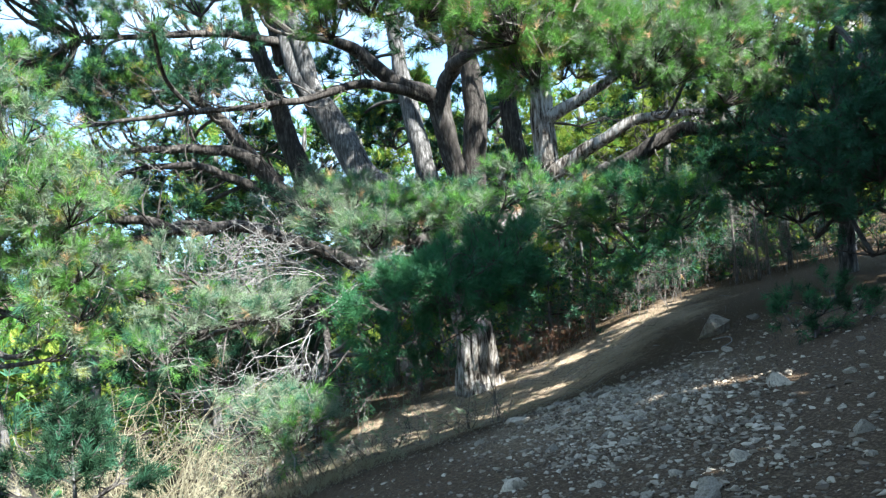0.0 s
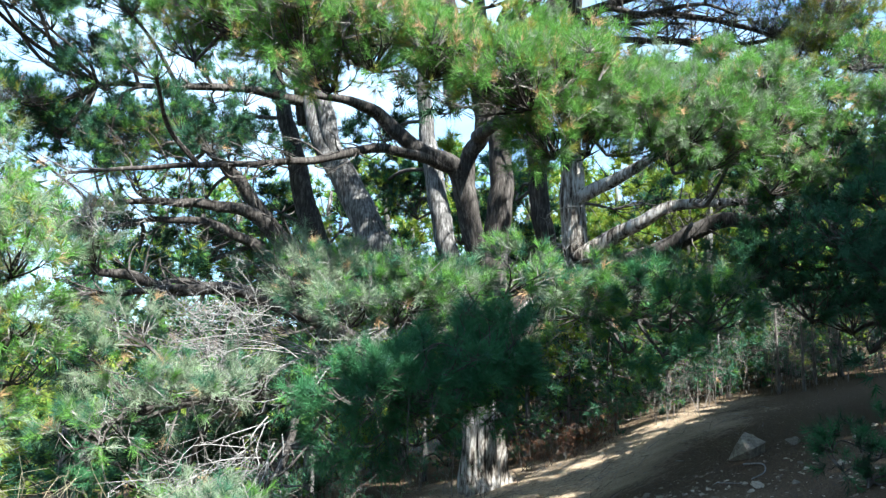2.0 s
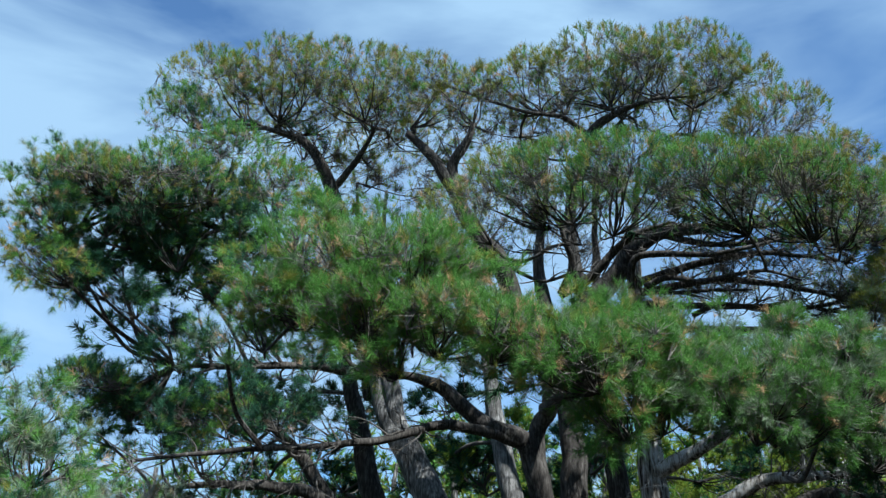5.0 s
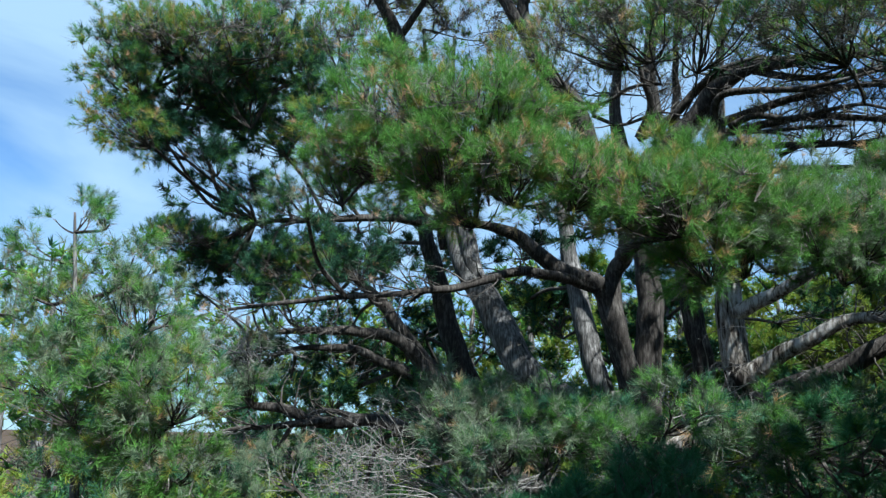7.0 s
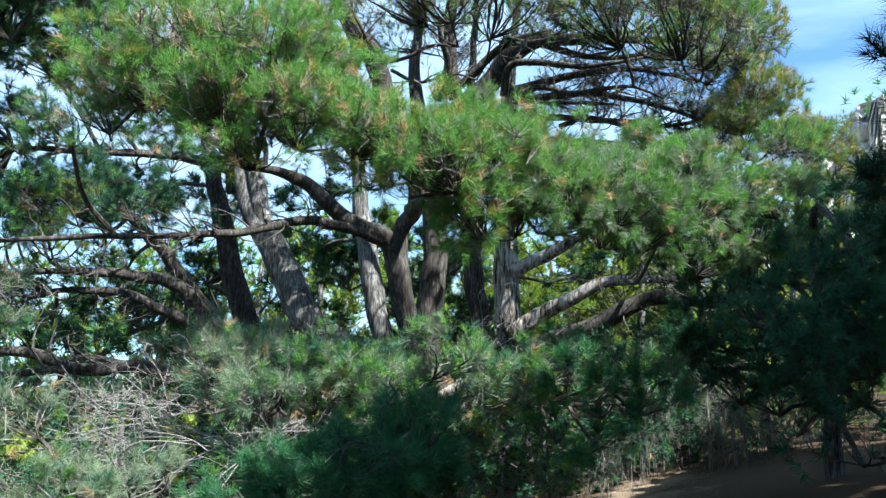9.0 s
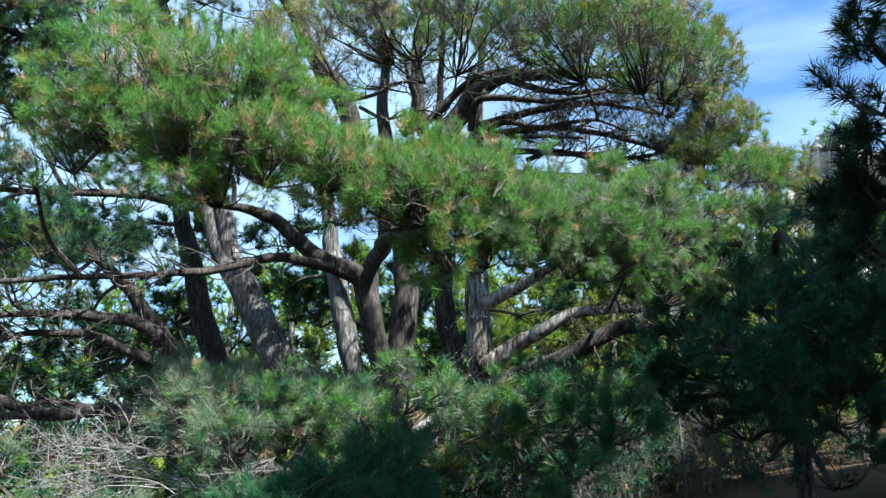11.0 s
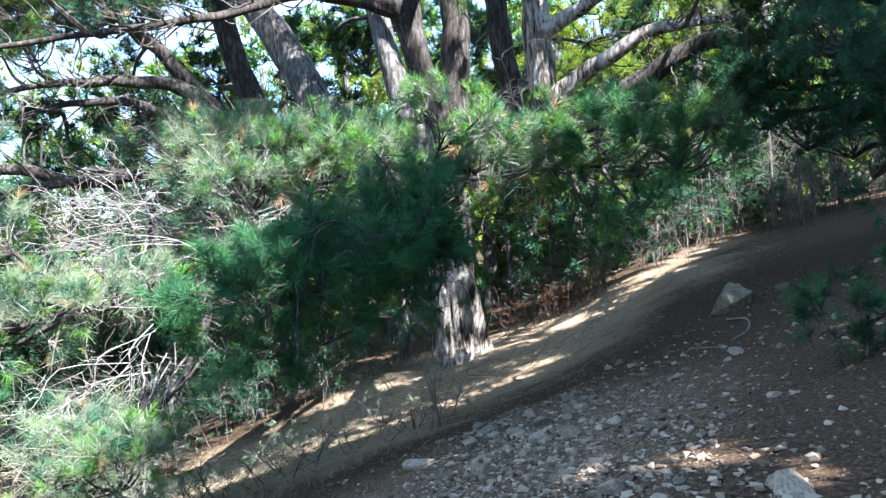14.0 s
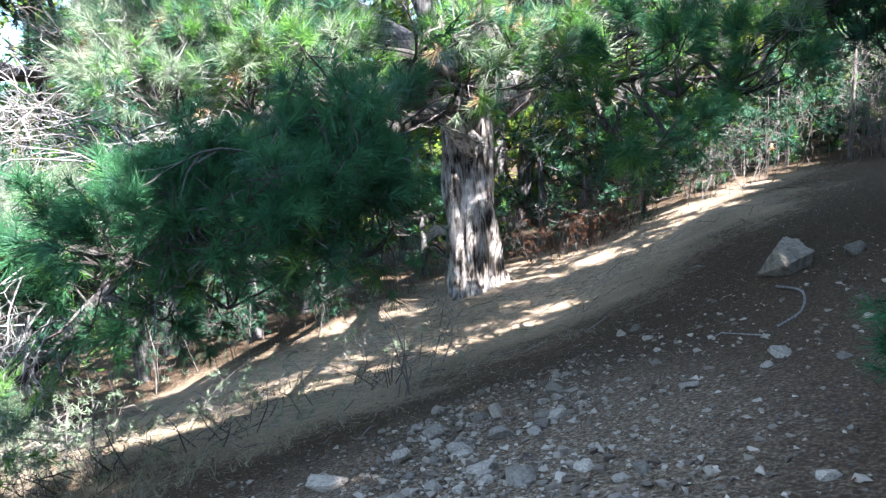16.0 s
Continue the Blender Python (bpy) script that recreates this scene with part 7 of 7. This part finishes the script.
# a sunlit olive pine between the old pine and the dark stand
beyond = sapling((12.0, 22.2), (12.0, 22.1, 8.6), 0.11, "sunlit olive pine beyond the dark stand", 420)
beyond.clump((11.14, 22.00, 9.07), (0.75, 0.75, 0.56), 230, OLIVE_PALE, bare=0.6)
beyond.clump((11.76, 22.00, 8.48), (0.75, 0.75, 0.57), 230, OLIVE_PALE, bare=0.6)
beyond.clump((12.50, 22.00, 9.10), (0.77, 0.77, 0.58), 230, OLIVE_PALE, bare=0.6)
beyond.clump((12.67, 22.00, 8.24), (0.77, 0.77, 0.57), 230, OLIVE_PALE, bare=0.6)
beyond.clump((11.35, 22.00, 7.79), (0.74, 0.74, 0.56), 230, OLIVE_PALE, bare=0.6)
beyond.clump((12.01, 22.00, 7.63), (0.75, 0.75, 0.56), 230, OLIVE_PALE, bare=0.6)
beside = sapling((13.0, 21.3), (13.0, 21.2, 6.9), 0.08, "small sunlit olive pine beyond the dark stand", 421)
beside.clump((13.21, 21.00, 7.14), (0.56, 0.56, 0.42), 170, OLIVE_PALE, bare=0.6)
beside.clump((13.45, 21.00, 6.50), (0.56, 0.56, 0.42), 170, OLIVE_PALE, bare=0.6)
beside.clump((12.69, 21.00, 6.81), (0.55, 0.55, 0.42), 170, OLIVE_PALE, bare=0.6)
beyond.clump((11.31, 21.00, 8.99), (0.55, 0.55, 0.41), 170, OLIVE_PALE, bare=0.6)


# a close row of bushy trees behind the stems
for k, (x, y, hh) in enumerate([(-14.49, 28.30, 11.02), (-11.24, 28.30, 11.20), (-8.24, 28.80, 10.73), (-5.24, 28.30, 10.51), (-2.24, 28.55, 10.39), (0.76, 28.30, 9.89), (2.76, 29.05, 9.45), (5.51, 28.30, 8.20), (7.51, 28.93, 7.55), (10.01, 28.30, 7.45), (-9.74, 31.43, 11.81), (-6.74, 31.43, 11.34), (-3.74, 31.80, 11.34), (-0.74, 31.43, 10.98), (1.76, 31.80, 10.59), (4.14, 31.43, 9.52)]):
    wood_tree(x, y, hh + (0.8 if x < 0 else 0), 5.0, BACK_ROW if x < 3 else LIT_WOODS, 350 + k, 115, "dense green pine standing behind the old pine", 0.34, 0.064, 9, 0.05, 8)


# sunlit yellow-green bushes just beyond the stems
for k, (x, y, hh) in enumerate([(6.00, 26.60, 8.00), (7.95, 26.90, 8.20), (4.30, 26.80, 8.10)]):
    wood_tree(x, y, hh, 3.0, ((LIME, 0.9), (GREEN, 0.1)), 380 + k, 230, "bright yellow-green bush behind the old pine", 0.20, 0.026, 14, 0.15, 7)


# ---- undergrowth ----
def thicket(x, y, wide, height, n, seed, mats, label, leafy=0.0):
    """Thin bare stems that fork towards the top."""
    z = ground_z(x, y)
    root = empty("thicket", (x, y, z), label, "shrub", "undergrowth along the edge of the clearing")
    rng = np.random.default_rng(seed)
    at = np.array((x, y, z))
    foot = rng.normal(size=(n, 2)) * wide * (1, 0.6)
    a = np.array([(x + p, y + q, ground_z(x + p, y + q) - 0.03) for p, q in foot])
    b = a + np.stack([rng.normal(size=n) * 0.25, rng.normal(size=n) * 0.25, height * rng.uniform(0.45, 1.1, n)], 1)
    h = Heap()
    v, f = twigs(a, b, rng.uniform(0.004, 0.012, n), rng, 0.06)
    h.add(v - at, f)
    for _ in range(7):
        s = rng.uniform(0.3, 0.95, (n, 1))
        p = a + (b - a) * s
        q = p + rng.normal(size=(n, 3)) * 0.22 * height * np.array([0.8, 0.8, 0.4]) + np.array([0, 0, 0.12 * height])
        v, f = twigs(p, q, 0.0045, rng, 0.15)
        h.add(v - at, f)
    tagged(put("stem_mass", h, [mats[0]], root), kind="stuff")
    if leafy:
        h = Heap()
        m = int(n * 8 * leafy)
        i = rng.integers(0, n, m)
        p = a[i] + (b - a)[i] * rng.uniform(0.4, 1.05, (m, 1)) + rng.normal(size=(m, 3)) * 0.18
        v, f = tufts(p, unit(rng.normal(size=(m, 3)) + np.array([0, 0, 0.7])), rng, 14, 0.09, 0.009)
        h.add(v - at, f)
        tagged(put("leaf_mass", h, [mats[1]], root), kind="stuff")
    return root


for k, (x, y, w, hh, n, leaf) in enumerate([(3.76, 21.68, 1.00, 1.65, 34, 0.5), (5.64, 22.30, 1.12, 1.88, 38, 0.6), (7.26, 23.05, 1.00, 2.25, 40, 0.6), (9.26, 22.80, 0.75, 2.50, 44, 0.5), (10.76, 22.30, 0.88, 2.38, 36, 0.7), (2.51, 22.80, 0.88, 1.93, 30, 0.6), (12.01, 21.05, 1.00, 2.25, 18, 3.0), (-0.61, 21.55, 1.12, 1.93, 16, 3.0), (-2.74, 20.05, 1.25, 2.06, 20, 3.0), (-4.99, 18.55, 1.25, 2.06, 20, 3.0)]):
    thicket(x, y, w, hh, n, 120 + k, (TWIG, BLUE), "grey-brown undergrowth with thin upright stems and sparse leaves", leaf)
for k, (x, y, w, hh, n, leaf) in enumerate([(0.11, 15.07, 0.45, 0.62, 10, 0.6), (-1.04, 12.85, 0.51, 0.56, 12, 0.8), (0.85, 12.51, 0.10, 1.00, 5, 0.0), (-2.20, 11.60, 0.50, 0.55, 14, 0.8), (-0.72, 17.91, 0.62, 0.95, 12, 0.6), (-3.45, 12.51, 0.81, 1.00, 24, 1.2)]):
    thicket(x, y, w, hh, n, 140 + k, (TWIG, PALE), "dry low shrub with thin twigs", leaf)
for k, (x, y, w, hh, n) in enumerate([(-2.70, 10.70, 0.30, 0.75, 18), (-2.10, 11.20, 0.30, 0.65, 16), (-3.20, 10.50, 0.30, 0.80, 16), (-1.20, 11.90, 0.25, 0.50, 10), (0.26, 13.65, 0.26, 0.53, 9)]):
    thicket(x, y, w, hh, n, 400 + k, (DARK_TWIG, PALE), "leafless dark twigs of a dry shrub")
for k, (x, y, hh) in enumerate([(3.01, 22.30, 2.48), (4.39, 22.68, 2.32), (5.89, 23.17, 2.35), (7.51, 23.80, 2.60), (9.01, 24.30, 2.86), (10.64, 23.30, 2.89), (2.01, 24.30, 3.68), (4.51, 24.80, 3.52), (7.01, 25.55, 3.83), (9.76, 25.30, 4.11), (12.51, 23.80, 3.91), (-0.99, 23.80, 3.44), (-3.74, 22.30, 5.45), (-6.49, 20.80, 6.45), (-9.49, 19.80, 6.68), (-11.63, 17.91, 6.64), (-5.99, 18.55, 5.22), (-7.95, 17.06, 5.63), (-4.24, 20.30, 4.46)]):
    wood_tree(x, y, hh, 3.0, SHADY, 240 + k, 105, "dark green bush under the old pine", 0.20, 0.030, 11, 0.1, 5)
thicket(2.89, 21.30, 0.6, 0.9, 30, 300, (DARK_TWIG, DULL_RUST), "low rust-brown withered shrub beside the trunk", 1.6)


def dead_pole(x, y, height, seed):
    """A dead, pale, upright little tree with bare side twigs."""
    z = ground_z(x, y)
    t = Pine((x, y, z), "dead pale sapling with bare twigs", seed, name="dead_sapling")
    t.limb("trunk", [(x, y, z - 0.05, 0.045), (x - 0.03, y, z + height * 0.5, 0.035), (x - 0.05, y, z + height, 0.012)], TWIG, 7)
    rng, h = t.rng, Heap()
    n = 150
    s = rng.uniform(0.15, 1.0, n)
    a = np.stack([x - 0.05 * s, np.full(n, y), z + height * s], 1)
    b = a + rng.normal(size=(n, 3)) * np.array([0.3, 0.3, 0.18])
    v, f = twigs(a, b, 0.0055, rng)
    h.add(v - t.at, f)
    p = a + (b - a) * rng.uniform(0.4, 0.9, (n, 1))
    v, f = twigs(p, p + rng.normal(size=(n, 3)) * 0.16, 0.004, rng)
    h.add(v - t.at, f)
    put("bare_twig", h, [TWIG], t.root)


dead_pole(8.45, 21.92, 3.00, 161)
dead_pole(8.95, 21.55, 2.26, 162)
dead_pole(9.64, 22.55, 2.76, 163)


def weeds(x, y, n, reach, seed, label):
    """A clump of long, dry, arching stems."""
    z = ground_z(x, y)
    rng, at, h = np.random.default_rng(seed), np.array((x, y, z)), Heap()
    for _ in range(n):
        a = rng.uniform(0, 2 * math.pi)
        d = np.array((math.cos(a), math.sin(a), 0)) * reach * rng.uniform(0.3, 1.0)
        foot = np.array((rng.normal() * 0.12, rng.normal() * 0.12, -0.02))
        hi = reach * rng.uniform(0.2, 0.75)
        c = spline([(*foot, 0.006), *[(*(foot + d * s + np.array((0, 0, hi * math.sin(s * 2.3)))), 0.005 * (1.1 - s)) for s in (0.35, 0.7, 1.0)]], 9)
        h.add(*tube(c[:, :3], c[:, 3], 3))
        k = rng.integers(3, 8, 4)
        v, f = twigs(c[k, :3], c[k, :3] + rng.normal(size=(4, 3)) * 0.12 * reach, 0.003, rng)
        h.add(v, f)
    ob = put("dry_weed", h, [STRAW])
    ob.location = at
    return tagged(ob, label, "weed", "dry weeds by the young pine")


for k, (x, y, n, reach) in enumerate([(-3.5, 9.4, 18, 1.6), (-4.3, 9.8, 20, 1.9), (-3.1, 9.0, 14, 1.2), (-5.0, 10.1, 18, 2.0), (-2.7, 9.6, 12, 1.1), (-4.0, 8.9, 18, 1.6), (-5.8, 10.0, 14, 1.9), (-3.6, 10.4, 14, 1.8), (-3.3, 8.4, 26, 2.3), (-3.8, 8.7, 26, 2.4), (-2.9, 8.2, 18, 1.7), (-4.3, 8.9, 26, 2.6), (-3.0, 8.9, 20, 2.0)]):
    weeds(x, y, n, reach, 170 + k, "dry straw-yellow weed with long arching stems")


def grass(n, seed, tall, spots):
    """Dry grass round the given spots (x, y, spread)."""
    rng = np.random.default_rng(seed)
    x = np.concatenate([rng.normal(a, s, n) for a, b, s in spots])
    y = np.concatenate([rng.normal(b, s, n) for a, b, s in spots])
    keep = (x + 1.5) < (y - 9.0) * 0.95
    p = np.array([(a, b, ground_z(a, b) + 0.3 * tall) for a, b in zip(x[keep], y[keep])])
    h = Heap()
    v, f = tufts(p, np.tile((0.0, 0.0, 1.0), (len(p), 1)), rng, 9, tall, 0.005, (0.1, 1.1))
    h.add(v, f)
    return tagged(put("dry_grass", h, [STRAW]), "short dry straw-coloured grass", "grass", kind="stuff")


grass(1300, 190, 0.16, [(-2.6, 9.8, 1.6)])
grass(90, 192, 0.09, [(0.2, 16.2, 0.6), (-1.2, 15.0, 0.6), (-1.9, 13.6, 0.5), (0.6, 17.6, 0.5), (4.0, 20.2, 0.6), (5.6, 20.6, 0.6), (-2.6, 16.4, 0.8), (-1.2, 18.2, 0.9), (-3.4, 14.6, 0.8)])


def litter(n, seed):
    """Fallen needles and bits of straw under the rim of the old pine's crown, thinning out down the slope."""
    rng = np.random.default_rng(seed)
    along, across = rng.normal(size=n) * 4.6 - 0.6, rng.normal(size=n) * 2.4
    x, y = (along + across) * 0.7071, 17.0 + (along - across) * 0.7071
    p = np.array([(a, b, ground_z(a, b) + 0.006) for a, b in zip(x, y)])
    d = unit(np.stack([rng.normal(size=n), rng.normal(size=n), rng.normal(size=n) * 0.2], 1)) * rng.uniform(0.03, 0.10, (n, 1))
    q = unit(np.cross(d, (0, 0, 1.0))) * rng.uniform(0.0015, 0.005, (n, 1))
    h = Heap()
    h.add(np.stack([p - q, p + q, p + d], 1).reshape(-1, 3), np.arange(3 * n).reshape(-1, 3))
    return tagged(put("needle_litter", h, [STRAW]), "fallen straw-coloured pine needles on the earth", "litter", kind="stuff")


litter(42000, 191)


def leaf_bits(n, seed):
    """Brown scraps of bark and old needles trodden into the path."""
    rng = np.random.default_rng(seed)
    x, y = rng.uniform(-1.8, 7.5, n), rng.uniform(2.6, 15.0, n)
    keep = (x + 1.5) > (y - 10.2)
    x, y = x[keep], y[keep]
    p = np.array([(a, b, ground_z(a, b) + 0.008) for a, b in zip(x, y)])
    n = len(p)
    d = unit(np.stack([rng.normal(size=n), rng.normal(size=n), rng.normal(size=n) * 0.3], 1)) * rng.uniform(0.015, 0.06, (n, 1))
    q = unit(np.cross(d, (0, 0, 1.0))) * rng.uniform(0.002, 0.010, (n, 1))
    h = Heap()
    h.add(np.stack([p - q, p + q, p + d], 1).reshape(-1, 3), np.arange(3 * n).reshape(-1, 3), rng.integers(0, 2, n))
    return tagged(put("bark_litter", h, [DULL_RUST, DARK_TWIG]), "brown scraps of bark and old needles on the path", "litter", kind="stuff")


leaf_bits(14000, 193)


def fallen_twigs(n, seed):
    """Thin dead twigs lying about under the rim of the crown."""
    rng = np.random.default_rng(seed)
    along, across = rng.normal(size=n) * 4.4 - 0.8, rng.normal(size=n) * 2.2 - 0.3
    x, y = (along + across) * 0.7071, 16.8 + (along - across) * 0.7071
    a = rng.uniform(0, 6.28, n)
    ln = rng.uniform(0.08, 0.55, n)
    p = np.array([(i, j, ground_z(i, j) + 0.012) for i, j in zip(x, y)])
    e = np.array([(i + math.cos(k) * s, j + math.sin(k) * s, ground_z(i + math.cos(k) * s, j + math.sin(k) * s) + rng.uniform(0.01, 0.14)) for i, j, k, s in zip(x, y, a, ln)])
    h = Heap()
    v, f = twigs(p, e, 0.0055, rng, 0.12)
    h.add(v, f, np.repeat(rng.integers(0, 2, n), 9))
    return tagged(put("fallen_twigs", h, [DARK_TWIG, DEADWOOD]), "thin dead twigs lying on the litter", "twigs", kind="stuff")


fallen_twigs(900, 194)


# ---- far hillside ----
def mountain():
    """A pale cliff above a wooded slope, far off on the right."""
    rng = np.random.default_rng(200)
    nu, nv = 260, 100
    v = []
    for j in range(nv):
        q = j / (nv - 1)
        s = 2.0 * q if q < 0.4 else 0.8 + (q - 0.4) / 3
        for i in range(nu):
            u = i / (nu - 1)
            a = radians(14 + 60 * u)
            crest = 56 + (45 + 8 * soft_noise(u * 45, 2, 0, 4.4) + 2 * soft_noise(u * 120, 2, 0, 2.4)) * 0.5 * (math.tanh((u - 0.245) / 0.022) - math.tanh((u - 0.42) / 0.05)) + 10 * soft_noise(u * 13, 0, 0, 2.2) + 7 * soft_noise(u * 60, 0, 0, 3.3) + 2.5 * soft_noise(u * 150, 0, 0, 1.3)
            cut = 0.80 + 0.10 * soft_noise(u * 40, 1, 0, 6.0)
            hh = crest * (0.62 * s / cut if s < cut else 0.62 + 0.38 * min(1, (s - cut) / 0.15))
            d = 210 + 130 * min(s, cut + 0.02) + 14 * max(0, s - cut - 0.02) + 7 * soft_noise(u * 60, hh * 0.08, 0, 7.0) + 5 * soft_noise(u * 160, hh * 0.04, 0, 5.0) + 6 * soft_noise(u * 20, hh * 0.45, 0, 3.0)
            v.append((d * math.sin(a), d * math.cos(a), hh + 4 + 2.0 * soft_noise(u * 90, hh * 0.2, 0, 9.0)))
    v = np.array(v)
    i = (np.arange(nv - 1)[:, None] * nu + np.arange(nu - 1)[None]).ravel()
    h = Heap()
    h.add(v, np.vstack([np.stack([i, i + 1, i + nu + 1], 1), np.stack([i, i + nu + 1, i + nu], 1)]))
    tagged(put("backdrop_cliff", h, [CLIFF]), "pale limestone cliff on a far wooded ridge", "cliff", kind="structure")
    n = 2000
    q = np.concatenate([rng.integers(0, int(nv * 0.40) * nu, n - 300), rng.integers(int(nv * 0.40) * nu, nv * nu, 300)])
    p = v[q] + rng.normal(size=(n, 3)) * 1.5
    h = Heap()
    a, f = tufts(p + np.array([0, 0, 2.5]), np.tile((0.0, 0.0, 1.0), (n, 1)), rng, 16, 3.0, 0.5, (0.2, 1.7), 2.0)
    h.add(a, f)
    tagged(put("far_woods", h, [GREEN]), "dark green woods on the far slope", "woods", kind="stuff")


mountain()


def scrub(n, seed):
    """Bushy scrub over the hillside beyond the near woods."""
    rng = np.random.default_rng(seed)
    a, d = rng.uniform(-0.9, 1.1, n), rng.uniform(38, 190, n)
    x, y = d * np.sin(a), d * np.cos(a)
    p = np.array([(i, j, ground_z(i, j) + 0.9) for i, j in zip(x, y)])
    h = Heap()
    v, f = tufts(p, np.tile((0.0, 0.0, 1.0), (n, 1)), rng, 12, 2.6, 0.6, (0.2, 1.6), 1.2)
    h.add(v, f)
    tagged(put("hillside_scrub", h, [LIME]), "yellow-green scrub on the hillside", "scrub", kind="stuff")


scrub(1800, 205)


# ---- stones ----
def stone_mesh(name, seed, flat=0.62, corners=15, chips=0):
    """A broken, angular stone: the hull of a few corners, with chipped faces on the large ones."""
    pick = random.Random(seed)
    bm = bmesh.new()
    for _ in range(corners):
        d = Vector((pick.gauss(0, 1), pick.gauss(0, 1), pick.gauss(0, 1))).normalized() * pick.uniform(0.85, 1.12)
        bm.verts.new((d.x, d.y, d.z * flat))
    bmesh.ops.convex_hull(bm, input=bm.verts)
    loose = [q for q in bm.verts if not q.link_faces]
    bmesh.ops.delete(bm, geom=loose, context="VERTS")
    if chips:
        bmesh.ops.subdivide_edges(bm, edges=bm.edges, cuts=chips, use_grid_fill=True)
        bmesh.ops.triangulate(bm, faces=bm.faces)
        bmesh.ops.smooth_vert(bm, verts=bm.verts, factor=0.35, use_axis_x=True, use_axis_y=True, use_axis_z=True)
        for q in bm.verts:
            c = q.co * 2.6
            q.co *= 1 + 0.10 * soft_noise(c.x, c.y, c.z, seed) + 0.07 * soft_noise(c.x * 3, c.y * 3, c.z * 3, seed)
    bmesh.ops.triangulate(bm, faces=bm.faces)
    me = bpy.data.meshes.new(name)
    bm.to_mesh(me)
    bm.free()
    me.materials.append(ROCK)
    return me


def boulder(x, y, size, label, seed, turn=0):
    ob = new("boulder", stone_mesh("boulder", seed, 0.6, 13, 5))
    ob.location, ob.scale, ob.rotation_euler = (x, y, ground_z(x, y) + size[2] * 0.3), size, (0.1, -0.15, turn)
    return tagged(ob, label, "rock", "loose rocks on the slope")


boulder(4.76, 13.55, (0.43, 0.33, 0.45), "pale grey limestone boulder half sunk in earth", 31, 0.4)
boulder(5.46, 13.40, (0.18, 0.13, 0.11), "small pale limestone block beside the boulder", 32, 1.0)
for k, (x, y, s) in enumerate([(0.92, 9.5, 0.21), (1.36, 9.7, 0.13), (1.78, 9.62, 0.13), (2.02, 9.85, 0.15), (2.3, 9.95, 0.11), (2.38, 10.1, 0.12), (1.95, 10.5, 0.16), (3.9, 10.4, 0.13), (2.5, 10.9, 0.09), (3.25, 10.2, 0.11)]):
    boulder(x, y, (s * 0.8, s * 0.6, s * 0.6), "rounded pale limestone rock on brown earth", 50 + k, k * 1.3)

stone_kinds = [stone_mesh("stone", 61 + k, 0.6, 22) for k in range(8)]
rng = np.random.default_rng(210)


def stone_spot():
    """Stones lie thickest on a tongue of scree that runs down the slope."""
    while True:
        x, y = rng.uniform(-1.5, 7.0), rng.uniform(2.5, 14.0)
        mid = 1.75 + 0.06 * (y - 8)
        d = abs(x - mid) / (0.75 if x < mid else 1.05)
        if (x + 1.5) > (y - 8.6) * 1.0 and rng.random() < math.exp(-d * d) * (0.25 + 0.75 * math.exp(-((y - 7.6) / 2.6) ** 2)) + 0.05:
            return x, y


for k in range(300):
    x, y = stone_spot()
    s = float(np.clip(rng.lognormal(-3.25, 0.5), 0.026, 0.12))
    ob = new("stone", stone_kinds[k % 8])
    ob.location = (x, y, ground_z(x, y) + s * 0.05)
    ob.scale = (s, s * rng.uniform(0.6, 0.95), s * rng.uniform(0.8, 1.4))
    ob.rotation_euler = (rng.normal() * 0.25, rng.normal() * 0.25, rng.uniform(0, 6.28))
    ob.parent = GROUND

h = Heap()
forms = []
for me in [stone_mesh("chip", 81 + k, 0.6, 8) for k in range(8)]:
    co = np.empty(len(me.vertices) * 3, dtype=np.float32)
    me.vertices.foreach_get("co", co)
    forms.append((co.reshape(-1, 3), np.array([list(p.vertices) for p in me.polygons])))
for k in range(10500):
    x, y = stone_spot()
    s = float(np.clip(rng.lognormal(-3.95, 0.55), 0.008, 0.05))
    a = rng.uniform(0, 6.28)
    c, f = forms[k % 8]
    m = np.array([[math.cos(a), -math.sin(a), 0], [math.sin(a), math.cos(a), 0], [0, 0, 1]])
    h.add((c * (s, s * 0.8, s * 0.8)) @ m.T + (x, y, ground_z(x, y) + s * 0.1), f, 1)
for k in range(4600):
    # small chips over the whole trodden slope
    x, y = rng.uniform(-1.6, 7.5), rng.uniform(2.6, 15.0)
    if (x + 1.5) < (y - 9.4):
        continue
    s = float(np.clip(rng.lognormal(-4.5, 0.5), 0.005, 0.03))
    c, f = forms[k % 8]
    a = rng.uniform(0, 6.28)
    m = np.array([[math.cos(a), -math.sin(a), 0], [math.sin(a), math.cos(a), 0], [0, 0, 1]])
    h.add((c * (s, s * 0.8, s * 0.7)) @ m.T + (x, y, ground_z(x, y) + s * 0.1), f)
tagged(put("gravel", h, [GRIT, SCREE]), "loose grey gravel and stone chips", "gravel", kind="stuff")


def fallen_stick(pts, r):
    s = spline(pts, 22)
    h = Heap()
    h.add(*tube(s, np.linspace(r, r * 0.5, 22), 6))
    return tagged(put("fallen_stick", h, [DEADWOOD], smooth=True), "thin curved pale stick lying on the slope", "stick")


fallen_stick([(x, y, ground_z(x, y) + 0.02) for x, y in ((4.55, 12.9), (4.60, 12.3), (4.42, 11.7), (4.12, 11.3))], 0.014)
